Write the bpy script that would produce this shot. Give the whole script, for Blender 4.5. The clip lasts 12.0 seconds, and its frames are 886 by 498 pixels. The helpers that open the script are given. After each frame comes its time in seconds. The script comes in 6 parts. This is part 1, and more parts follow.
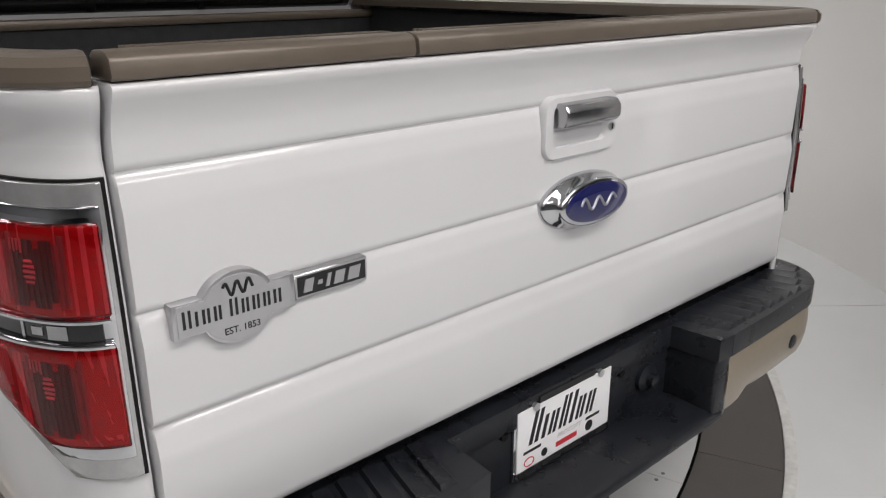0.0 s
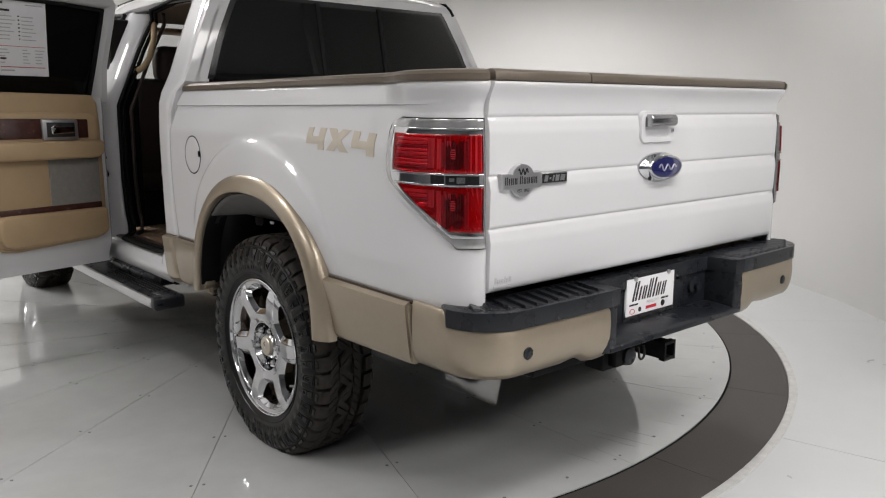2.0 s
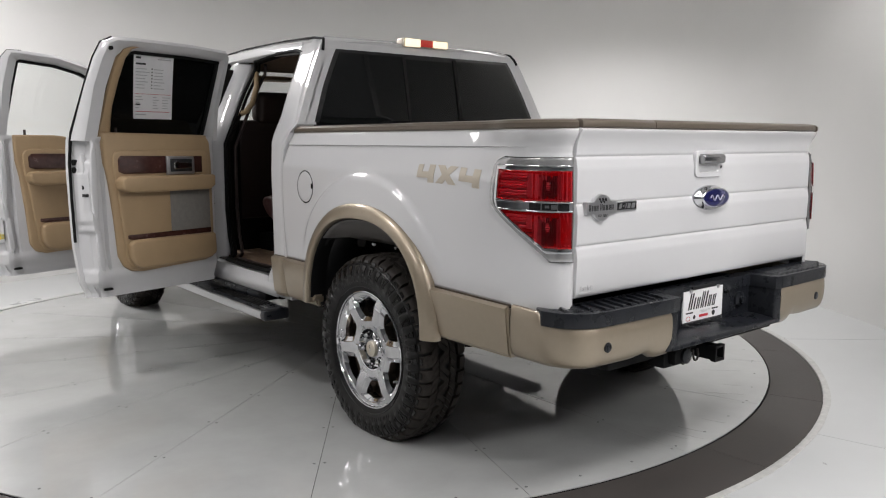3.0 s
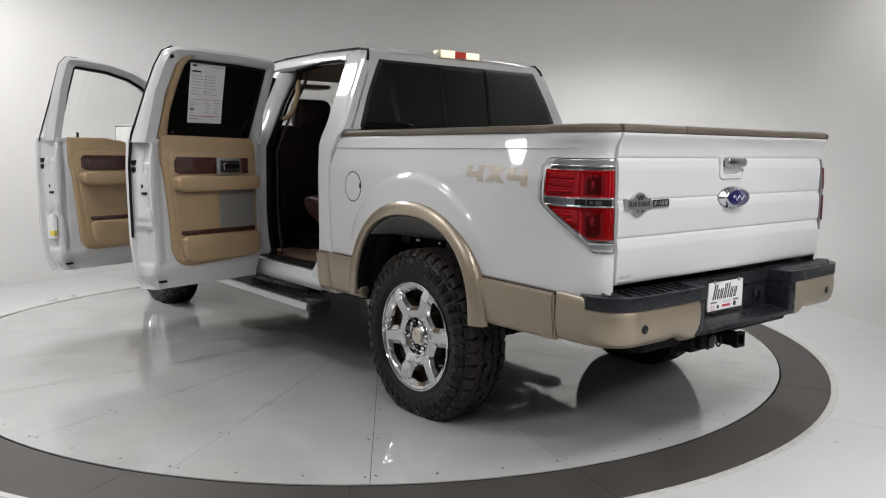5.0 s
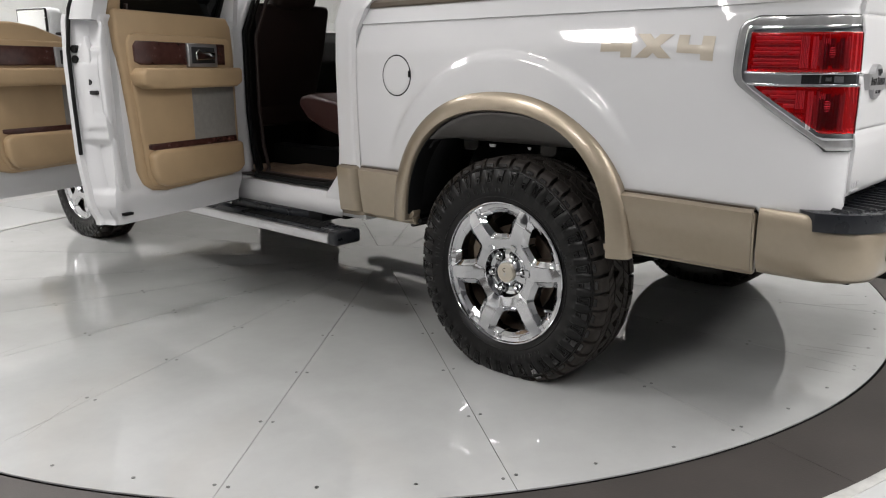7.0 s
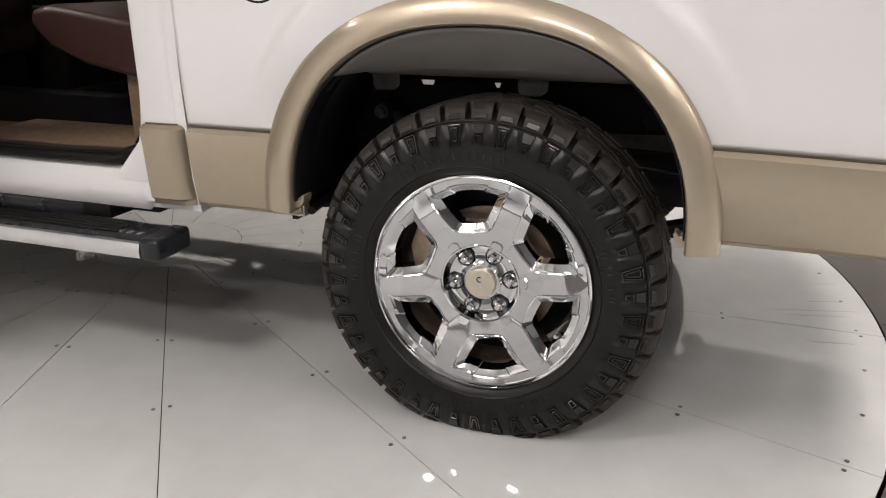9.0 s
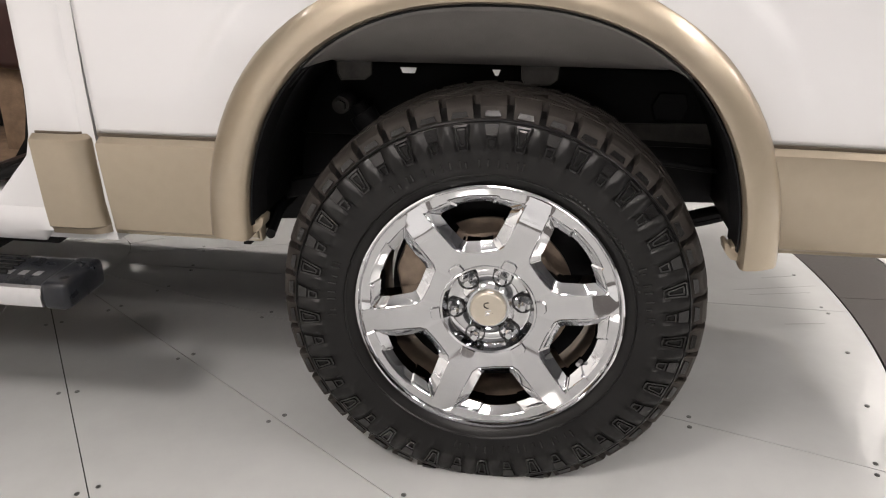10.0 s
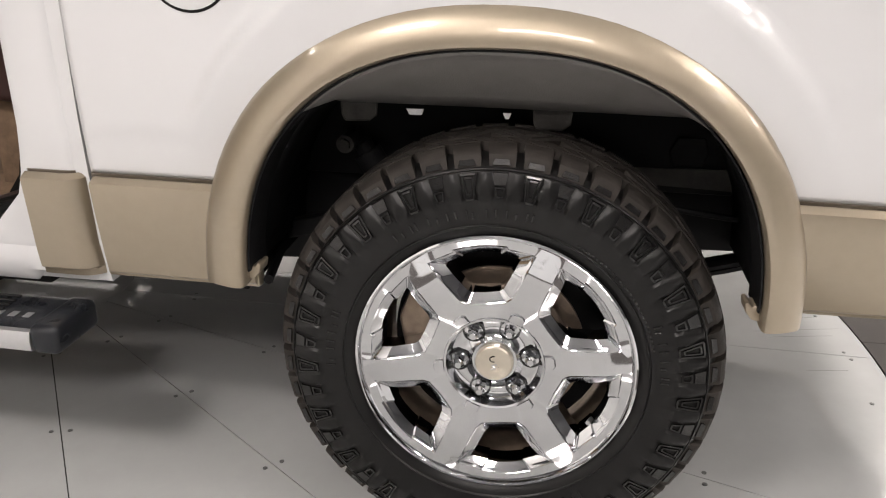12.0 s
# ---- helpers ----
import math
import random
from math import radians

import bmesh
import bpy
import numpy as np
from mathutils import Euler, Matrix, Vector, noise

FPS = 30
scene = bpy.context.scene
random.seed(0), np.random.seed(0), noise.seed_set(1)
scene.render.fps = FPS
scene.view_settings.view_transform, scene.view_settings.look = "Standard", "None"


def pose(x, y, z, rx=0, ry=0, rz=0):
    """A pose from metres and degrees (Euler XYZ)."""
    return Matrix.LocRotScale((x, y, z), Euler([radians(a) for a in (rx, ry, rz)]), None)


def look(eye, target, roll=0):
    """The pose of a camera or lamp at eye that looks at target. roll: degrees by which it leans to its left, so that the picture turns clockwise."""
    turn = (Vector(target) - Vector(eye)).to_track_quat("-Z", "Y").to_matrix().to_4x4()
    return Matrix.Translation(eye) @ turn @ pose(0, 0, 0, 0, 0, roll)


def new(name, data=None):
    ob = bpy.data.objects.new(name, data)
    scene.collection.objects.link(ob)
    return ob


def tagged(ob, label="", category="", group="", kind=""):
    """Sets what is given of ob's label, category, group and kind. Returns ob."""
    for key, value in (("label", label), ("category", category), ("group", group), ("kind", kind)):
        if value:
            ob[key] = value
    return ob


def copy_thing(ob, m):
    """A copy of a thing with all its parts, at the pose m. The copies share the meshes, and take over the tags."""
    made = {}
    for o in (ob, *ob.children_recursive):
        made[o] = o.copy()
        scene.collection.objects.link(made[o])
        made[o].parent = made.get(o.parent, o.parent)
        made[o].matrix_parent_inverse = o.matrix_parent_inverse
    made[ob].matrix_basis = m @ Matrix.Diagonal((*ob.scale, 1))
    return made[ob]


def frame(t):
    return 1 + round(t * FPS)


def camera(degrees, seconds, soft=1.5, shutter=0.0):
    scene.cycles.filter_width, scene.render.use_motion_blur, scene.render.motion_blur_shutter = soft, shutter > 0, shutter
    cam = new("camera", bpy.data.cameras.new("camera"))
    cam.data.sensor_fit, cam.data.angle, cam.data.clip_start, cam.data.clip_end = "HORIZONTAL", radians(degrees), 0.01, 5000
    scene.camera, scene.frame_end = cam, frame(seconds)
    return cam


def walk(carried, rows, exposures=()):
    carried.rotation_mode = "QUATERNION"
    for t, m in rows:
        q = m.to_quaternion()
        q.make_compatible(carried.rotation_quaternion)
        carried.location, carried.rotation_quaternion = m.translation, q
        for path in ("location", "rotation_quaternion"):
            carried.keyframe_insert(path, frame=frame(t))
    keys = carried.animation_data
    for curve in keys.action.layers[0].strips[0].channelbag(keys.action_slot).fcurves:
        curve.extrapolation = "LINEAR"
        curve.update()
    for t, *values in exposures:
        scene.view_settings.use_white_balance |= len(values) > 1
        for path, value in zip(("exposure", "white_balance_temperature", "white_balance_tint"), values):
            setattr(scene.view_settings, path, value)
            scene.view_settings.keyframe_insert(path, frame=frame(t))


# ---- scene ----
cam = camera(59.1, 12.0, 1.15)
PATH = [
    (0, (-1.091, -1.908, 1.461), (0.175, -0.506, 0.805), -0.1),
    (0.5, (-1.349, -2.135, 1.373), (-0.066, -0.719, 0.783), 0.3),
    (1, (-1.655, -2.317, 1.303), (-0.359, -0.88, 0.796), 0.2),
    (1.5, (-1.985, -2.449, 1.286), (-0.689, -0.986, 0.862), 0.2),
    (2, (-2.292, -2.626, 1.291), (-1.014, -1.13, 0.934), 0.0),
    (2.5, (-2.569, -2.766, 1.307), (-1.312, -1.241, 1.001), -0.1),
    (3, (-2.822, -2.877, 1.318), (-1.586, -1.328, 1.044), -0.0),
    (3.2, (-2.896, -2.929, 1.314), (-1.666, -1.374, 1.053), -0.2),
    (5, (-3.189, -2.971, 1.284), (-1.94, -1.429, 1.036), 0.5),
    (5.5, (-3.278, -2.716, 1.257), (-2.009, -1.197, 0.968), 0.4),
    (6, (-3.235, -2.404, 1.201), (-1.937, -0.92, 0.861), 0.3),
    (6.5, (-3.183, -2.064, 1.171), (-1.828, -0.647, 0.776), 0.1),
    (6.7, (-3.175, -1.922, 1.159), (-1.792, -0.541, 0.736), -0.0),
    (8.3, (-2.815, -0.88, 1.103), (-1.149, 0.052, 0.507), -0.5),
    (8.5, (-2.774, -0.761, 1.088), (-1.067, 0.088, 0.486), -0.0),
    (9, (-2.582, -0.484, 1.075), (-0.805, 0.152, 0.415), -0.1),
    (9.5, (-2.423, -0.277, 1.094), (-0.607, 0.152, 0.374), -0.0),
    (10, (-2.335, -0.093, 1.094), (-0.503, 0.164, 0.334), 0.3),
    (10.5, (-2.281, -0.043, 1.103), (-0.454, 0.106, 0.303), 0.2),
    (11, (-2.288, -0.039, 1.099), (-0.458, 0.069, 0.299), 0.4),
    (11.5, (-2.292, -0.046, 1.104), (-0.457, 0.095, 0.32), 0.5),
    (12, (-2.241, -0.096, 1.136), (-0.404, 0.199, 0.402), 0.9),
]
walk(cam, [(t, look(eye, target, roll)) for t, eye, target, roll in PATH],
     [(0, -0.15, 6600, 12), (0.5, -0.11, 6600, 12), (1.0, -0.02, 6600, 11), (2.0, 0.12, 6550, 11), (3.0, 0.09, 6480, 11), (5.5, 0.05, 6430, 10), (6.7, 0.30, 6480, 10), (8.3, 0.67, 6880, 13), (10, 1.07, 6930, 14), (12, 1.04, 6930, 14)])

# ---- world and light ----
world = bpy.data.worlds.new("world")
scene.world = world
world.use_nodes = True
world.node_tree.nodes["Background"].inputs[0].default_value = (0.75, 0.8, 0.9, 1)
world.node_tree.nodes["Background"].inputs[1].default_value = 0.02
CX, CY = -0.043, 1.617  # the turntable's centre
JX, JY = 0.005, 1.685  # where its joints converge


def area_lamp(name, x, y, z, sx, sy, power, cone, col=(1, 0.98, 0.975)):
    d = bpy.data.lights.new(name, "AREA")
    d.shape, d.size, d.size_y, d.energy, d.color, d.spread = "RECTANGLE", sx, sy, power, col, radians(cone)
    ob = new(name, d)
    ob.matrix_world = pose(x, y, z)
    return ob


# Unseen panels: the first follows bed-side reflections, the rest are added for brightness.
CEIL = 3.25
# x, y, width, depth, watts, cone in degrees
LIGHTS = [(-3.15, 1.35, 0.5, 0.7, 35, 150), (-1.6, 3.6, 0.6, 1.2, 66, 172), (2.5, -0.6, 0.5, 1.2, 10, 120), (2.3, 2.2, 0.5, 1.2, 40, 115), (-4.6, -0.2, 0.6, 1.2, 46, 160),
          (-0.65, -2.7, 3.2, 0.6, 62, 160), (0.2, -5.2, 3.0, 0.8, 122, 165), (-3.3, -3.6, 1.6, 0.6, 4, 150)]


# ---- materials ----
def nodes_of(name):
    m = bpy.data.materials.new(name)
    m.use_nodes = True
    return m, m.node_tree, m.node_tree.nodes["Principled BSDF"]


def mat(name, col, rough=0.5, metal=0.0, coat=0.0, var=0.06, scale=12.0, bump=0.0, bscale=200.0, rvar=0.08, trans=0.0, ior=1.45, spec=0.5, island=0.0, flake=0.0):
    """A surface with broad stains and fine grain."""
    m, nt, b = nodes_of(name)
    n, l = nt.nodes, nt.links
    tc = n.new("ShaderNodeTexCoord")
    n1 = n.new("ShaderNodeTexNoise")
    n1.inputs["Scale"].default_value = scale
    n1.inputs["Detail"].default_value = 6
    n1.inputs["Roughness"].default_value = 0.6
    l.new(tc.outputs["Object"], n1.inputs["Vector"])
    ramp = n.new("ShaderNodeMapRange")
    ramp.inputs["From Min"].default_value = 0.3
    ramp.inputs["From Max"].default_value = 0.7
    ramp.inputs["To Min"].default_value = 1 - var
    ramp.inputs["To Max"].default_value = 1 + var
    l.new(n1.outputs["Fac"], ramp.inputs["Value"])
    mul = n.new("ShaderNodeVectorMath")
    mul.operation = "SCALE"
    mul.inputs[0].default_value = col[:3]
    l.new(ramp.outputs[0], mul.inputs["Scale"])
    last = mul.outputs[0]
    if island:
        oi = n.new("ShaderNodeObjectInfo")
        r2 = n.new("ShaderNodeMapRange")
        r2.inputs["To Min"].default_value = 1 - island
        r2.inputs["To Max"].default_value = 1 + island
        l.new(oi.outputs["Random"], r2.inputs["Value"])
        m2 = n.new("ShaderNodeVectorMath")
        m2.operation = "SCALE"
        l.new(last, m2.inputs[0])
        l.new(r2.outputs[0], m2.inputs["Scale"])
        last = m2.outputs[0]
    l.new(last, b.inputs["Base Color"])
    n2 = n.new("ShaderNodeTexNoise")
    n2.inputs["Scale"].default_value = bscale
    n2.inputs["Detail"].default_value = 3
    l.new(tc.outputs["Object"], n2.inputs["Vector"])
    rr = n.new("ShaderNodeMapRange")
    rr.inputs["To Min"].default_value = max(0.0, rough - rvar)
    rr.inputs["To Max"].default_value = min(1.0, rough + rvar)
    l.new(n1.outputs["Fac"], rr.inputs["Value"])
    l.new(rr.outputs[0], b.inputs["Roughness"])
    b.inputs["Metallic"].default_value = metal
    b.inputs["Coat Weight"].default_value = coat
    b.inputs["Coat Roughness"].default_value = 0.04
    b.inputs["Transmission Weight"].default_value = trans
    b.inputs["IOR"].default_value = ior
    b.inputs["Specular IOR Level"].default_value = spec
    if bump:
        bp = n.new("ShaderNodeBump")
        bp.inputs["Strength"].default_value = bump
        bp.inputs["Distance"].default_value = 0.002
        l.new(n2.outputs["Fac"], bp.inputs["Height"])
        l.new(bp.outputs[0], b.inputs["Normal"])
    return m


M = {}
M["white"] = mat("pearl_white_paint", (0.57, 0.57, 0.577), 0.42, 0, 1.0, 0.01, 3, rvar=0.03, spec=0.12)
M["tan"] = mat("pale_bronze_paint", (0.318, 0.266, 0.200), 0.38, 0.62, 0.42, 0.03, 40, rvar=0.04)
M["capbrown"] = mat("bronze_rail_plastic", (0.125, 0.102, 0.08), 0.36, 0.25, 0.0, 0.05, 20, 0.1, 500)
M["chrome"] = mat("chrome", (0.57, 0.575, 0.59), 0.06, 1.0, 0, 0.02, 6, rvar=0.03)
M["mirror"] = mat("mirror_glass", (0.90, 0.90, 0.90), 0.01, 1.0, 0, 0.0, 6, rvar=0.0)
M["dullchrome"] = mat("brushed_chrome", (0.42, 0.42, 0.43), 0.22, 1.0, 0, 0.05, 30, 0.03, 600)
M["satin"] = mat("satin_silver", (0.50, 0.50, 0.51), 0.32, 0.9, 0, 0.04, 60, 0.05, 800)
M["black"] = mat("black_bumper_plastic", (0.0115, 0.0128, 0.0160), 0.29, 0, 0, 0.2, 14, 0.25, 600, 0.1, spec=0.36)
M["blackgloss"] = mat("gloss_black", (0.012, 0.012, 0.013), 0.15, 0, 0.3, 0.1, 10)
M["matblack"] = mat("matt_black_steel", (0.0055, 0.0055, 0.006), 0.55, 0, 0, 0.3, 12, 0.2, 150, spec=0.16)
M["oldsteel"] = mat("stained_steel", (0.036, 0.033, 0.030), 0.5, 0.4, 0, 0.4, 30, 0.3, 150)
M["splash"] = mat("charcoal_splash_liner", (0.18, 0.170, 0.164), 0.45, 0, 0, 0.15, 8, 0.2, 300, spec=0.4)
M["rubber"] = mat("tyre_rubber", (0.0055, 0.0053, 0.0053), 0.36, 0, 0, 0.25, 18, 0.12, 300, 0.10, spec=0.32)
M["wetrubber"] = mat("dressed_rubber", (0.0055, 0.0052, 0.0052), 0.24, 0, 0.15, 0.2, 18, 0.08, 300, 0.06, spec=0.5)
M["tread"] = mat("tread_rubber", (0.030, 0.026, 0.0232), 0.6, 0, 0, 0.35, 30, 0.25, 300, 0.14, spec=0.2)
M["seal"] = mat("rubber_seal", (0.006, 0.006, 0.006), 0.6, 0, 0, 0.1, 20, spec=0.2)
M["red"] = mat("red_lens", (0.52, 0.003, 0.006), 0.02, 0, 0.0, 0.10, 14, rvar=0.01, trans=1.0, ior=1.4)
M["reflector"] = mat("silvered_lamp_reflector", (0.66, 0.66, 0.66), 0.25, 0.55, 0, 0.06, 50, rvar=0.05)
# Darker silvers: shade inside the lamp painted into the reflector's colour.
M["shade_dark"] = mat("deep_shaded_reflector", (0.07, 0.068, 0.068), 0.35, 0.6, 0, 0.2, 60)
M["shade_mid"] = mat("shaded_reflector", (0.24, 0.24, 0.24), 0.3, 0.55, 0, 0.1, 60)
M["clear"] = mat("clear_lens_over_silver", (0.40, 0.40, 0.40), 0.14, 0.60, 1.0, 0.10, 40)
M["tint"] = mat("tinted_glass", (0.0048, 0.0054, 0.0054), 0.03, 0, 0.0, 0.05, 5, rvar=0.01, spec=0.3)
M["glass"] = mat("clear_glass", (0.95, 0.97, 0.96), 0.0, 0, 0, 0.0, 5, rvar=0.0, trans=1.0, ior=1.45)
M["trim"] = mat("tan_leather_trim", (0.355, 0.250, 0.143), 0.5, 0, 0, 0.05, 10, 0.25, 420)
M["wood"] = mat("dark_wood_insert", (0.055, 0.022, 0.018), 0.25, 0, 0.5, 0.35, 30)
M["leather"] = mat("chestnut_leather", (0.026, 0.0082, 0.0066), 0.42, 0, 0, 0.15, 12, 0.3, 300)
M["seatdark"] = mat("dark_brown_leather", (0.022, 0.012, 0.010), 0.5, 0, 0, 0.15, 12, 0.3, 300)
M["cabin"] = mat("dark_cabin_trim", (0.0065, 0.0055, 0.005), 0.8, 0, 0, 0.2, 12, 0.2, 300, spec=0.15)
M["carpet"] = mat("brown_carpet", (0.150, 0.098, 0.062), 0.9, 0, 0, 0.25, 40, 0.6, 500)
M["grey"] = mat("grey_fabric", (0.19, 0.18, 0.165), 0.8, 0, 0, 0.1, 40, 0.4, 900)
M["liner"] = mat("spray_in_bed_liner", (0.022, 0.0225, 0.024), 0.62, 0, 0, 0.3, 30, 0.9, 260)
M["wall"] = mat("matt_white_wall", (0.72, 0.715, 0.70), 0.75, 0, 0, 0.02, 1.2, 0.05, 60)
M["floor"] = mat("gloss_white_floor", (0.385, 0.39, 0.385), 0.05, 0, 0, 0.07, 3.0, 0.010, 90, 0.04, island=0.02, spec=1.0)
M["outer"] = mat("satin_white_floor", (0.47, 0.48, 0.48), 0.28, 0, 0, 0.03, 2.2, 0.02, 90, 0.02)
M["ring"] = mat("brown_rubber_ring", (0.047, 0.0415, 0.0387), 0.58, 0, 0, 0.16, 5, 0.3, 160, 0.1, island=0.015)
M["rim_edge"] = mat("worn_pale_edge", (0.46, 0.46, 0.445), 0.5, 0, 0, 0.14, 26, 0.2, 80)
M["scuff"] = mat("grey_rubber_scuff", (0.20, 0.195, 0.19), 0.6, 0, 0, 0.3, 60)
M["screw"] = mat("steel_screw", (0.12, 0.12, 0.12), 0.4, 0.8, 0, 0.2, 40)
M["paper"] = mat("white_paper", (0.75, 0.75, 0.76), 0.35, 0, 0.3, 0.03, 20)
M["ink"] = mat("black_ink", (0.012, 0.012, 0.013), 0.5)
M["inkgrey"] = mat("grey_ink", (0.42, 0.42, 0.43), 0.5)
M["redink"] = mat("red_ink", (0.45, 0.02, 0.03), 0.5)
M["yellow"] = mat("yellow_label", (0.75, 0.62, 0.08), 0.5)
M["decal"] = mat("tan_decal", (0.44, 0.388, 0.315), 0.32, 0.1, 0.6, 0.04, 40)
M["blue"] = mat("blue_enamel", (0.012, 0.014, 0.085), 0.1, 0, 1.0, 0.05, 20)
M["steel"] = mat("brake_steel", (0.22, 0.17, 0.13), 0.4, 0.8, 0, 0.25, 25, 0.2, 200)
M["gold"] = mat("champagne_cap", (0.54, 0.49, 0.41), 0.3, 0.7, 0.2, 0.04, 60)
M["ceil"] = mat("white_ceiling", (0.74, 0.74, 0.74), 0.8, 0, 0, 0.03, 2)
M["dim"] = mat("grey_hall_wall", (0.30, 0.305, 0.315), 0.8, 0, 0, 0.05, 1)


def glow(name, col, strength):
    m, nt, b = nodes_of(name)
    b.inputs["Base Color"].default_value = (*col, 1)
    b.inputs["Emission Color"].default_value = (*col, 1)
    b.inputs["Emission Strength"].default_value = strength
    return m


M["panel"] = glow("led_diffuser", (1, 0.97, 0.93), 3.0)
M["lampon"] = glow("lit_white_lens", (1.0, 0.86, 0.62), 0.9)
M["lampred"] = glow("lit_red_lens", (0.55, 0.035, 0.02), 0.22)


# ---- mesh helpers ----
def sstep(a, b, x):
    t = max(0.0, min(1.0, (x - a) / (b - a)))
    return t * t * (3 - 2 * t)


def lerp(pts, x):
    """Piecewise straight line through (x, y) pairs in rising order of x."""
    if x <= pts[0][0]:
        return pts[0][1]
    for (a, p), (b, q) in zip(pts, pts[1:]):
        if x <= b:
            return p + (q - p) * (x - a) / (b - a)
    return pts[-1][1]


TAPER = [False]


def tail_taper(v):
    """The bed narrows and drops slightly towards the tail."""
    w = sstep(-0.45, -0.95, v.y)
    if w > 0:
        v.x += w * (-0.038 * v.x - 0.010)
        v.z -= w * lerp([(0.55, 0.008), (0.8, 0.015), (1.1, 0.018), (1.25, 0.024)], v.z)


def part(name, bm, material, parent=None, label="", sharp=38, smooth=True):
    if TAPER[0]:
        for v in bm.verts:
            tail_taper(v.co)
    me = bpy.data.meshes.new(name)
    bmesh.ops.recalc_face_normals(bm, faces=bm.faces)
    bm.to_mesh(me)
    bm.free()
    me.materials.append(material)
    if smooth:
        me.polygons.foreach_set("use_smooth", [True] * len(me.polygons))
        me.set_sharp_from_angle(angle=radians(sharp))
    ob = new(name, me)
    if parent is not None:
        ob.parent = parent
    if label:
        tagged(ob, label)
    return ob


def empty(name, m=None, parent=None):
    ob = new(name)
    ob.empty_display_size = 0.1
    if m is not None:
        ob.matrix_basis = m
    if parent is not None:
        ob.parent = parent
    return ob


def bevel(bm, w, seg=2, edges=None):
    es = edges if edges is not None else [e for e in bm.edges if len(e.link_faces) == 2 and e.calc_face_angle(0) > 0.5]
    bmesh.ops.bevel(bm, geom=es, offset=w, segments=seg, profile=0.5, affect="EDGES", clamp_overlap=True)


def box(x0, x1, y0, y1, z0, z1, w=0.0, seg=2, bm=None):
    b = bmesh.new()
    bmesh.ops.create_cube(b, size=1, matrix=Matrix.Translation(((x0 + x1) / 2, (y0 + y1) / 2, (z0 + z1) / 2)) @ Matrix.Diagonal((x1 - x0, y1 - y0, z1 - z0, 1)))
    if w:
        bevel(b, w, seg)
    return join(bm, b)


def join(bm, b):
    if bm is None:
        return b
    me = bpy.data.meshes.new("t")
    b.to_mesh(me)
    b.free()
    bm.from_mesh(me)
    bpy.data.meshes.remove(me)
    return bm


def rod(p, q, r, seg=12, r2=None, bm=None):
    p, q = Vector(p), Vector(q)
    b = bmesh.new()
    m = Matrix.Translation((p + q) / 2) @ (q - p).to_track_quat("Z", "Y").to_matrix().to_4x4()
    bmesh.ops.create_cone(b, cap_ends=True, segments=seg, radius1=r, radius2=r if r2 is None else r2, depth=(q - p).length, matrix=m)
    return join(bm, b)


def prism(poly, axis, d0, d1, w=0.0, seg=2, bm=None):
    """A polygon of the two other axes (in the order x, y, z), pulled from d0 to d1 along an axis."""
    b = bmesh.new()

    def at(p, d):
        v = [p[0], p[1]]
        v.insert("xyz".index(axis), d)
        return v
    lo = [b.verts.new(at(p, d0)) for p in poly]
    hi = [b.verts.new(at(p, d1)) for p in poly]
    b.faces.new(lo)
    b.faces.new(hi[::-1])
    for i in range(len(poly)):
        j = (i + 1) % len(poly)
        b.faces.new((lo[i], hi[i], hi[j], lo[j]))
    bmesh.ops.recalc_face_normals(b, faces=b.faces)
    if w:
        bevel(b, w, seg)
    return join(bm, b)


def grid(rows, bm=None, closed=False):
    b = bm if bm is not None else bmesh.new()
    vs = [[b.verts.new(p) for p in r] for r in rows]
    for i in range(len(vs) - 1):
        n = len(vs[i])
        for j in range(n if closed else n - 1):
            k = (j + 1) % n
            b.faces.new((vs[i][j], vs[i][k], vs[i + 1][k], vs[i + 1][j]))
    return b


def shell(rows, back, bm=None):
    """A curved plate: a front sheet of rows, a back sheet of rows, and its rims."""
    b = bm if bm is not None else bmesh.new()
    f = [[b.verts.new(p) for p in r] for r in rows]
    k = [[b.verts.new(p) for p in r] for r in back]
    R, C = len(f), len(f[0])
    for i in range(R - 1):
        for j in range(C - 1):
            b.faces.new((f[i][j], f[i][j + 1], f[i + 1][j + 1], f[i + 1][j]))
            b.faces.new((k[i][j], k[i + 1][j], k[i + 1][j + 1], k[i][j + 1]))
    for j in range(C - 1):
        b.faces.new((f[0][j + 1], f[0][j], k[0][j], k[0][j + 1]))
        b.faces.new((f[-1][j], f[-1][j + 1], k[-1][j + 1], k[-1][j]))
    for i in range(R - 1):
        b.faces.new((f[i][0], f[i + 1][0], k[i + 1][0], k[i][0]))
        b.faces.new((f[i + 1][-1], f[i][-1], k[i][-1], k[i + 1][-1]))
    return b


def sweep(sections, closed_path=False, bm=None):
    """Joins equal closed sections one after another, capped at both ends."""
    b = bm if bm is not None else bmesh.new()
    vs = [[b.verts.new(p) for p in s] for s in sections]
    n = len(vs[0])
    for i in range(len(vs) if closed_path else len(vs) - 1):
        q = vs[(i + 1) % len(vs)]
        for j in range(n):
            b.faces.new((vs[i][j], vs[i][(j + 1) % n], q[(j + 1) % n], q[j]))
    if not closed_path:
        b.faces.new(vs[0][::-1])
        b.faces.new(vs[-1])
    return b


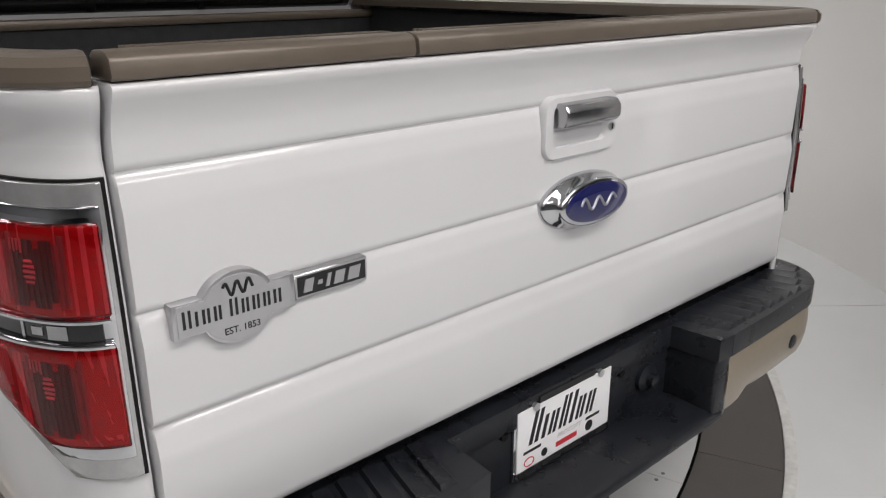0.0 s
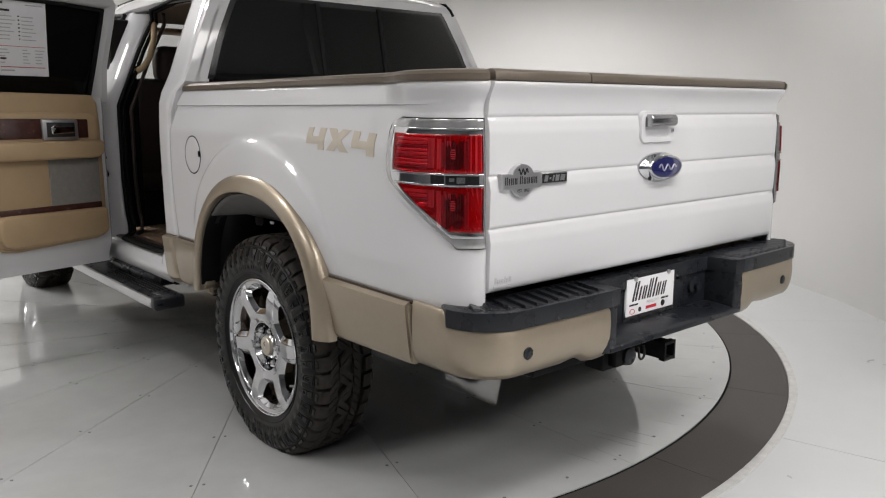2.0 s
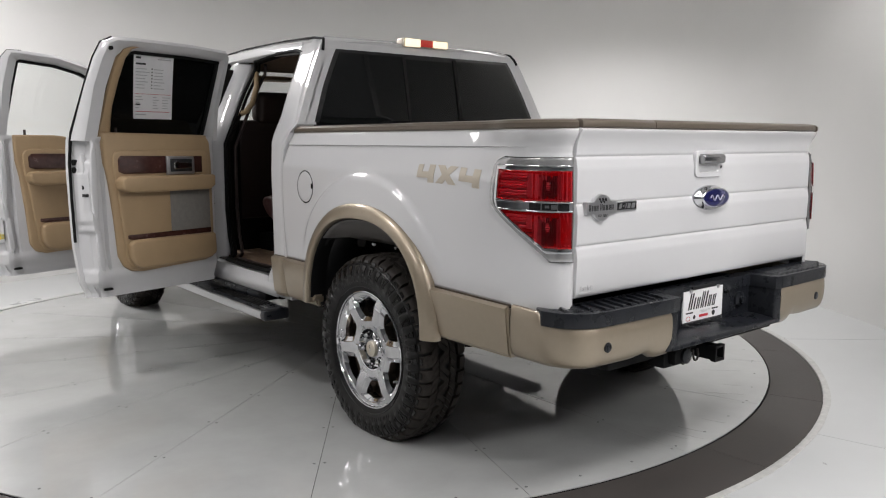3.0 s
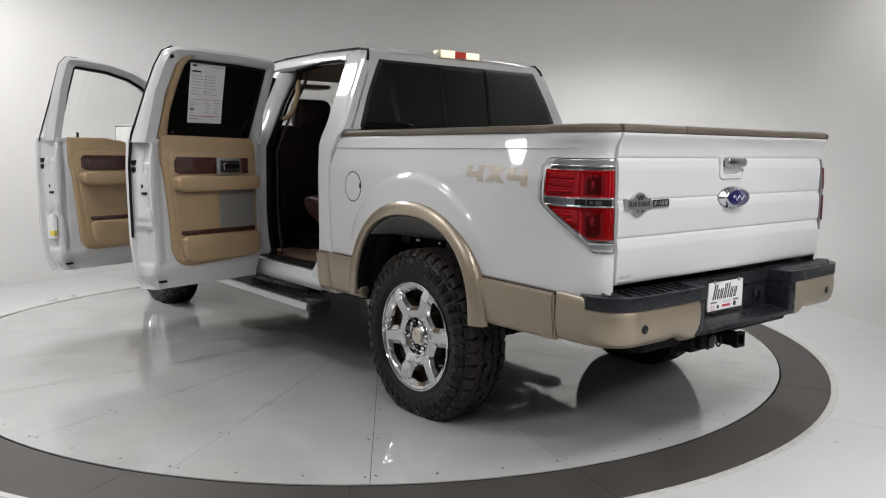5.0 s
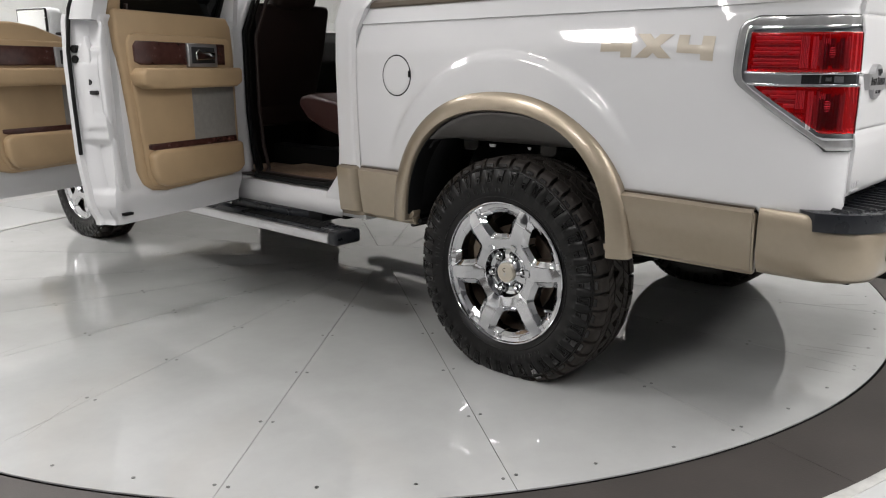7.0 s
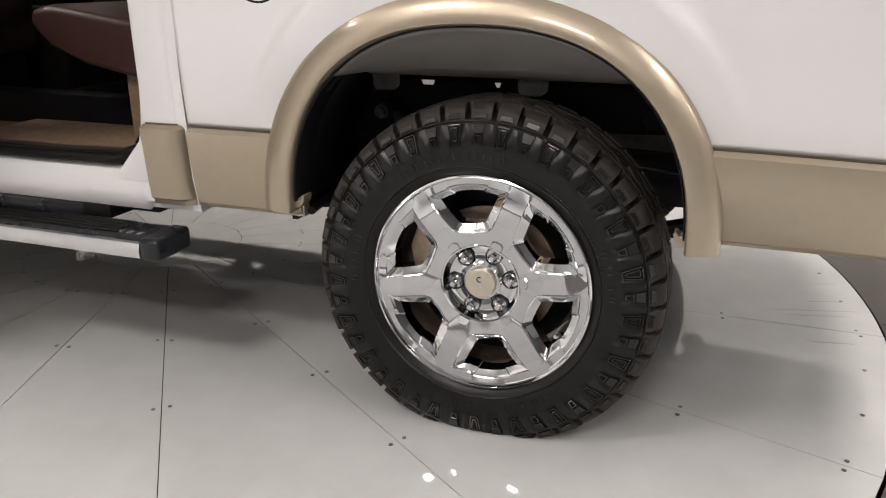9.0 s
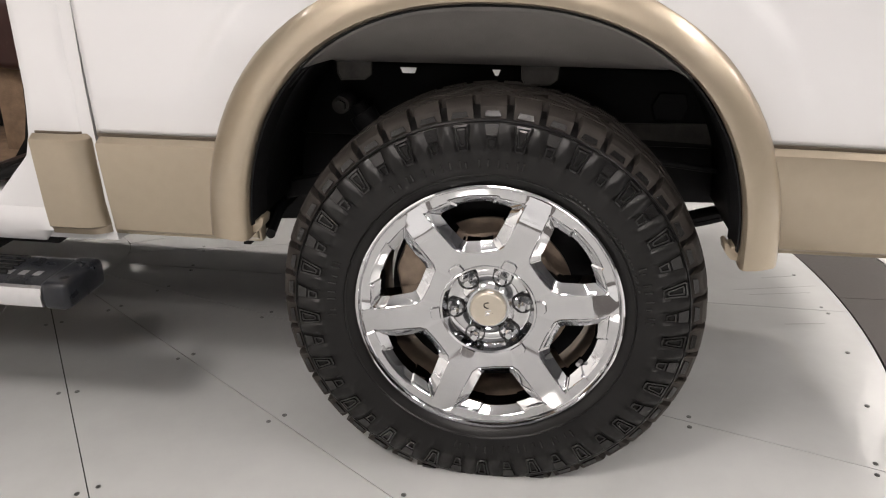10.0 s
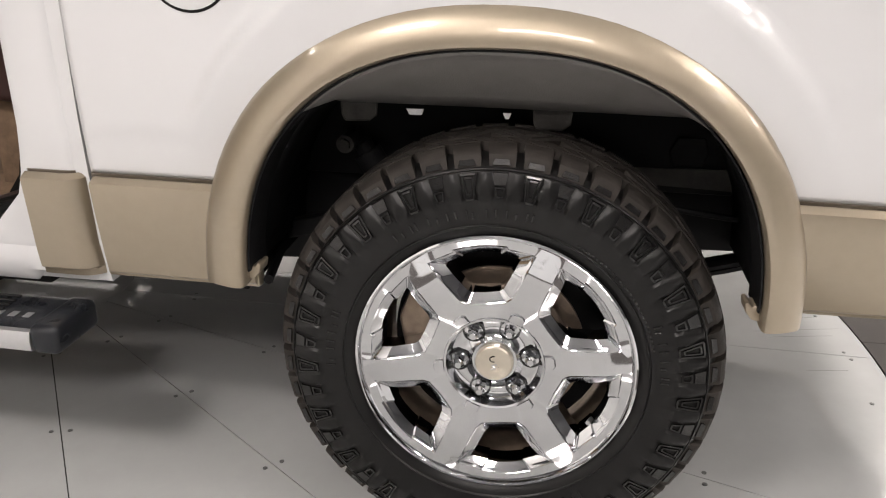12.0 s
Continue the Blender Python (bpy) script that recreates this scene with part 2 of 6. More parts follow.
def lathe(profile, seg, bm=None, sign=-1):
    """Turns (a, r) pairs about the axle; a runs outward along sign * x."""
    b = bm if bm is not None else bmesh.new()
    rings = []
    for a, r in profile:
        if r < 1e-6:
            rings.append([b.verts.new((sign * a, 0, 0))])
        else:
            rings.append([b.verts.new((sign * a, r * math.cos(2 * math.pi * i / seg), r * math.sin(2 * math.pi * i / seg))) for i in range(seg)])
    for p, q in zip(rings, rings[1:]):
        for i in range(seg):
            j = (i + 1) % seg
            if len(p) == 1:
                b.faces.new((p[0], q[i], q[j]))
            elif len(q) == 1:
                b.faces.new((p[i], q[0], p[j]))
            else:
                b.faces.new((p[i], q[i], q[j], p[j]))
    return b


def words(name, body, size, m, material, parent, depth=0.0006, shear=0.0, sx=1.0):
    """Lettering as a mesh; its own x runs along the line of text."""
    cu = bpy.data.curves.new(name, "FONT")
    cu.body, cu.size, cu.extrude, cu.shear = body, size, depth, shear
    cu.align_x, cu.align_y = "CENTER", "CENTER"
    tmp = new("t", cu)
    bpy.context.view_layer.update()
    me = bpy.data.meshes.new_from_object(tmp.evaluated_get(bpy.context.evaluated_depsgraph_get()))
    bpy.data.objects.remove(tmp)
    me.transform(m @ Matrix.Diagonal((sx, 1, 1, 1)))
    if TAPER[0]:
        for v in me.vertices:
            tail_taper(v.co)
    me.name = name
    me.materials.clear()
    me.materials.append(material)
    ob = new(name, me)
    ob.parent = parent
    return ob

# ---- the setting ----
def setting():
    sub = part("ground", box(-9, 7, -9, 9, -0.2, -0.06), M["matblack"])
    tagged(sub, "dark base slab under the white floor", "ground", kind="structure")
    def outer_edge(a):
        """Outer radius of the ring, which sits slightly off the turntable's centre."""
        return 2.925 - 0.065 * math.cos(a) - 0.028 * math.sin(a)
    # fixed floor round the turntable, in wide sectors
    fl = empty("floor")
    tagged(fl, "satin white painted floor round the turntable", "floor", kind="structure")
    gap = 0.0006
    for k in range(10):
        a0 = radians(-77 + 36 * k)
        secs = []
        for i in range(25):
            a = a0 + gap + (radians(36) - 2 * gap) * i / 24
            secs.append([(CX + r * math.cos(a), CY + r * math.sin(a), z) for r, z in ((outer_edge(a) + 0.020, -0.05), (8.6, -0.05), (8.6, 0.0), (outer_edge(a) + 0.020, 0.0))])
        part("panel", sweep(secs), M["outer"], fl, smooth=False)
    # turntable
    tt = empty("turntable")
    tagged(tt, "round glossy white turntable of screwed wedge panels", "turntable", kind="structure")
    def on_joint(r, a):
        """A point of the joint that reaches the rim at angle a, at radius r along it."""
        t = r / 2.655
        return JX + (CX + 2.655 * math.cos(a) - JX) * t, JY + (CY + 2.655 * math.sin(a) - JY) * t
    for k in range(20):
        a0 = radians(-143.4 + 18 * k)
        g = 0.0011
        poly = [on_joint(0.3, a0 + 0.005)]
        for i in range(9):
            a = a0 + (radians(18)) * i / 8
            gg = g if i == 0 else -g if i == 8 else 0
            poly.append((CX + 2.655 * math.cos(a + gg * 0.37), CY + 2.655 * math.sin(a + gg * 0.37)))
        poly.append(on_joint(0.3, a0 + radians(18) - 0.005))
        part("panel", prism(poly, "z", -0.005, 0.0), M["floor"], tt, smooth=False)
    part("core", prism([(CX + 2.645 * math.cos(i * math.pi / 60), CY + 2.645 * math.sin(i * math.pi / 60)) for i in range(120)], "z", -0.05, -0.0065), M["matblack"], tt, smooth=False)
    part("hub_plate", prism([on_joint(0.297, i * math.pi / 16) for i in range(32)], "z", -0.005, 0.0), M["floor"], tt, smooth=False)
    # screws in pairs along the joints and singly at the rim
    b = bmesh.new()
    rnd = random.Random(4)

    def screw(r, a, off):
        x, y = on_joint(r, a)
        x, y = x - off * math.sin(a), y + off * math.cos(a)
        rod((x, y, -0.002), (x, y, 0.0012), 0.0055 + rnd.random() * 0.001, 8, bm=b)
    for k in range(20):
        a0 = radians(-143.4 + 18 * k)
        for r in (0.56, 0.97, 1.38, 1.79, 2.19, 2.585):
            for o in (-0.021, 0.021):
                screw(r + rnd.uniform(-0.008, 0.008), a0, o)
        for f in (0.33, 0.67):
            screw(2.58, a0 + radians(18 * f), 0)
    st = part("screws", b, M["screw"], tt, "small countersunk steel screws", smooth=False)
    tagged(st, kind="stuff")
    # thin drag marks near the rim
    b = bmesh.new()
    for a, r0, r1, skew in ((-86.5, 2.34, 2.62, 1.2), (-87.3, 2.38, 2.58, 0.8), (-84.0, 2.46, 2.58, 0.4), (-92.0, 2.44, 2.56, 0.6), (-80.0, 2.50, 2.60, 0.3), (-70.5, 2.36, 2.56, 1.6), (-66.0, 2.42, 2.52, 0.5), (-60.0, 2.30, 2.50, 1.2), (-163.5, 2.1, 2.5, 3.0), (178.0, 2.0, 2.5, 4.0)):
        e = [(CX + r * math.cos(radians(a + d)), CY + r * math.sin(radians(a + d))) for r, d in ((r0, 0), (r1, skew))]
        n = Vector((-(e[1][1] - e[0][1]), e[1][0] - e[0][0])).normalized() * 0.0008
        prism([(e[0][0], e[0][1]), ((e[0][0] + e[1][0]) / 2 + n.x, (e[0][1] + e[1][1]) / 2 + n.y), (e[1][0], e[1][1]), ((e[0][0] + e[1][0]) / 2 - n.x, (e[0][1] + e[1][1]) / 2 - n.y)], "z", -0.002, 0.0004, bm=b)
    tagged(part("scuffs", b, M["scuff"], tt, "thin grey drag marks", smooth=False), kind="stuff")
    # brown ring
    rg = empty("ring")
    tagged(rg, "dark brown rubber ring round the turntable", "ring", kind="structure")
    def cut(a):
        """Inner radius of the brown rubber: it tapers away where the ring is painted white."""
        d = (math.degrees(a) + 232) % 360
        return 2.664 + (outer_edge(a) - 2.666) * max(sstep(40, 0, d), sstep(285, 315, d))
    for k in range(18):
        a0 = radians(-147 + 20 * k)
        steps = [a0 + 0.0004 + (radians(20) - 0.0008) * i / 12 for i in range(13)]
        for inner, name, m in ((False, "segment", "ring"), (True, "painted_segment", "floor")):
            secs = []
            for a in steps:
                r0, r1 = (2.660, cut(a) - 0.002) if inner else (cut(a), outer_edge(a))
                secs.append([(CX + r * math.cos(a), CY + r * math.sin(a), z) for r, z in ((r0, -0.05), (r1, -0.05), (r1, -0.004), (r0, -0.004))])
            if max(math.dist(q[0], q[1]) for q in secs) > 0.02:
                part(name, sweep(secs), M[m], rg, "" if not inner else "white-painted stretch of the ring", smooth=False)
    b = bmesh.new()
    sec = []
    for i in range(181):
        a = 2 * math.pi * i / 180
        ri = outer_edge(a) + 0.002
        ro = ri + 0.035 + 0.006 * noise.noise(Vector((math.cos(a) * 9, math.sin(a) * 9, 0)))
        sec.append([(CX + r * math.cos(a), CY + r * math.sin(a), z) for r, z in ((ri, -0.03), (ro, -0.03), (ro, 0.003), (ri + 0.008, 0.004), (ri, 0.0))])
    e = part("rim_strip", sweep(sec[:-1], True, b), M["rim_edge"], None)
    tagged(e, "worn pale edging strip round the brown ring", "edging", kind="structure")
    # round booth wall, open towards the hall
    n = 96
    b = bmesh.new()
    A0, A1 = radians(-66), radians(176)
    wx, wy = CX - 0.055, CY + 0.115
    sec = []
    for i in range(n + 1):
        a = A0 + (A1 - A0) * i / n
        c, s = math.cos(a), math.sin(a)
        sec.append([(wx + 3.87 * c, wy + 3.87 * s, -0.02), (wx + 4.08 * c, wy + 4.08 * s, -0.02), (wx + 4.08 * c, wy + 4.08 * s, CEIL), (wx + 3.87 * c, wy + 3.87 * s, CEIL)])
    w = part("wall_booth", sweep(sec, bm=b), M["wall"])
    tagged(w, "matt white curved wall of a round photo booth", "wall", kind="structure")
    # Hall walls and ceiling are unseen, added to close the room.
    for nm, bb in (("wall_west", (-8.2, -8.0, -8, 8.2)), ("wall_east", (6.4, 6.6, -8, 8.2)), ("wall_south", (-8.2, 6.6, -8.2, -8.0)), ("wall_north", (-8.2, 6.6, 8.2, 8.4))):
        o = part(nm, box(bb[0], bb[1], bb[2], bb[3], -0.06, CEIL), M["dim"], smooth=False)
        tagged(o, "plain grey wall of the surrounding hall", "wall", kind="structure")
    o = part("ceiling", box(-8.2, 6.6, -8.2, 8.4, CEIL, CEIL + 0.15), M["ceil"], smooth=False)
    tagged(o, "plain white ceiling above the booth", "ceiling", kind="structure")
    for x, y, sx, sy, p, cone in LIGHTS:
        h = empty("ceiling_light", pose(x, y, CEIL - 0.002))
        tagged(h, "unseen rectangular white LED ceiling panel, lit", "light", "ceiling panels")
        part("frame", box(-sx / 2 - 0.03, sx / 2 + 0.03, -sy / 2 - 0.03, sy / 2 + 0.03, -0.05, 0, 0.006), M["satin"], h)
        part("diffuser", box(-sx / 2, sx / 2, -sy / 2, sy / 2, -0.056, -0.051), M["panel"], h, smooth=False)
        area_lamp("panel_lamp", x, y, CEIL - 0.07, sx, sy, p, cone)


setting()

# ---- the pickup truck ----
truck = empty("pickup_truck")
tagged(truck, "white crew-cab pickup truck with tan lower trim and open doors", "pickup truck")
ZH = 0.387  # axle height
ARCH = (0.025, 0.56)  # centre of the rear wheel arch, y and z


TAPER[0] = True


# plan line of the bed side, from the tailgate joint round the corner to the cab
def plan_line():
    pts = [(-0.838 - 0.117 * math.cos(radians(f)), -0.83 - 0.248 * math.sin(radians(f))) for f in range(90, -1, -5)]
    pts += [(-0.955, -0.83 + 1.62 * i / 60) for i in range(1, 61)]
    s, out = 0.0, []
    for i, p in enumerate(pts):
        if i:
            s += math.dist(p, pts[i - 1])
        out.append((s, p[0], p[1]))
    return out


LINE = plan_line()
SMAX = LINE[-1][0]


def on_line(s):
    s = max(0.0, min(SMAX, s))
    for (a, x0, y0), (b, x1, y1) in zip(LINE, LINE[1:]):
        if s <= b + 1e-9:
            t = (s - a) / (b - a)
            d = math.hypot(x1 - x0, y1 - y0)
            return x0 + (x1 - x0) * t, y0 + (y1 - y0) * t, -(y1 - y0) / d, (x1 - x0) / d


def rail_z(y):
    return 1.360 + 0.024 * sstep(-0.45, -0.95, y)


BULGE = [0.021]


def side_pt(s, z, off=0.0):
    x, y, nx, ny = on_line(s)
    # smooth normal round the corner
    xa, ya, _, _ = on_line(s - 0.012)
    xb, yb, _, _ = on_line(s + 0.012)
    d = math.hypot(xb - xa, yb - ya)
    nx, ny = -(yb - ya) / d, (xb - xa) / d
    rz = rail_z(y)
    rear = sstep(0.46, 0.10, s)
    # lip that flares out at the tail
    o = 0.034 * rear * sstep(rz - 0.078, rz - 0.004, z) ** 1.4
    o -= 0.005 * rear * math.exp(-((z - rz + 0.082) / 0.006) ** 2)
    corner = sstep(0.20, 0.02, s)
    o -= 0.013 * ((z - 1.05) / 0.3) ** 2 * (1 - corner * sstep(1.0, 0.93, z))
    o += 0.004 * corner * sstep(1.0, 0.93, z)
    # shoulder that leans in towards the rail, with a small step under the rail band
    fore = sstep(0.22, 0.46, s)
    band = rz - 0.062
    lean = lambda h: 0.0 if h < 0 else h * h / 0.06 if h < 0.03 else h - 0.015
    o -= fore * 0.33 * lean(z - 1.175)
    if z >= band:
        o += sstep(0.10, 0.34, s) * 0.008
    # raised dome over the wheel, with a crest that dies away towards the tail
    r = math.hypot(y - ARCH[0], max(0.0, z - ARCH[1]))
    fade = sstep(-0.60, -0.28, y)
    o += BULGE[0] * sstep(0.630, 0.592, r) * sstep(0.72, 0.98, z) * (0.35 + 0.65 * fade)
    o += off
    return Vector((x + nx * o, y + ny * o, z))


def mirror(p, side):
    return Vector((p[0] * -side, p[1], p[2])) if side == 1 else Vector(p)


def bed_side(side):
    """Outer skin of the bed; side -1: driver's side."""
    b = bmesh.new()
    ns = 170
    ss = [SMAX * (i / ns) for i in range(ns + 1)]
    drop = (0.0628, 0.0612, 0.052, 0.043, 0.034, 0.025, 0.016, 0.008, 0.0)
    nz = 58 + len(drop)
    vs = []
    for s in ss:
        x, y, _, _ = on_line(s)
        z0 = 0.7185 if y > 0.2 else 0.7485 if y > -0.88 else 0.735
        z1 = rail_z(y)
        zs = [z0 + (z1 - 0.068 - z0) * k / 58 for k in range(59)] + [z1 - d for d in drop]
        vs.append([b.verts.new(mirror(side_pt(s, z), side)) for z in zs])
    for i in range(ns):
        for j in range(nz):
            q = (vs[i][j], vs[i + 1][j], vs[i + 1][j + 1], vs[i][j + 1])
            c = sum((v.co for v in q), Vector()) / 4
            if (abs(c.y - 0.015) / 0.49) ** 2.25 + (max(0.0, c.z - 0.535) / 0.48) ** 2.25 < 1:
                continue
            b.faces.new(q)
    bmesh.ops.delete(b, geom=[v for v in b.verts if not v.link_faces], context="VERTS")
    o = part("bed_side", b, M["white"], truck)
    so = o.modifiers.new("thickness", "SOLIDIFY")
    so.thickness, so.offset = 0.012, -1.0
    return o


def side_plate(name, s0f, s1f, z0, z1, off, depth, material, parent, side=-1, ns=14, nz=10, label="", w=0.0):
    """A plate that follows the bed side between two edges s0f(z), s1f(z)."""
    rows, back = [], []
    for i in range(nz + 1):
        z = z0 + (z1 - z0) * i / nz
        a, c = s0f(z), s1f(z)
        rows.append([mirror(side_pt(a + (c - a) * j / ns, z, off), side) for j in range(ns + 1)])
        back.append([mirror(side_pt(a + (c - a) * j / ns, z, off - depth), side) for j in range(ns + 1)])
    b = shell(rows, back)
    if w:
        bmesh.ops.recalc_face_normals(b, faces=b.faces)
        bevel(b, w, 2, [e for e in b.edges if len(e.link_faces) == 2 and e.calc_face_angle(0) > 1.0])
    return part(name, b, material, parent, label)


def s_of_y(y):
    return SMAX - (0.79 - y)


def bed():
    for side in (-1, 1):
        bed_side(side)
        # tan strips below the white panels
        BULGE[0] = 0.0
        rear = side_plate("lower_cladding", lambda z: s_of_y(-0.885) + 0.0, lambda z: s_of_y(-0.44), 0.545, 0.734, 0.024, 0.032, M["tan"], truck, side, 12, 4, "tan lower body cladding", 0.006)
        clad = side_plate("lower_cladding", lambda z: s_of_y(0.47), lambda z: s_of_y(0.788), 0.505, 0.704, 0.024, 0.032, M["tan"], truck, side, 8, 4, "tan lower body cladding", 0.006)
        # proud lower faces with a ledge along the top, and the brown seam above
        for own, y0, y1, zb, zt in ((clad, 0.475, 0.777, 0.513, 0.703), (rear, -0.878, -0.446, 0.553, 0.733)):
            rows, back = [], []
            for z, off in ((zb, 0.024), (zb + 0.006, 0.032), (zb + 0.04, 0.034), (zb + 0.10, 0.034), (zt, 0.034), (zt + 0.0035, 0.0328), (zt + 0.012, 0.0170)):
                ys = [y0 + (y1 - y0) * j / 10 for j in range(11)]
                rows.append([mirror(side_pt(s_of_y(y), z, off), side) for y in ys])
                back.append([mirror(side_pt(s_of_y(y), z, 0.012), side) for y in ys])
            part("cladding_face", shell(rows, back), M["tan"], own, "", 24)
            side_plate("cladding_seam", lambda z: s_of_y(min(y0, y1)), lambda z: s_of_y(y1 + 0.01), zt + 0.008, zt + 0.016, 0.006, 0.012, M["capbrown"], truck, side, 10, 2)
        BULGE[0] = 0.021
        # wheel arch flare
        sec = []
        for f in range(0, 181, 4):
            cf, sf = math.cos(radians(f)), math.sin(radians(f))
            yi = 0.018 - math.copysign(abs(cf) ** (2 / 2.35), cf) * 0.459
            zi = 0.532 + abs(sf) ** (2 / 2.35) * 0.447
            yo = 0.026 - math.copysign(abs(cf) ** (2 / 2.2), cf) * 0.536
            zo = 0.532 + abs(sf) ** (2 / 2.2) * 0.518
            ring = []
            for u, x in ((1.0, 0.945), (1.0, 0.966), (0.95, 0.974), (0.86, 0.982), (0.62, 0.992), (0.36, 0.999), (0.14, 1.002), (0.05, 1.001), (0.0, 0.995), (-0.02, 0.985), (0.02, 0.93), (0.1, 0.90), (0.3, 0.90), (0.6, 0.93)):
                ring.append((side * x, yi + (yo - yi) * u, zi + (zo - zi) * u))
            sec.append(ring)
        flare = part("wheel_flare", sweep(sec), M["tan"], truck, "tan wheel-arch flare", 50)
        sec = []
        for f in range(2, 179, 4):
            cf, sf = math.cos(radians(f)), math.sin(radians(f))
            yi, zi = math.copysign(abs(cf) ** (2 / 2.35), cf), abs(sf) ** (2 / 2.35)
            sec.append([(side * x, 0.018 - yi * 0.459 * q, 0.532 + zi * 0.447 * q) for q, x in ((0.992, 0.980), (0.986, 0.978), (0.984, 0.90), (1.004, 0.90))])
        part("flare_liner", sweep(sec), M["matblack"], flare, "black inner lip of the flare", 50)
        # small inward hooks at the foot of the flare
        for y0, s in ((-0.441, 1), (0.480, -1)):
            poly = [(y0 - s * 0.012, 0.534), (y0 + s * 0.012, 0.538), (y0 + s * 0.024, 0.552), (y0 + s * 0.027, 0.568), (y0 + s * 0.020, 0.571), (y0 + s * 0.014, 0.562), (y0 + s * 0.002, 0.566), (y0 - s * 0.006, 0.60), (y0 - s * 0.014, 0.60)]
            part("hook", prism(poly, "x", side * 0.955 - 0.012, side * 0.955 + 0.030, 0.003, 2), M["tan"], flare)
        # inner bed wall and wheel-house liner
        wall_b = box(side * 0.875 - 0.006, side * 0.875 + 0.006, -1.0, -0.49, 0.80, 1.35)
        box(side * 0.875 - 0.006, side * 0.875 + 0.006, -0.49, 0.51, 0.995, 1.35, bm=wall_b)
        box(side * 0.875 - 0.006, side * 0.875 + 0.006, 0.51, 0.69, 0.80, 1.35, bm=wall_b)
        part("bed_wall", wall_b, M["liner"], truck, "black sprayed bed liner wall", smooth=False)
        b = bmesh.new()
        sec = []
        for f in range(0, 181, 6):
            y = 0.018 - 0.478 * math.cos(radians(f))
            z = 0.54 + 0.462 * math.sin(radians(f))
            sec.append([(side * x, y, z) for x in (0.945, 0.60)])
        o = part("wheel_house", grid(sec, b), M["matblack"], truck)
        o.modifiers.new("thickness", "SOLIDIFY").thickness = 0.006
        # fender liner whose lower edge is nearly level
        sec = []
        for f in range(45, 136, 5):
            cf, sf = math.cos(radians(f)), math.sin(radians(f))
            y = 0.018 - math.copysign(abs(cf) ** (2 / 2.35), cf) * 0.457
            z = 0.532 + sf ** (2 / 2.35) * 0.446
            lo = min(z - 0.004, 0.860)
            sec.append([(side * (0.975 - 0.17 * t ** 0.8), y * (1 - 0.06 * t), z + (lo - z) * t - (0.006 if t > 0.9 else 0)) for t in (0, 0.1, 0.25, 0.45, 0.65, 0.80, 0.84, 1.0)])
        o = part("splash_liner", grid(sec), M["splash"], truck, "charcoal plastic wheel-well liner")
        o.modifiers.new("thickness", "SOLIDIFY").thickness = 0.005
        # rail cap
        sec = []
        ss = [0.006] + [SMAX * (i / 60) for i in range(1, 61)]
        for s in ss:
            x, y, _, _ = on_line(s)
            rz = rail_z(y)
            p = side_pt(s, rz, 0.003)
            q = side_pt(s, rz, -0.10)
            d = (q - p).normalized()
            lo = Vector((0, 0, 1))
            ring = [p + lo * 0.0, p - d * 0.004 + lo * 0.006, p - d * 0.004 + lo * 0.020, p + d * 0.005 + lo * 0.029, p + d * 0.022 + lo * 0.033, p + d * 0.06 + lo * 0.032, p + d * 0.07 + lo * 0.027, p + d * 0.072]
            sec.append([mirror(v, side) for v in ring])
        part("rail_cap", sweep(sec), M["capbrown"], truck, "bronze plastic bed rail cap", 30)
    part("bed_floor", prism([(-0.88, -1.02), (0.88, -1.02), (0.88, -0.49), (0.58, -0.49), (0.58, 0.51), (0.88, 0.51), (0.88, 0.70), (-0.88, 0.70), (-0.88, 0.51), (-0.58, 0.51), (-0.58, -0.49), (-0.88, -0.49)], "z", 0.79, 0.81), M["liner"], truck, smooth=False)
    part("bed_front_wall", box(-0.878, 0.878, 0.69, 0.72, 0.55, 1.32), M["liner"], truck, "black bed liner front wall", smooth=False)
    part("bed_front_rail", box(-0.88, 0.88, 0.675, 0.73, 1.315, 1.345, 0.008), M["capbrown"], truck)
    # inside of the rear corner posts
    for side in (-1, 1):
        part("corner_post", box(min(side * 0.842, side * 0.875), max(side * 0.842, side * 0.875), -1.03, -0.9, 0.80, 1.35, 0.006), M["white"], truck)
    # fuel door
    for r0, off, nm in ((0.0799, 0.0022, "fuel_door_gap"), (0.0790, 0.0036, "fuel_door")):
        rows = []
        for k in range(9):
            rr = r0 * k / 8
            rows.append([side_pt(s_of_y(0.548) + rr * math.cos(t * math.pi / 20), 1.096 + rr * math.sin(t * math.pi / 20) * 1.0, off - (0.0036 if k == 8 and nm == "fuel_door" else 0.0014 if k == 8 else 0)) for t in range(40)])
        part(nm, grid(rows[1:], closed=True) if nm == "fuel_door_gap" else grid(rows, closed=True), M["seal"] if "gap" in nm else M["white"], truck, "round white fuel filler door" if nm == "fuel_door" else "")
    # Black tick paints the shading at the edge of the fuel door.
    p = side_pt(s_of_y(0.474), 1.102, 0.006)
    part("door_catch", box(p.x - 0.003, p.x + 0.004, p.y - 0.003, p.y + 0.003, p.z - 0.012, p.z + 0.012, 0.001), M["seal"], truck)
    # tan 4X4 lettering on the driver's side, heavy square letters
    xw = side_pt(s_of_y(-0.54), 1.205, 0.0).x
    four = [[(u0, v0), (u1, v0), (u1, v1), (u0, v1)] for u0, u1, v0, v1 in ((0, 0.035, 0.018, 0.043), (0.035, 0.078, 0.018, 0.043), (0.078, 0.118, 0.018, 0.043), (0, 0.035, 0.043, 0.07), (0.078, 0.118, 0.043, 0.07), (0.078, 0.118, 0, 0.018))]
    lf, bt, rt, tp = (0.041, 0.035), (0.064, 0.0155), (0.087, 0.035), (0.064, 0.0545)
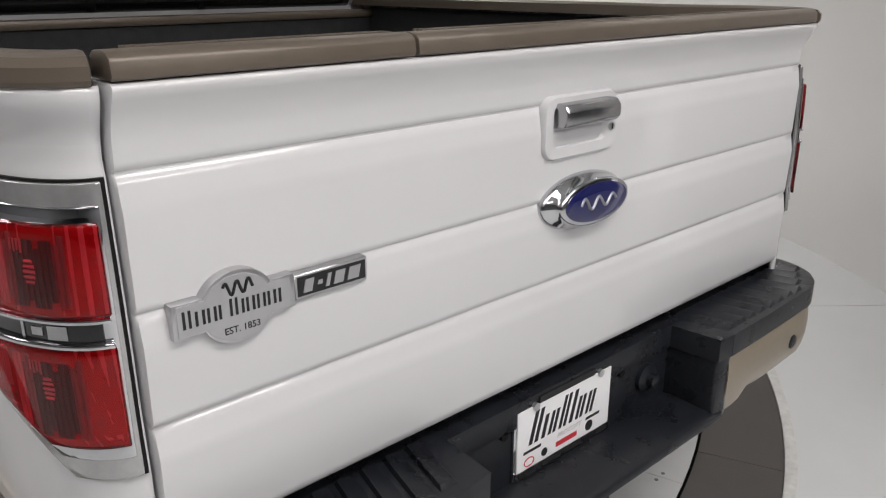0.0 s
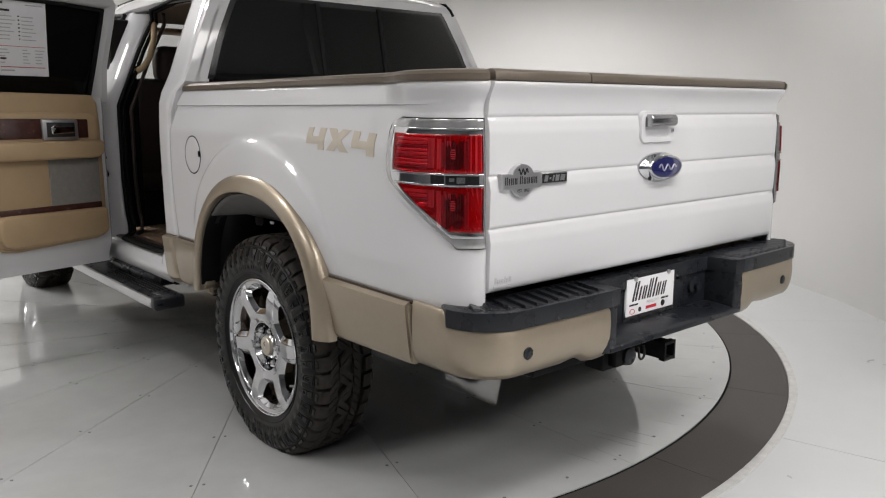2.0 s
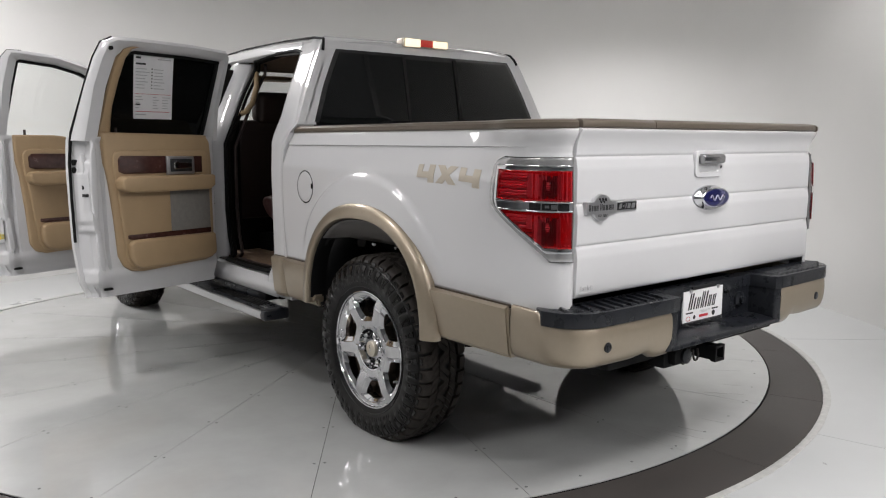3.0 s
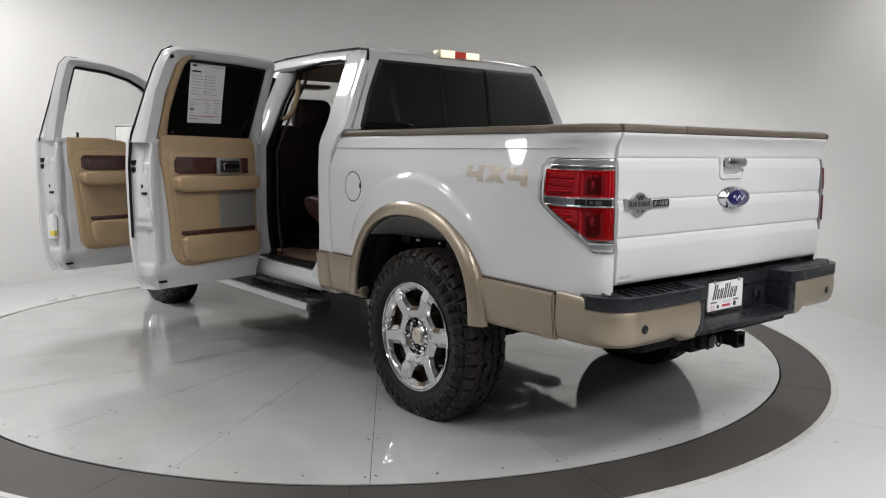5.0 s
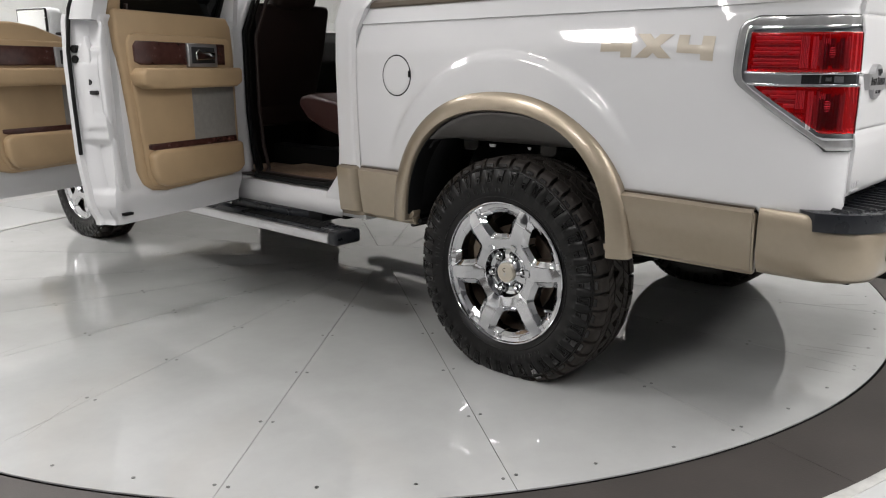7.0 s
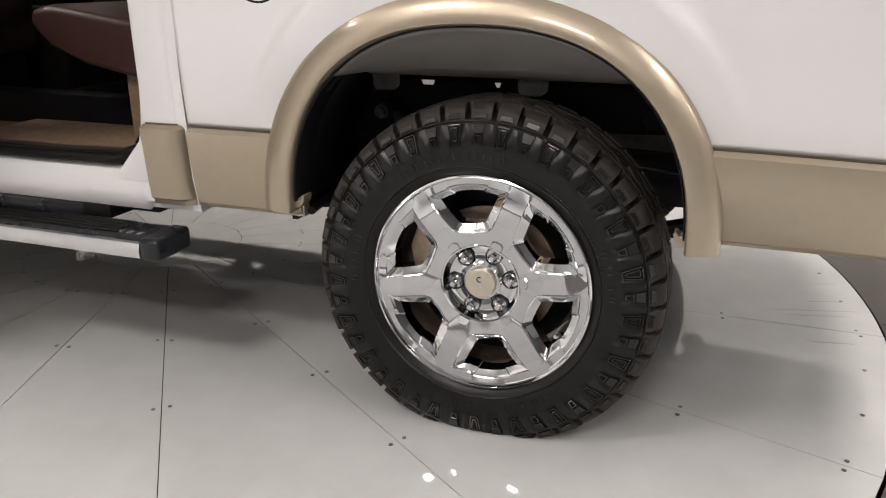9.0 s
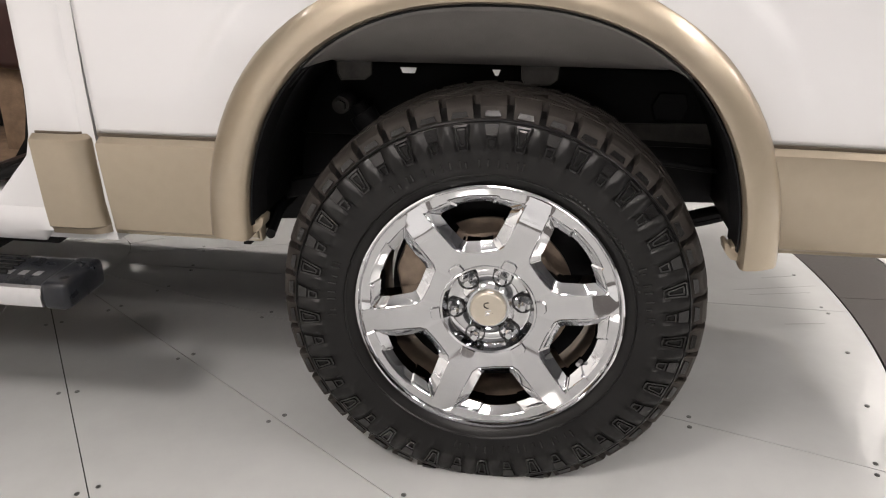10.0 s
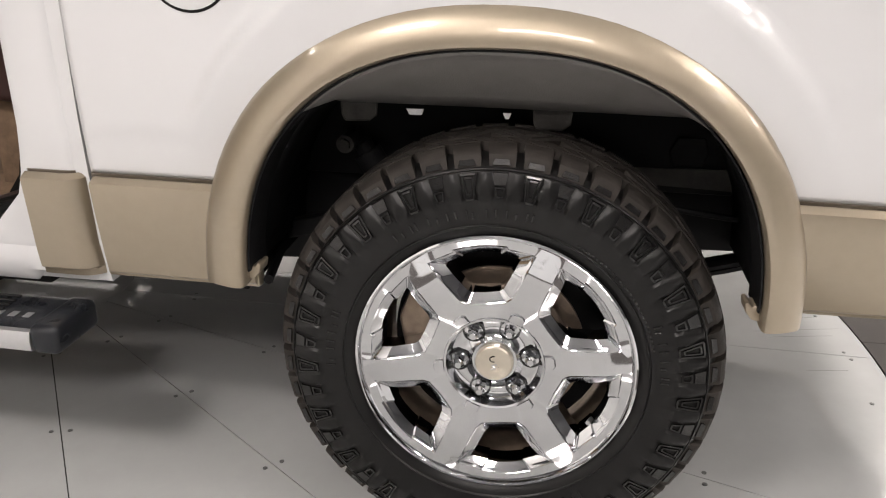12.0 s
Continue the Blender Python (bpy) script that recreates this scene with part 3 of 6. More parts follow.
    cross = [[lf, bt, rt, tp], [(0, 0.07), lf, tp, (0.046, 0.07)], [tp, rt, (0.128, 0.07), (0.082, 0.07)], [(0, 0), (0.046, 0), bt, lf], [bt, (0.082, 0), (0.128, 0), rt]]
    for off, shape in ((-0.368, four), (-0.488, cross), (-0.620, four)):
        b = bmesh.new()
        for pl in shape:
            b.faces.new([b.verts.new((xw, off - u * 0.91, 1.157 + v)) for u, v in pl])
        bmesh.ops.remove_doubles(b, verts=b.verts, dist=0.0002)
        bmesh.ops.subdivide_edges(b, edges=b.edges[:], cuts=3, use_grid_fill=True)
        ext = bmesh.ops.extrude_face_region(b, geom=b.faces[:])
        deep = {v for v in ext["geom"] if isinstance(v, bmesh.types.BMVert)}
        for v in b.verts:
            v.co.x = side_pt(s_of_y(v.co.y), v.co.z, -0.004 if v in deep else 0.0019).x
        part("decal_letter", b, M["decal"], truck, "tan side decal letter", smooth=False)


side_plate_at = side_plate


def tail_light(side, up=0.014):
    """Wrap-round lamp: silver border, chrome rings, upper and lower red lens with reflectors, reversing lamp between."""
    front = [(0.910, 0.082), (0.928, 0.104), (1.045, 0.270), (1.075, 0.312), (1.092, 0.328), (1.115, 0.334), (1.235, 0.330), (1.251, 0.322), (1.262, 0.306), (1.268, 0.276)]

    def f(z, k=0.0):
        return lerp(front, z - up) - k

    def side_plate(name, a, c, z0, z1, *rest):
        return side_plate_at(name, a, c, z0 + up, z1 + up, *rest)
    lamp = side_plate("tail_light", lambda z: 0.008, lambda z: f(z), 0.910, 1.270, 0.010, 0.02, M["clear"], truck, side, 26, 26, "red and clear wrap-round tail light", 0.005)
    side_plate("bezel", lambda z: 0.003, lambda z: f(z) + 0.003, 0.907, 1.273, 0.004, 0.01, M["seal"], lamp, side, 26, 26)
    side_plate("chrome_ring", lambda z: 0.0135, lambda z: f(z, 0.022), 0.938, 1.246, 0.0128, 0.01, M["chrome"], lamp, side, 26, 26, "chrome inner surround", 0.003)
    FLOOR = 0.0129  # face of the silvered reflector behind the lenses

    def relief(name, rows, material, parent, label=""):
        """A closed relief on the reflector; rows of (s, z, height)."""
        front = [[mirror(side_pt(a, z + up, FLOOR + h), side) for a, z, h in r] for r in rows]
        back = [[mirror(side_pt(a, z + up, FLOOR - 0.003), side) for a, z, h in r] for r in rows]
        return part(name, shell(front, back), material, parent, label, 20)
    for z0, z1, kf, nm in ((1.120, 1.228, 0.038, "red stop lens"), (0.956, 1.081, 0.043, "red turn lens")):
        lens = side_plate("red_lens", lambda z: 0.0165, lambda z: f(z, kf), z0, z1, 0.0200, 0.0068, M["red"], lamp, side, 24, 10, nm, 0.004)
        lens.visible_shadow = False
        zc = (z0 + z1) / 2 + (0.012 if z0 < 1 else 0.0)
        # horizontal prisms on the flank, every third in a darker silver that paints in shade
        n = 9
        for q in range(n):
            a, c = z0 + 0.008 + (z1 - z0 - 0.016) * q / n, z0 + 0.008 + (z1 - z0 - 0.016) * (q + 0.8) / n
            e = f(c + up, kf + 0.012) - 0.004 * (q % 2)
            if e > 0.185:
                ss = [0.168 + (e - 0.168) * k / 4 for k in range(5)]
                relief("prism_rib", [[(t, a + (c - a) * v, h) for t in ss] for v, h in ((0, 0.0003), (0.7, 0.0024), (1, 0.0003))], M["reflector" if q % 3 else "shade_mid"], lens)
        side_plate("field", lambda z: 0.019, lambda z: f(z, kf + 0.003), z0 + 0.002, z1 - 0.002, FLOOR + 0.0002, 0.002, M["reflector"], lens, side, 20, 6)
        # fluted strip between flank and bowl
        lo = z0 + 0.012 if z0 > 1 else 1.022
        for q in range(5):
            a = 0.146 + 0.0042 * q
            relief("flute", [[(a + 0.004 * v, z, h) for z in (lo, (lo + z1) / 2, z1 - 0.010)] for v, h in ((0, 0.0003), (0.5, 0.0030), (1, 0.0003))], M["reflector"], lens)
        # fluted bulb bowl, shade painted towards its middle, the ribbed bulb glinting in it
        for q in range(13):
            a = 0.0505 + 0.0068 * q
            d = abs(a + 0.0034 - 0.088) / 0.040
            m = "shade_dark" if d < 0.62 else "shade_mid" if d < 1.0 else "reflector"
            top = z1 - 0.012 - 0.010 * (q % 3 == 1) - (0.006 if m == "shade_dark" else 0)
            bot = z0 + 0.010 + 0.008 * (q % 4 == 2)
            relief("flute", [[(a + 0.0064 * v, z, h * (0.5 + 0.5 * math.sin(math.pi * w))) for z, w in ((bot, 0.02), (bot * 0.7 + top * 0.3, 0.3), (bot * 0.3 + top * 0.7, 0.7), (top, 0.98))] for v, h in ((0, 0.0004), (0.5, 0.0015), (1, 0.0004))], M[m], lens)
        # bright flutes modelled in as the glints above the bulb
        for q in range(4):
            relief("glint", [[(0.098 + 0.0045 * q + 0.0028 * v, z, h) for z in (z1 - 0.034 + 0.003 * (q % 2), z1 - 0.026, z1 - 0.018)] for v, h in ((0, 0.0012), (0.5, 0.0032), (1, 0.0012))], M["reflector"], lens)
        for q in range(5):
            a = zc - 0.016 + 0.0062 * q
            w = 0.004 + 0.003 * math.sin(math.pi * (q + 0.5) / 5)
            relief("bulb_rib", [[(0.092 + d, a + 0.0042 * v, h) for d in (-w, 0, w)] for v, h in ((0, 0.0015), (0.5, 0.0040), (1, 0.0015))], M["reflector"], lens)
    for z0 in (1.0825, 1.1135):
        side_plate("lamp_rib", lambda z: 0.018, lambda z: f(z, 0.034), z0, z0 + 0.0055, 0.0225, 0.012, M["chrome"], lamp, side, 24, 3, "chrome rib", 0.0015)
    side_plate("reverse_lens", lambda z: 0.026, lambda z: 0.158, 1.0865, 1.1145, 0.0150, 0.012, M["blackgloss"], lamp, side, 10, 3, "dark reversing lamp window")
    for s0, s1, z0, z1, m in ((0.060, 0.082, 1.092, 1.109, "chrome"), (0.088, 0.102, 1.096, 1.106, "chrome"), (0.112, 0.116, 1.089, 1.112, "chrome")):
        side_plate("reverse_bulb", lambda z: s0, lambda z: s1, z0, z1, 0.0162, 0.003, M["dullchrome"], lamp, side, 4, 2)


def tailgate():
    T = [(0.785, 1.060), (0.79, 1.078), (0.797, 1.084), (0.81, 1.087), (0.923, 1.0914), (0.933, 1.0916), (0.9385, 1.0904), (0.960, 1.0870), (0.9705, 1.0850), (0.972, 1.0832), (0.975, 1.0832), (0.9765, 1.0856), (0.985, 1.0868),
         (1.073, 1.0892), (1.082, 1.0893), (1.0875, 1.0881), (1.108, 1.0848), (1.1185, 1.0826), (1.120, 1.0806), (1.123, 1.0806), (1.1245, 1.0828), (1.133, 1.0836),
         (1.238, 1.0838), (1.2475, 1.0836), (1.253, 1.0824), (1.274, 1.0788), (1.286, 1.0762), (1.2875, 1.0740), (1.2905, 1.0740), (1.292, 1.0762), (1.30, 1.0770), (1.322, 1.0790), (1.338, 1.083), (1.354, 1.0895), (1.367, 1.0965), (1.376, 1.1015), (1.381, 1.102), (1.385, 1.098)]
    rows, back = [], []
    for z, y in T:
        xs = [-0.831] + [-0.829 + 1.658 * i / 40 for i in range(41)] + [0.831]
        rows.append([(x, -y + (0.004 if abs(x) > 0.83 else 0), z) for x in xs])
        back.append([(x, -1.02, z) for x in xs])
    gate = part("tailgate", shell(rows, back), M["white"], truck, "white tailgate with three moulded body lines", 55)
    # inner seam behind the shut line
    for sx in (-1, 1):
        part("shut_line", box(min(sx * 0.832, sx * 0.842), max(sx * 0.832, sx * 0.842), -1.055, -1.0, 0.78, 1.40), M["seal"], gate, smooth=False)
    for x0, x1 in ((-0.829, -0.4165), (-0.4115, 0.829)):
        poly = [(-1.102, 1.387), (-1.105, 1.392), (-1.103, 1.409), (-1.096, 1.4155), (-1.082, 1.418), (-1.057, 1.416), (-1.048, 1.411), (-1.045, 1.387)]
        cap = part("top_cap", prism(poly, "x", x0, x1, 0.003, 2), M["capbrown"], gate, "bronze plastic tailgate cap")
        for i in range(3):
            y = -1.076 + 0.009 * i
            part("cap_rib", box(x0 + 0.03, x1 - 0.02, y, y + 0.003, 1.4155, 1.4188), M["capbrown"], cap)
    # handle
    cx, cz = -0.026, 1.249

    def rounded(x0, x1, z0, z1, r, n=5):
        pts = []
        for ox, oz, a0 in ((x1 - r, z1 - r, 0), (x0 + r, z1 - r, 90), (x0 + r, z0 + r, 180), (x1 - r, z0 + r, 270)):
            for i in range(n + 1):
                a = radians(a0 + 90 * i / n)
                pts.append((ox + r * math.cos(a), oz + r * math.sin(a)))
        return pts
    outer = rounded(-0.127, 0.075, 1.196, 1.304, 0.026)
    inner = rounded(-0.104, 0.046, 1.216, 1.290, 0.016)
    b = bmesh.new()
    loops = []
    for pl, y in ((outer, -1.074), (outer, -1.086), ([(cx + (x - cx) * 0.97, cz + (z - cz) * 0.95) for x, z in outer], -1.091), (inner, -1.090),
                  ([(cx - 0.005 + (x - cx) * 0.95, cz + (z - cz) * 0.94) for x, z in inner], -1.083), ([(cx + (x - cx) * 0.9, cz + (z - cz) * 0.88) for x, z in inner], -1.062)):
        loops.append([b.verts.new((x, y, z)) for x, z in pl])
    for p, q in zip(loops, loops[1:]):
        for i in range(len(p)):
            j = (i + 1) % len(p)
            b.faces.new((p[i], p[j], q[j], q[i]))
    b.faces.new(loops[-1])
    part("handle_bezel", b, M["white"], gate, "white handle surround", 40)
    part("handle", prism([(-1.080, 1.250), (-1.108, 1.253), (-1.116, 1.262), (-1.116, 1.280), (-1.108, 1.291), (-1.080, 1.293)], "x", -0.098, 0.05, 0.004, 3), M["dullchrome"], gate, "brushed chrome pull handle")
    part("lock", rod((0.058, -1.084, 1.238), (0.058, -1.0935, 1.238), 0.0075, 16), M["satin"], gate, "key lock")
    part("keyhole", box(0.0565, 0.0595, -1.0945, -1.093, 1.233, 1.243), M["ink"], gate)
    # oval emblem on a chrome foot, no lettering
    ex, ez = -0.013, 1.112
    foot, oval = bmesh.new(), bmesh.new()
    n = 48
    rings = []
    for k, (fx, fz, y, dx) in enumerate(((0.116, 0.051, -1.070, 0), (0.117, 0.052, -1.084, 0), (0.112, 0.048, -1.090, 0.0), (0.100, 0.044, -1.096, 0.006), (0.098, 0.043, -1.104, 0.009), (0.097, 0.042, -1.107, 0.009), (0.093, 0.039, -1.109, 0.009))):
        rings.append([(ex + dx + fx * math.cos(2 * math.pi * i / n), y, ez + fz * math.sin(2 * math.pi * i / n)) for i in range(n)])
    sweep(rings, bm=foot)
    em = part("emblem", foot, M["chrome"], gate, "chrome oval emblem mount", 50)
    rings = [[(ex + 0.009 + fx * math.cos(2 * math.pi * i / n), y, ez + fz * math.sin(2 * math.pi * i / n)) for i in range(n)] for fx, fz, y in ((0.088, 0.035, -1.1075), (0.088, 0.035, -1.110), (0.077, 0.029, -1.1115), (0.03, 0.011, -1.1125))]
    part("emblem_face", sweep(rings, bm=oval), M["blue"], em, "dark blue enamel oval", 50)
    em.location.y = -0.006
    # a plain silver wave in place of the script
    b = bmesh.new()
    pts = [(-0.05 + 0.10 * i / 40, 0.012 * math.sin(i / 40 * 2 * math.pi * 2.5) * (1 - 0.3 * i / 40)) for i in range(41)]
    for (xa, za), (xb, zb) in zip(pts, pts[1:]):
        rod((ex + 0.010 + xa, -1.1125, ez + za), (ex + 0.010 + xb, -1.1125, ez + zb), 0.0028, 6, bm=b)
    part("emblem_mark", b, M["satin"], em, "silver wave line")
    # cast badge: round medallion on a bar, with a black model plate
    bz = 1.106
    poly = [(-0.796, bz - 0.0225), (-0.757, bz - 0.0225)]
    mc, mr = -0.709, 0.0525
    poly += [(mc + mr * math.cos(radians(a)), bz + 0.0 + mr * 0.92 * math.sin(radians(a))) for a in range(206, 335, 8)]
    poly += [(-0.661, bz - 0.0225), (-0.628, bz - 0.0225), (-0.628, bz + 0.0225), (-0.661, bz + 0.0225)]
    poly += [(mc + mr * math.cos(radians(a)), bz + mr * 0.92 * math.sin(radians(a))) for a in range(26, 155, 8)]
    poly += [(-0.757, bz + 0.0225), (-0.796, bz + 0.0225)]
    bd = part("badge", prism(poly, "y", -1.107, -1.076, 0.003, 2), M["satin"], gate, "cast silver medallion badge")
    inset = [((x - mc) * 0.93 + mc - 0.0015, (z - bz) * 0.90 + bz) for x, z in poly]
    part("badge_groove", prism(inset, "y", -1.1074, -1.1068), M["inkgrey"], bd, smooth=False)
    inset2 = [((x - mc) * 0.915 + mc - 0.0015, (z - bz) * 0.885 + bz) for x, z in poly]
    part("badge_face", prism(inset2, "y", -1.1084, -1.107), M["satin"], bd, smooth=False)
    b = bmesh.new()
    # wavy mark: three rounded loops
    pts = [(-0.020 + 0.040 * i / 36, 0.026 + 0.0085 * math.sin(i / 36 * 2 * math.pi * 2.5 + 0.4)) for i in range(37)]
    for (xa, za), (xb, zb) in zip(pts, pts[1:]):
        rod((mc + xa, -1.1087, bz + za), (mc + xb, -1.1087, bz + zb), 0.0021, 6, bm=b)
    part("badge_mark", b, M["ink"], bd)
    b = bmesh.new()
    rx = -0.784
    for wdt, h in ((0.012, 0.023), (0.005, 0.019), (0.011, 0.019), (0.011, 0.019), (0, 0), (0.012, 0.023), (0.011, 0.019), (0.011, 0.019), (0.011, 0.019), (0.012, 0.019)):
        if wdt:
            part("badge_bar", box(rx, rx + 0.0034, -1.1092, -1.108, bz - 0.010, bz - 0.010 + h), M["ink"], bd, smooth=False)
            if wdt > 0.006:
                part("badge_bar", box(rx + wdt - 0.0045, rx + wdt - 0.0012, -1.1092, -1.108, bz - 0.010, bz - 0.010 + h), M["ink"], bd, smooth=False)
        rx += (wdt + 0.0042) if wdt else 0.006
    m = Matrix.Translation((mc + 0.002, -1.1086, bz - 0.029)) @ Matrix.Rotation(radians(90), 4, "X")
    words("badge_text", "EST. 1853", 0.0125, m, M["ink"], bd)
    bd.location.y = 0.008
    mp = part("model_plate", prism([(-0.627, bz - 0.018), (-0.507, bz - 0.018), (-0.507, bz + 0.018), (-0.627, bz + 0.018)], "y", -1.104, -1.078, 0.002, 1), M["satin"], gate, "silver framed model plate")
    mp.location.y = 0.007
    part("plate_face", box(-0.6225, -0.5115, -1.1048, -1.1035, bz - 0.0135, bz + 0.0135), M["ink"], mp, smooth=False)
    b = bmesh.new()
    for x0, x1, z0, z1 in ((-0.613, -0.599, -0.009, 0.009), (-0.591, -0.584, -0.003, 0.003), (-0.577, -0.571, -0.009, 0.009), (-0.564, -0.548, -0.009, 0.009), (-0.541, -0.522, -0.009, 0.009)):
        part("plate_bar", prism([(x0 + z0 * 0.25, bz + z0), (x1 + z0 * 0.25, bz + z0), (x1 + z1 * 0.25, bz + z1), (x0 + z1 * 0.25, bz + z1)], "y", -1.1062, -1.104), M["satin"], mp, smooth=False)
    # small grey dealer sticker
    b = bmesh.new()
    for i, (x0, x1, h) in enumerate(((-0.807, -0.797, 0.018), (-0.795, -0.792, 0.012), (-0.789, -0.781, 0.012), (-0.778, -0.769, 0.012), (-0.766, -0.763, 0.018), (-0.760, -0.751, 0.012), (-0.748, -0.739, 0.016))):
        box(x0, x1, -1.0885, -1.0850, 0.815, 0.815 + h, bm=b)
    box(-0.811, -0.738, -1.0885, -1.0840, 0.803, 0.808, bm=b)
    part("sticker", b, M["inkgrey"], gate, "small grey sticker of plain bars", smooth=False)


bed()
for side in (-1, 1):
    tail_light(side)
tailgate()


# ---- rear bumper and hitch ----
def bumper():
    half = [(-0.952, -0.892), (-0.953, -0.93), (-0.953, -0.97), (-0.953, -1.0)]
    half += [(-0.80 - 0.153 * math.cos(radians(f)), -1.02 - 0.168 * math.sin(radians(f))) for f in range(0, 91, 6)]
    half += [(-0.70, -1.192), (-0.62, -1.194), (-0.56, -1.196), (-0.53, -1.1965), (-0.495, -1.197), (-0.46, -1.1975), (-0.405, -1.198)]
    bp = None
    for side in (-1, 1):
        sec = []
        for i, (x, y) in enumerate(half):
            p0, p1 = half[max(0, i - 1)], half[min(len(half) - 1, i + 1)]
            tx, ty = p1[0] - p0[0], p1[1] - p0[1]
            d = math.hypot(tx, ty)
            nx, ny = ty / d, -tx / d
            if nx * (x + 0.5) + ny * (y + 0.9) < 0:
                nx, ny = -nx, -ny
            zt = lerp([(-1.06, 0.706), (-1.03, 0.748), (-0.9, 0.752)], y)
            zb = lerp([(-0.62, 0.550), (-0.56, 0.557), (-0.53, 0.556), (-0.495, 0.536), (-0.46, 0.532), (-0.405, 0.534)], x)
            ring = []
            for o, z in ((-0.02, zt), (-0.004, zt), (0.0, zt - 0.006), (0.004, zt - 0.05), (0.003, 0.62), (-0.001, zb + 0.045), (-0.008, zb + 0.022), (-0.02, zb + 0.006), (-0.04, zb), (-0.06, zb + 0.005), (-0.06, 0.60), (-0.04, zt - 0.02)):
                v = Vector((x + nx * o, y + ny * o, z))
                v.x *= -side
                ring.append(v)
            sec.append(ring)
        o = part("bumper" if side == -1 else "bumper_end", sweep(sec), M["tan"], truck if side == -1 else bp, "tan metal rear bumper", 40)
        if side == -1:
            bp = o
    # black step pad with a notch over the plate
    out = [(x, y) for x, y in half if y < -1.035]
    left = [(-0.935, -1.0)] + [(x - 0.004 * (x < -0.9), y - 0.006) for x, y in out]
    poly = left + [(-0.405, -1.203), (-0.356, -1.199), (-0.345, -1.088), (0.345, -1.088), (0.356, -1.199), (0.405, -1.203)] + [(-x, y) for x, y in left[::-1]] + [(0.90, -0.98), (0.80, -1.03), (-0.80, -1.03), (-0.90, -0.98)]
    pad = part("step_pad", prism(poly, "z", 0.704, 0.757, 0.010, 3), M["black"], bp, "black ribbed plastic bumper step pad", 35)
    for side in (-1, 1):
        for k in range(11):
            x = side * (0.43 + 0.047 * k)
            y0 = -1.185 if k < 8 else -1.185 + 0.022 * (k - 7)
            b = bmesh.new()
            sl = side * 0.03
            q = [((x - 0.019, y0), 0.7565), ((x + 0.019, y0), 0.7565), ((x + 0.019 - sl, -1.062), 0.7565), ((x - 0.019 - sl, -1.062), 0.7565)]
            e = 0.012 * side
            top = [((x + e - 0.004, y0 + 0.006), 0.7655), ((x + e + 0.004, y0 + 0.006), 0.7655), ((x + e + 0.004 - sl, -1.066), 0.7655), ((x + e - 0.004 - sl, -1.066), 0.7655)]
            lo = [b.verts.new((*p, z)) for p, z in q]
            hi = [b.verts.new((*p, z)) for p, z in top]
            b.faces.new(hi)
            b.faces.new(lo[::-1])
            for c in range(4):
                b.faces.new((lo[c], lo[(c + 1) % 4], hi[(c + 1) % 4], hi[c]))
            bevel(b, 0.0015, 1)
            part("rib", b, M["black"], pad)
    # plate recess
    b = box(-0.36, 0.36, -1.08, -1.05, 0.555, 0.72)
    for sx in (-1, 1):
        prism([(sx * 0.408, -1.200), (sx * 0.362, -1.196), (sx * 0.350, -1.075), (sx * 0.350, -1.05), (sx * 0.43, -1.06), (sx * 0.43, -1.19)], "z", 0.550, 0.715, 0.008, 3, b)
    prism([(-1.205, 0.552), (-1.20, 0.568), (-1.185, 0.575), (-1.10, 0.585), (-1.06, 0.58), (-1.06, 0.545), (-1.17, 0.542)], "x", -0.40, 0.40, 0.004, 2, b)
    part("plate_recess", b, M["black"], bp, "black moulded number-plate recess")
    part("plug_socket", lathe_y(0.262, -1.08, 0.655, [(0, 0.034), (0.010, 0.034), (0.014, 0.024), (0.016, 0.016), (0.03, 0.015), (0.034, 0.0)], 20), M["black"], bp, "round socket boss", 40)
    # screws of the recess
    for x, z in ((0.165, 0.70), (-0.2, 0.70)):
        part("bolt", rod((x, -1.088, z), (x, -1.079, z), 0.009, 8), M["matblack"], bp)
    for x in (-0.775, 0.745):
        part("parking_sensor", lathe_y(x, -1.191, 0.627, [(0, 0.0185), (0.004, 0.0185), (0.006, 0.0155), (0.005, 0.0)], 24), M["black"], bp, "dark round parking sensor", 40)
    # dealer plate
    pl = part("dealer_plate", box(-0.167, 0.133, -1.0880, -1.0780, 0.578, 0.745, 0.003), M["chrome"], bp, "chrome-framed white dealer plate")
    part("plate_sheet", box(-0.160, 0.126, -1.0905, -1.0875, 0.598, 0.728), M["paper"], pl, smooth=False)
    part("frame_band", box(-0.164, 0.130, -1.0915, -1.0875, 0.580, 0.597), M["dullchrome"], pl, smooth=False)
    for x0, x1 in ((-0.155, -0.137), (-0.085, -0.03), (-0.015, 0.035), (0.085, 0.12)):
        part("frame_bar", box(x0, x1, -1.0920, -1.0905, 0.584, 0.593), M["ink"], pl, smooth=False)
    part("frame_band", box(-0.10, 0.07, -1.0915, -1.0875, 0.729, 0.743), M["ink"], pl, smooth=False)
    b = bmesh.new()
    k = 0.28

    def stroke(x0, x1, z0, z1, y=-1.0913):
        b = prism([(x0 + (z0 - 0.66) * k, z0), (x1 + (z0 - 0.66) * k, z0), (x1 + (z1 - 0.66) * k, z1), (x0 + (z1 - 0.66) * k, z1)], "y", y, -1.0895)
        part("plate_bar", b, M["ink"], pl, smooth=False)
    x = -0.125
    for wdt, tall in ((0.026, 1), (0.010, 0), (0.022, 0), (0.022, 1), (0.010, 1), (0.022, 0), (0.022, 0)):
        z1 = 0.716 if tall else 0.696
        for c0, c1 in ((0, 0.38), (0.62, 1.0)) if wdt > 0.015 else ((0, 1),):
            stroke(x + wdt * c0, x + wdt * c1, 0.648, z1)
        x += wdt + 0.010
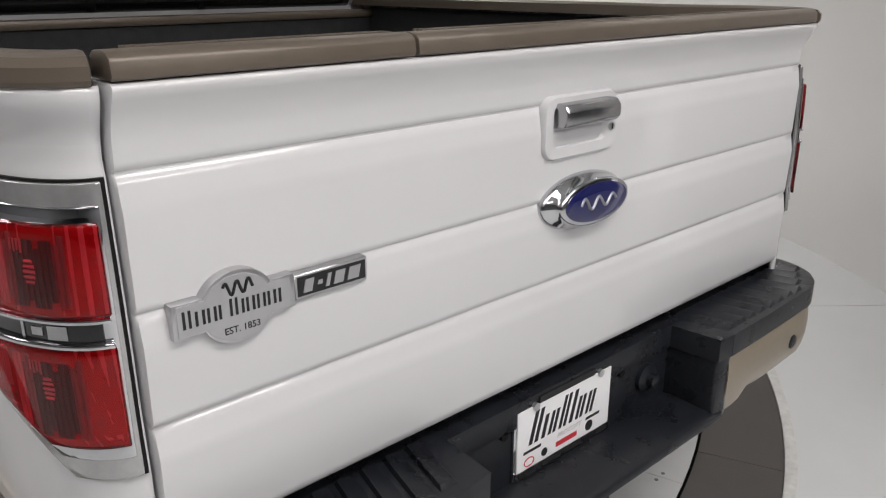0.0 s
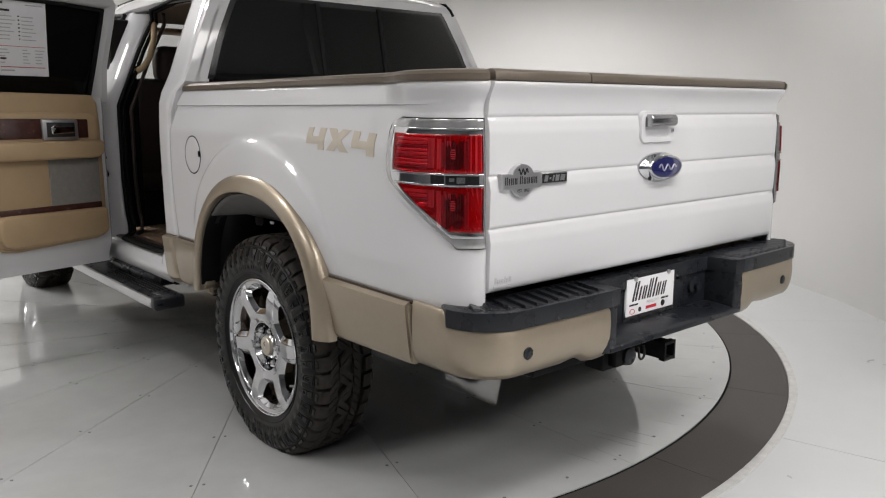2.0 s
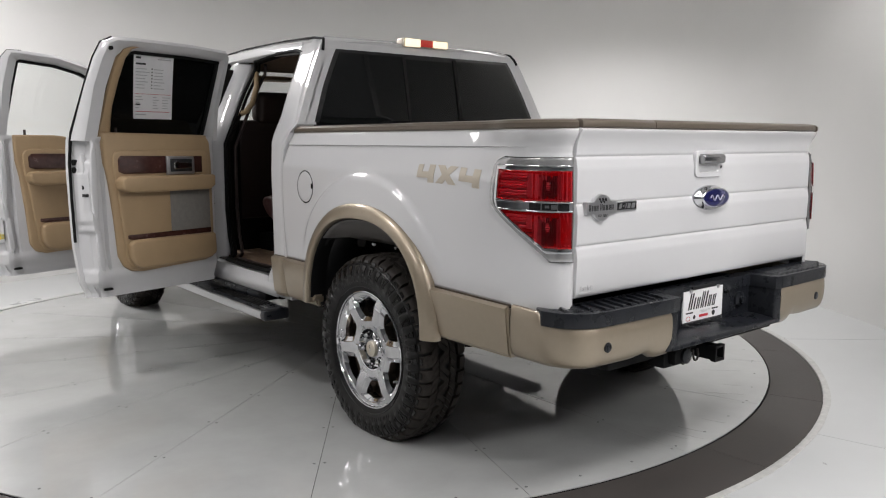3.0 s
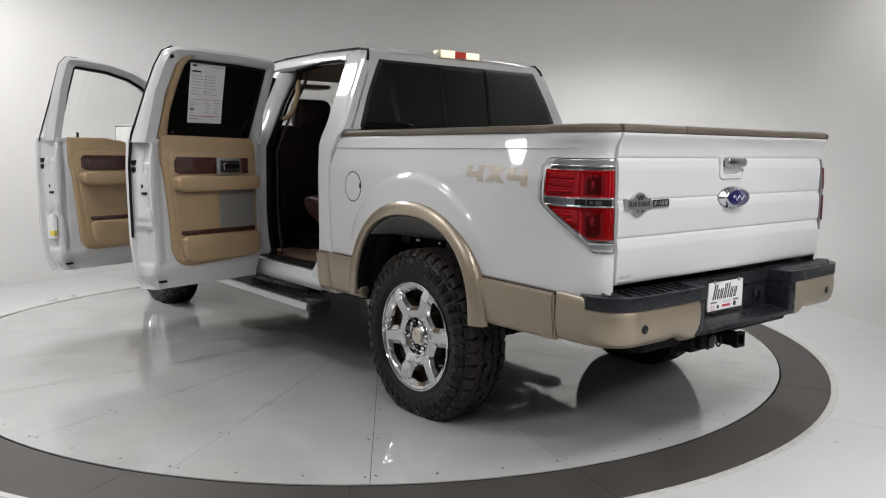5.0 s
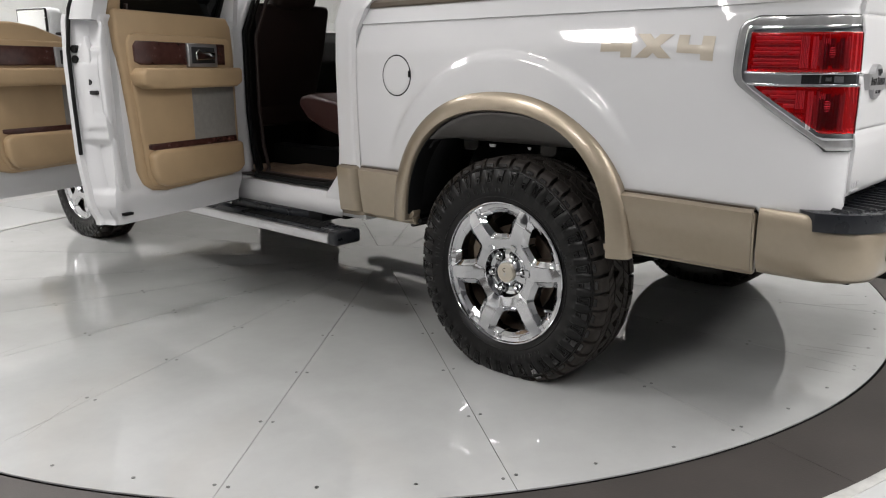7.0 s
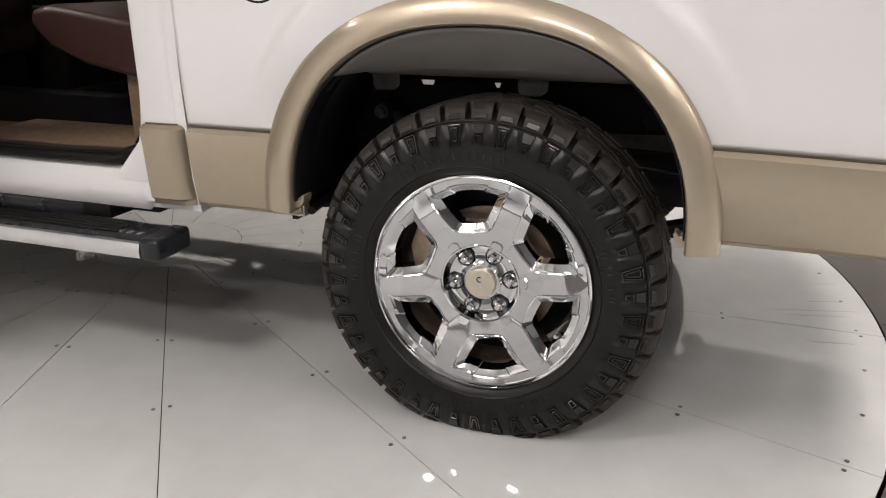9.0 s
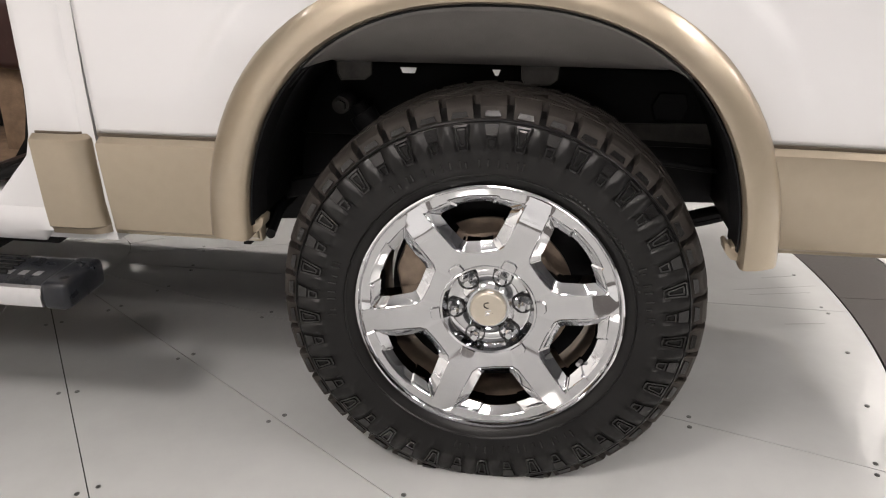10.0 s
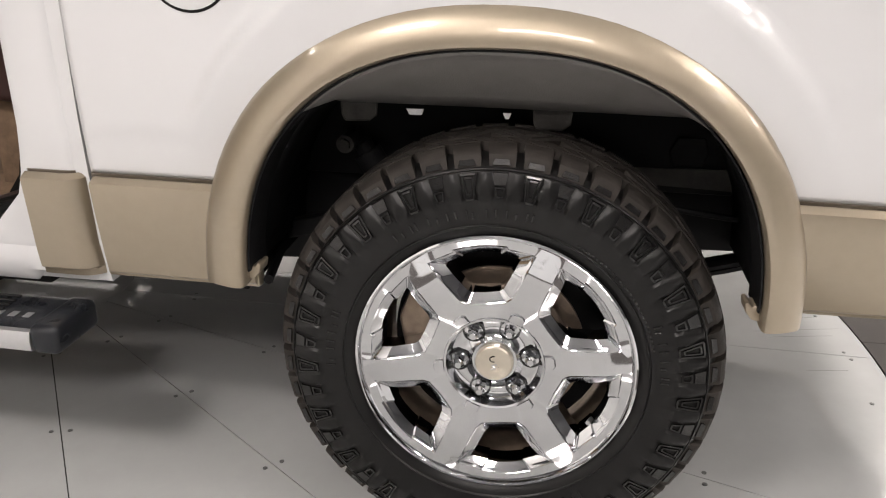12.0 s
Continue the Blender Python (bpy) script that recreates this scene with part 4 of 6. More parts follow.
    stroke(-0.135, -0.085, 0.632, 0.638)
    stroke(0.055, 0.10, 0.632, 0.638)
    words("plate_text", "PRESCOTT", 0.0135, Matrix.Translation((-0.005, -1.0908, 0.633)) @ Matrix.Rotation(radians(90), 4, "X"), M["inkgrey"], pl, 0.0003, 0.3, 1.15)
    b = bmesh.new()
    for i in range(16):
        a0, a1 = 2 * math.pi * i / 16, 2 * math.pi * (i + 1) / 16
        rod((-0.125 + 0.014 * math.cos(a0), -1.0910, 0.612 + 0.009 * math.sin(a0)), (-0.125 + 0.014 * math.cos(a1), -1.0910, 0.612 + 0.009 * math.sin(a1)), 0.0012, 5, bm=b)
    part("plate_mark", b, M["redink"], pl, "small red ring", smooth=False)
    part("plate_mark", box(-0.045, 0.02, -1.0912, -1.0895, 0.609, 0.620), M["redink"], pl, "small red bar", smooth=False)
    part("plate_mark", lathe_y(-0.08, -1.0895, 0.614, [(0, 0.009), (0.0016, 0.009), (0.0016, 0.0)], 16), M["ink"], pl, smooth=False)
    part("plate_mark", lathe_y(0.06, -1.0895, 0.616, [(0, 0.012), (0.0016, 0.012), (0.0016, 0.0)], 16), M["ink"], pl, smooth=False)
    pl.location = (-0.008, 0, 0.007)
    for xx in (-0.112, 0.088):
        part("plate_bolt", rod((xx, -1.0950, 0.727), (xx, -1.0870, 0.727), 0.0085, 12), M["satin"], pl)
    # receiver hitch
    h = part("tow_hitch", box(-0.60, 0.60, -1.06, -0.98, 0.475, 0.54, 0.008), M["matblack"], truck, "black steel receiver hitch")
    sq = 0.029
    cx, cz = 0.016, 0.466
    b = bmesh.new()
    ring = lambda r, y: [(cx + sx * sq * r, y, cz + sz * sq * r) for sx, sz in ((-1, -1), (1, -1), (1, 1), (-1, 1))]
    rows = [ring(r, y) for r, y in ((1, -0.98), (1, -1.128), (1.16, -1.130), (1.16, -1.153), (0.80, -1.153), (0.80, -1.02))]
    grid(rows, b, True)
    b.faces.new([b.verts.new(p) for p in ring(0.80, -1.02)])
    part("receiver_tube", b, M["matblack"], h, "open square receiver tube", 20)
    b = box(-0.30, -0.13, -1.10, -1.02, 0.44, 0.53, 0.01)
    box(-0.27, -0.16, -1.13, -1.09, 0.455, 0.52, 0.008, bm=b)
    part("wiring_socket", b, M["matblack"], h, "black trailer wiring socket")
    part("socket_cap", lathe_y(-0.205, -1.13, 0.487, [(0, 0.03), (0.012, 0.03), (0.016, 0.024), (0.016, 0)], 18), M["black"], h)
    for cx2 in (-0.145, -0.055):
        b = bmesh.new()
        pts = [(cx2 - 0.017, -1.08, 0.478)] + [(cx2 + 0.017 * math.cos(radians(a)), -1.085, 0.455 + 0.022 * math.sin(radians(a))) for a in range(180, 361, 20)] + [(cx2 + 0.017, -1.08, 0.478)]
        for p, q in zip(pts, pts[1:]):
            rod(p, q, 0.0045, 8, bm=b)
        part("chain_loop", b, M["oldsteel"], h, "steel safety-chain loop", 60)


def lathe_y(x, y, z, prof, seg, bm=None):
    """Turns (depth towards the rear, radius) pairs about a line along y."""
    b = bm if bm is not None else bmesh.new()
    prev = None
    for d, r in prof:
        if r < 1e-6:
            cur = [b.verts.new((x, y - d, z))]
        else:
            cur = [b.verts.new((x + r * math.cos(2 * math.pi * i / seg), y - d, z + r * math.sin(2 * math.pi * i / seg))) for i in range(seg)]
        if prev:
            for i in range(seg):
                j = (i + 1) % seg
                if len(cur) == 1:
                    b.faces.new((prev[i], prev[j], cur[0]))
                else:
                    b.faces.new((prev[i], prev[j], cur[j], cur[i]))
        prev = cur
    return b


bumper()


TAPER[0] = False


# ---- wheels ----
def tread_block(b, t0, t1, u0, u1, h0, h1, skew=0.0, base=None, taper=0.86):
    """One rubber block: angles t0..t1, across the tread u0..u1, radii h0..h1 (radii may be functions of u)."""
    f = lambda t, u, r: (-u, r * math.cos(t), r * math.sin(t))
    tm, um = (t0 + t1) / 2, (u0 + u1) / 2
    lo, hi = [], []
    for tt, uu in ((t0, u0), (t1, u0), (t1, u1), (t0, u1)):
        sk = skew * (uu - um)
        lo.append(b.verts.new(f(tt + sk, uu, h0(uu))))
        t2, u2 = tm + (tt - tm) * taper, um + (uu - um) * (taper * 0.5 + 0.5)
        hi.append(b.verts.new(f(t2 + sk, u2, h1(u2))))
    b.faces.new(hi)
    for i in range(4):
        j = (i + 1) % 4
        b.faces.new((lo[i], lo[j], hi[j], hi[i]))


def lug_block(b, sg, t0, t1, prof, skew):
    """A shoulder lug: its outline across the tread, (u, r) pairs, pulled from angle t0 to t1 with narrowed crowns."""
    tm = (t0 + t1) / 2
    secs = []
    for tt in (t0, t1):
        row = []
        for k, (u, r) in enumerate(prof):
            th = tm + (tt - tm) * (1.0 if k in (0, len(prof) - 1) else 0.95) + skew * (u - 0.09)
            row.append((-sg * u, r * math.cos(th), r * math.sin(th)))
        secs.append(row)
    sweep(secs, bm=b)


def make_wheel():
    w = empty("wheel", None, truck)
    N = 42
    P = 2 * math.pi / N
    base = [(0.0, 0.413), (0.05, 0.412), (0.085, 0.408), (0.104, 0.401), (0.1165, 0.391), (0.1215, 0.384), (0.1265, 0.372), (0.130, 0.356), (0.132, 0.340), (0.1325, 0.326), (0.131, 0.308), (0.125, 0.288), (0.116, 0.273), (0.108, 0.264), (0.10, 0.250)]
    SH = 0.012  # the tyre sits slightly inboard of the rim
    f = lambda th, a, r: (-a + SH, r * math.cos(th), r * math.sin(th))
    side_a = lambda r: lerp([(r0, a0) for a0, r0 in base[::-1]], r)

    def clamp(b):
        for v in b.verts:
            if v.co.z < -ZH + 0.001:
                v.co.z = -ZH + 0.001

    def scallop(th, r):
        """The smooth raised pads of the sidewall between the wedges."""
        u = (th / P + 0.0) % 1.0
        edge = 0.33 - 0.10 * sstep(0.388, 0.336, r)
        d = abs(u - 0.5)
        return 0.0048 * sstep(edge - 0.02, edge + 0.05, d) * sstep(0.322, 0.338, r) * sstep(0.3895, 0.386, r)
    b = bmesh.new()
    seg = N * 10
    prof = [(-a, r) for a, r in base[::-1]] + [(0.0, 0.413)]
    for a0, a1, in zip(base, base[1:]):
        n = 3 if 0.325 < a1[1] < 0.392 else 1
        prof += [(a0[0] + (a1[0] - a0[0]) * k / n, a0[1] + (a1[1] - a0[1]) * k / n) for k in range(1, n + 1)]
    rings = []
    for a, r in prof:
        rings.append([f(2 * math.pi * i / seg, a + (scallop(2 * math.pi * i / seg, r) if a > 0 else 0.0), r) for i in range(seg)])
    grid(rings, b, True)
    # fine ridge under the lugs, and a rib near the bead
    lathe([(0.1165 - SH, 0.3915), (0.1215 - SH, 0.3912), (0.1232 - SH, 0.3890), (0.1215 - SH, 0.3868), (0.1170 - SH, 0.3865)], 144, b)
    lathe([(0.1255 - SH, 0.2905), (0.1282 - SH, 0.2880), (0.1250 - SH, 0.2855)], 144, b)
    clamp(b)
    tyre = part("tyre", b, M["rubber"], w, "black all-terrain tyre with chunky tread", 40)
    b = bmesh.new()
    rbase = lambda u: lerp(base[:5], abs(u)) - 0.003
    rtop = lambda u: lerp([(0, 0.4280), (0.05, 0.4275), (0.085, 0.4245), (0.10, 0.420), (0.112, 0.411)], abs(u))
    wb = bmesh.new()

    def raised(a_of, quad, h, h2=None, shrink=0.9):
        """A low raised plate on the sidewall; quad of (angle, radius)."""
        cth = sum(q[0] for q in quad) / 4
        cr = sum(q[1] for q in quad) / 4
        lo = [wb.verts.new(f(th, sg * (a_of(r) - 0.002), r)) for th, r in quad]
        hi = [wb.verts.new(f(cth + (th - cth) * shrink, sg * (a_of(cr + (r - cr) * shrink) + h), cr + (r - cr) * shrink)) for th, r in quad]
        wb.faces.new(hi)
        for i in range(4):
            wb.faces.new((lo[i], lo[(i + 1) % 4], hi[(i + 1) % 4], hi[i]))

    def framed(tm, r0, r1, wo, wi, st, h):
        """A raised trapezoid outline."""
        raised(side_a, [(tm - wo, r0), (tm - wo + st, r0), (tm - wi + st, r1), (tm - wi, r1)], h)
        raised(side_a, [(tm + wo - st, r0), (tm + wo, r0), (tm + wi, r1), (tm + wi - st, r1)], h)
        raised(side_a, [(tm - wi + st * 0.6, r1 + 0.004), (tm + wi - st * 0.6, r1 + 0.004), (tm + wi - st * 0.6, r1), (tm - wi + st * 0.6, r1)], h)
        raised(side_a, [(tm - wo + st * 0.6, r0), (tm + wo - st * 0.6, r0), (tm + wo - st * 0.6, r0 - 0.004), (tm - wo + st * 0.6, r0 - 0.004)], h)
    long_lug = [(0.062, 0.400), (0.064, 0.4262), (0.088, 0.4240), (0.103, 0.4185), (0.1105, 0.4110), (0.1150, 0.4010), (0.1180, 0.3925), (0.108, 0.388)]
    short_lug = [(0.070, 0.400), (0.072, 0.4255), (0.088, 0.4240), (0.100, 0.4195), (0.1075, 0.4125), (0.1115, 0.4020), (0.1155, 0.3925), (0.106, 0.388)]
    for k in range(N):
        t = k * P
        lng = k % 2
        for sg in (-1, 1):
            tt = t + (P / 2 if sg < 0 else 0)
            sh = [(u - SH * sg, r) for u, r in (long_lug if lng else short_lug)]
            lug_block(b, sg, tt + 0.09 * P, tt + 0.905 * P, sh, sg * 0.25)
            # pad on the lug's flank
            ta, tb = tt + 0.24 * P, tt + 0.76 * P
            o = 0.0022 if lng else -0.0003
            lo = [(ta, 0.1155 + o, 0.3955), (tb, 0.1155 + o, 0.3955), (tb - 0.008, 0.1120 + o, 0.4050), (ta + 0.008, 0.1120 + o, 0.4050)]
            q0 = [wb.verts.new(f(th, sg * (a - 0.003), r)) for th, a, r in lo]
            q1 = [wb.verts.new(f(th, sg * (a + 0.0030), r + 0.0008)) for th, a, r in lo]
            wb.faces.new(q1)
            for i in range(4):
                wb.faces.new((q0[i], q0[(i + 1) % 4], q1[(i + 1) % 4], q1[i]))
            # two staggered rows inside the lugs
            tread_block(b, tt + 0.17 * P, tt + 0.635 * P, sg * 0.033, sg * 0.060, rbase, rtop, sg * 2.2, taper=0.93)
            tread_block(b, tt + 0.685 * P, tt + 1.135 * P, sg * 0.030, sg * 0.063, rbase, rtop, sg * 2.2, taper=0.93)
            # wedges on the sidewall: a doubly framed one, then a plain pair
            tm = tt + P / 2 if sg > 0 else tt
            if lng:
                framed(tm, 0.3850, 0.3375, 0.043, 0.027, 0.0095, 0.0050)
                framed(tm, 0.3790, 0.3460, 0.025, 0.0135, 0.0085, 0.0046)
            else:
                raised(side_a, [(tm - 0.036, 0.3850), (tm + 0.036, 0.3850), (tm + 0.029, 0.3640), (tm - 0.029, 0.3640)], 0.0042, shrink=0.92)
                framed(tm, 0.3615, 0.3410, 0.026, 0.017, 0.0085, 0.0046)
        # centre row
        tread_block(b, t + 0.05 * P, t + 0.47 * P, -0.027, 0.024, rbase, rtop, -2.0 if lng else 1.8, taper=0.93)
        tread_block(b, t + 0.53 * P, t + 0.95 * P, -0.024, 0.027, rbase, rtop, -2.0 if lng else 1.8, taper=0.93)
    clamp(wb)
    tagged(part("sidewall_lug", wb, M["wetrubber"], tyre, "", 25), kind="stuff")
    clamp(b)
    tagged(part("tread", b, M["tread"], tyre, "", 25), kind="stuff")
    # plain raised bars where the maker's lettering stands
    wb = b = bmesh.new()
    sg = 1
    for c0, n in ((75, 8), (255, 8), (5, 4), (165, 4)):
        for i in range(n):
            th = radians(c0 - (i - n / 2) * 6.4)
            for d, e in ((-0.028, 0.0), (0.022 if i % 3 else 0.004, 0.006 if i % 2 else 0.0)):
                raised(side_a, [(th + d - 0.0065, 0.323 - e), (th + d + 0.0065, 0.323 - e), (th + d + 0.0065, 0.303), (th + d - 0.0065, 0.303)], 0.0022, shrink=0.75)
    for i in range(26):
        th = radians(118 + i * 1.9)
        raised(side_a, [(th - 0.010, 0.2985), (th + 0.010, 0.2985), (th + 0.010, 0.2945), (th - 0.010, 0.2945)], 0.0014)
    tagged(part("sidewall_mark", b, M["wetrubber"], tyre), kind="stuff")

    # chrome rim: six flat parallel-sided spokes with bent ends, sloping walls round each window
    S30, C30 = 0.5, math.sqrt(3) / 2
    R0, R1, RW = 0.096, 0.2565, 0.2375

    def spoke_a(s):
        return lerp([(0.09, 0.088), (0.120, 0.0925), (0.203, 0.1030), (0.207, 0.1025), (0.2565, 0.0985)], s)

    def half():
        """Pairs (window point, outer point, edge height, outer height) from the hub side round to the rim side."""
        out = []
        for i in range(7):  # hub side
            u = i / 6
            p = (0.1285 + 0.0015 * u, 0.036 * u)
            an = radians(30) * (0.62 * u)
            out.append((p, (R0 * math.cos(an), R0 * math.sin(an)), spoke_a(0.118), spoke_a(0.09)))
        for i in range(4):  # rounded corner
            u = i / 3
            p = (0.1315 + 0.006 * u, 0.0375 + 0.009 * u)
            an = radians(30) * (0.62 + 0.38 * (i + 1) / 4)
            out.append((p, (R0 * math.cos(an), R0 * math.sin(an)), spoke_a(0.118 + 0.02 * u), spoke_a(0.09)))
        for s in (0.150, 0.165, 0.180, 0.2015, 0.2075, 0.216, 0.228):  # straight flank of the spoke
            hw = 0.0285 - 0.0035 * (s - 0.14) / 0.09
            p = (s * C30 + hw * S30 - hw * 0.0, s * S30 - hw * C30)
            out.append((p, (s * C30, s * S30), spoke_a(s), spoke_a(s)))
        for i, an in enumerate((24.2, 23.4, 22.4, 15.0, 12.0, 11.4, 7.0, 3.0, 0.0)):  # rim side with a shallow notch
            r = RW + (0.005 if an < 11.7 else 0.0)
            an2 = (30.0, 25.5, 23.0, 16.0, 12.2, 11.0, 7.0, 3.0, 0.0)[i]
            h = 0.0985 if i < 2 else 0.0945
            out.append(((r * math.cos(radians(an)), r * math.sin(radians(an))), (R1 * math.cos(radians(an2)), R1 * math.sin(radians(an2))), h, 0.0985 if i < 2 else 0.0972))
        return out
    H = half()
    ring = H + [((p[0], -p[1]), (q[0], -q[1]), a, c) for p, q, a, c in H[::-1][1:-1]]
    wc = Vector((0.190, 0.0))
    b = bmesh.new()
    for k in range(6):
        phi = radians(82 + 60 * k)
        cp, sp = math.cos(phi), math.sin(phi)
        P3 = lambda rad, tan, a: (-a, rad * cp - tan * sp, rad * sp + tan * cp)
        loops = [[] for _ in range(7)]
        for p, q, a, c in ring:
            e = Vector(p) - wc
            en = e.normalized()
            loops[0].append(b.verts.new(P3(q[0], q[1], c)))
            loops[1].append(b.verts.new(P3(p[0] + en.x * 0.0025, p[1] + en.y * 0.0025, a)))
            loops[2].append(b.verts.new(P3(p[0], p[1], a - 0.0025)))
            for j, (sc, d) in enumerate(((0.945, 0.004), (0.92, 0.005), (0.72, 0.0135), (0.695, 0.050))):
                m = wc + e * sc
                loops[3 + j].append(b.verts.new(P3(m.x, m.y, a - d)))
        n = len(ring)
        for u, v in zip(loops, loops[1:]):
            for i in range(n):
                j = (i + 1) % n
                b.faces.new((u[i], u[j], v[j], v[i]))
    bmesh.ops.remove_doubles(b, verts=b.verts, dist=0.0006)
    # lip
    lathe([(0.0970, 0.2560), (0.0985, 0.2585), (0.1040, 0.2598), (0.1075, 0.2615), (0.1085, 0.2640), (0.1070, 0.2672), (0.102, 0.2682), (0.096, 0.265)], 144, b)
    rim = part("rim", b, M["chrome"], w, "polished chrome six-spoke wheel", 27)
    # hub bowl with six nuts and the cap
    part("hub_bowl", lathe([(0.0865, 0.0985), (0.0905, 0.0965), (0.0895, 0.0925), (0.078, 0.0895), (0.066, 0.084), (0.062, 0.074), (0.066, 0.052), (0.076, 0.043), (0.076, 0.0)], 64), M["chrome"], rim, "", 40)
    for k in range(6):
        t = radians(82 + 30 + 60 * k)
        y, z = 0.0695 * math.cos(t), 0.0695 * math.sin(t)
        part("lug_well", lathe_at(y, z, [(0.055, 0.0205), (0.0705, 0.0205), (0.0705, 0.0185), (0.060, 0.017)], 24), M["blackgloss"], rim)
        bb = rod((-0.058, y, z), (-0.083, y, z), 0.0112, 6)
        rod((-0.083, y, z), (-0.090, y, z), 0.0104, 12, 0.006, bb)
        part("lug_nut", bb, M["chrome"], rim, "chrome lug nut", 30)
    part("centre_cap", lathe([(0.070, 0.0375), (0.086, 0.0365), (0.0885, 0.034), (0.0895, 0.02), (0.0898, 0)], 40), M["gold"], rim, "champagne centre cap")
    b = bmesh.new()
    pts = [(0.008 * math.cos(radians(a)), 0.011 + 0.006 * math.sin(radians(a))) for a in range(-100, 110, 20)]
    for (ya, za), (yb, zb) in zip(pts, pts[1:]):
        rod((-0.090, ya, za), (-0.090, yb, zb), 0.0013, 5, bm=b)
    part("cap_mark", b, M["cabin"], rim)
    b = bmesh.new()
    for (ya, za), (yb, zb) in (((-0.006, 0.000), (0.004, -0.003)), ((0.004, -0.003), (-0.004, -0.008)), ((-0.004, -0.008), (0.005, -0.012))):
        rod((-0.090, ya, za), (-0.090, yb, zb), 0.0014, 5, bm=b)
    part("cap_mark", b, M["satin"], rim)
    # small notched tabs on the spoke roots
    for k in range(6):
        t = radians(82 + 30 + 60 * k)
        c, s = math.cos(t), math.sin(t)
        b = bmesh.new()
        lo, hi = [], []
        for r0, q0 in ((0.0975, -0.015), (0.112, -0.0145), (0.117, -0.008), (0.117, 0.008), (0.112, 0.0145), (0.0975, 0.015)):
            a = spoke_a(r0)
            lo.append(b.verts.new((-a + 0.001, r0 * c - q0 * s, r0 * s + q0 * c)))
            r1, q1 = r0 - 0.002 if r0 > 0.1 else r0, q0 * 0.86
            hi.append(b.verts.new((-a - 0.0032, r1 * c - q1 * s, r1 * s + q1 * c)))
        b.faces.new(hi)
        for i in range(6):
            b.faces.new((lo[i], lo[(i + 1) % 6], hi[(i + 1) % 6], hi[i]))
        part("tab", b, M["chrome"], rim, "", 20)
    part("barrel", lathe([(0.090, 0.2530), (0.06, 0.236), (0.0, 0.222), (-0.08, 0.228), (-0.11, 0.262)], 80), M["steel"], rim, "dull inner barrel")
    part("brake_disc", lathe([(0.005, 0.17), (0.012, 0.17), (0.012, 0.09), (0.035, 0.088), (0.035, 0.0)], 48), M["steel"], rim, "rusty brake disc", 30)
    part("backing_plate", lathe([(-0.03, 0.215), (-0.026, 0.215), (-0.02, 0.10), (-0.02, 0)], 40), M["matblack"], rim)
    part("caliper", prism([(0.09, 0.02), (0.185, 0.0), (0.195, 0.06), (0.17, 0.13), (0.10, 0.12)], "x", -0.045, 0.03, 0.01), M["steel"], rim)
    t = radians(-150)
    part("valve", rod((-0.070, 0.222 * math.cos(t), 0.222 * math.sin(t)), (-0.092, 0.214 * math.cos(t), 0.214 * math.sin(t)), 0.0048, 8), M["satin"], rim)
    return w


def lathe_at(y, z, prof, seg):
    b = lathe(prof, seg)
    for v in b.verts:
        v.co.y += y
        v.co.z += z
    return b


WX, WB = 0.848, 3.66
wheel = make_wheel()
tagged(wheel, "chrome wheel with an all-terrain tyre")
wheel.matrix_basis = pose(-WX, 0.012, ZH)
copy_thing(wheel, pose(-WX, WB, ZH, 18, 0, 0))
copy_thing(wheel, pose(WX, 0.012, ZH, 0, 0, 180))
copy_thing(wheel, pose(WX, WB, ZH, 0, 0, 180))


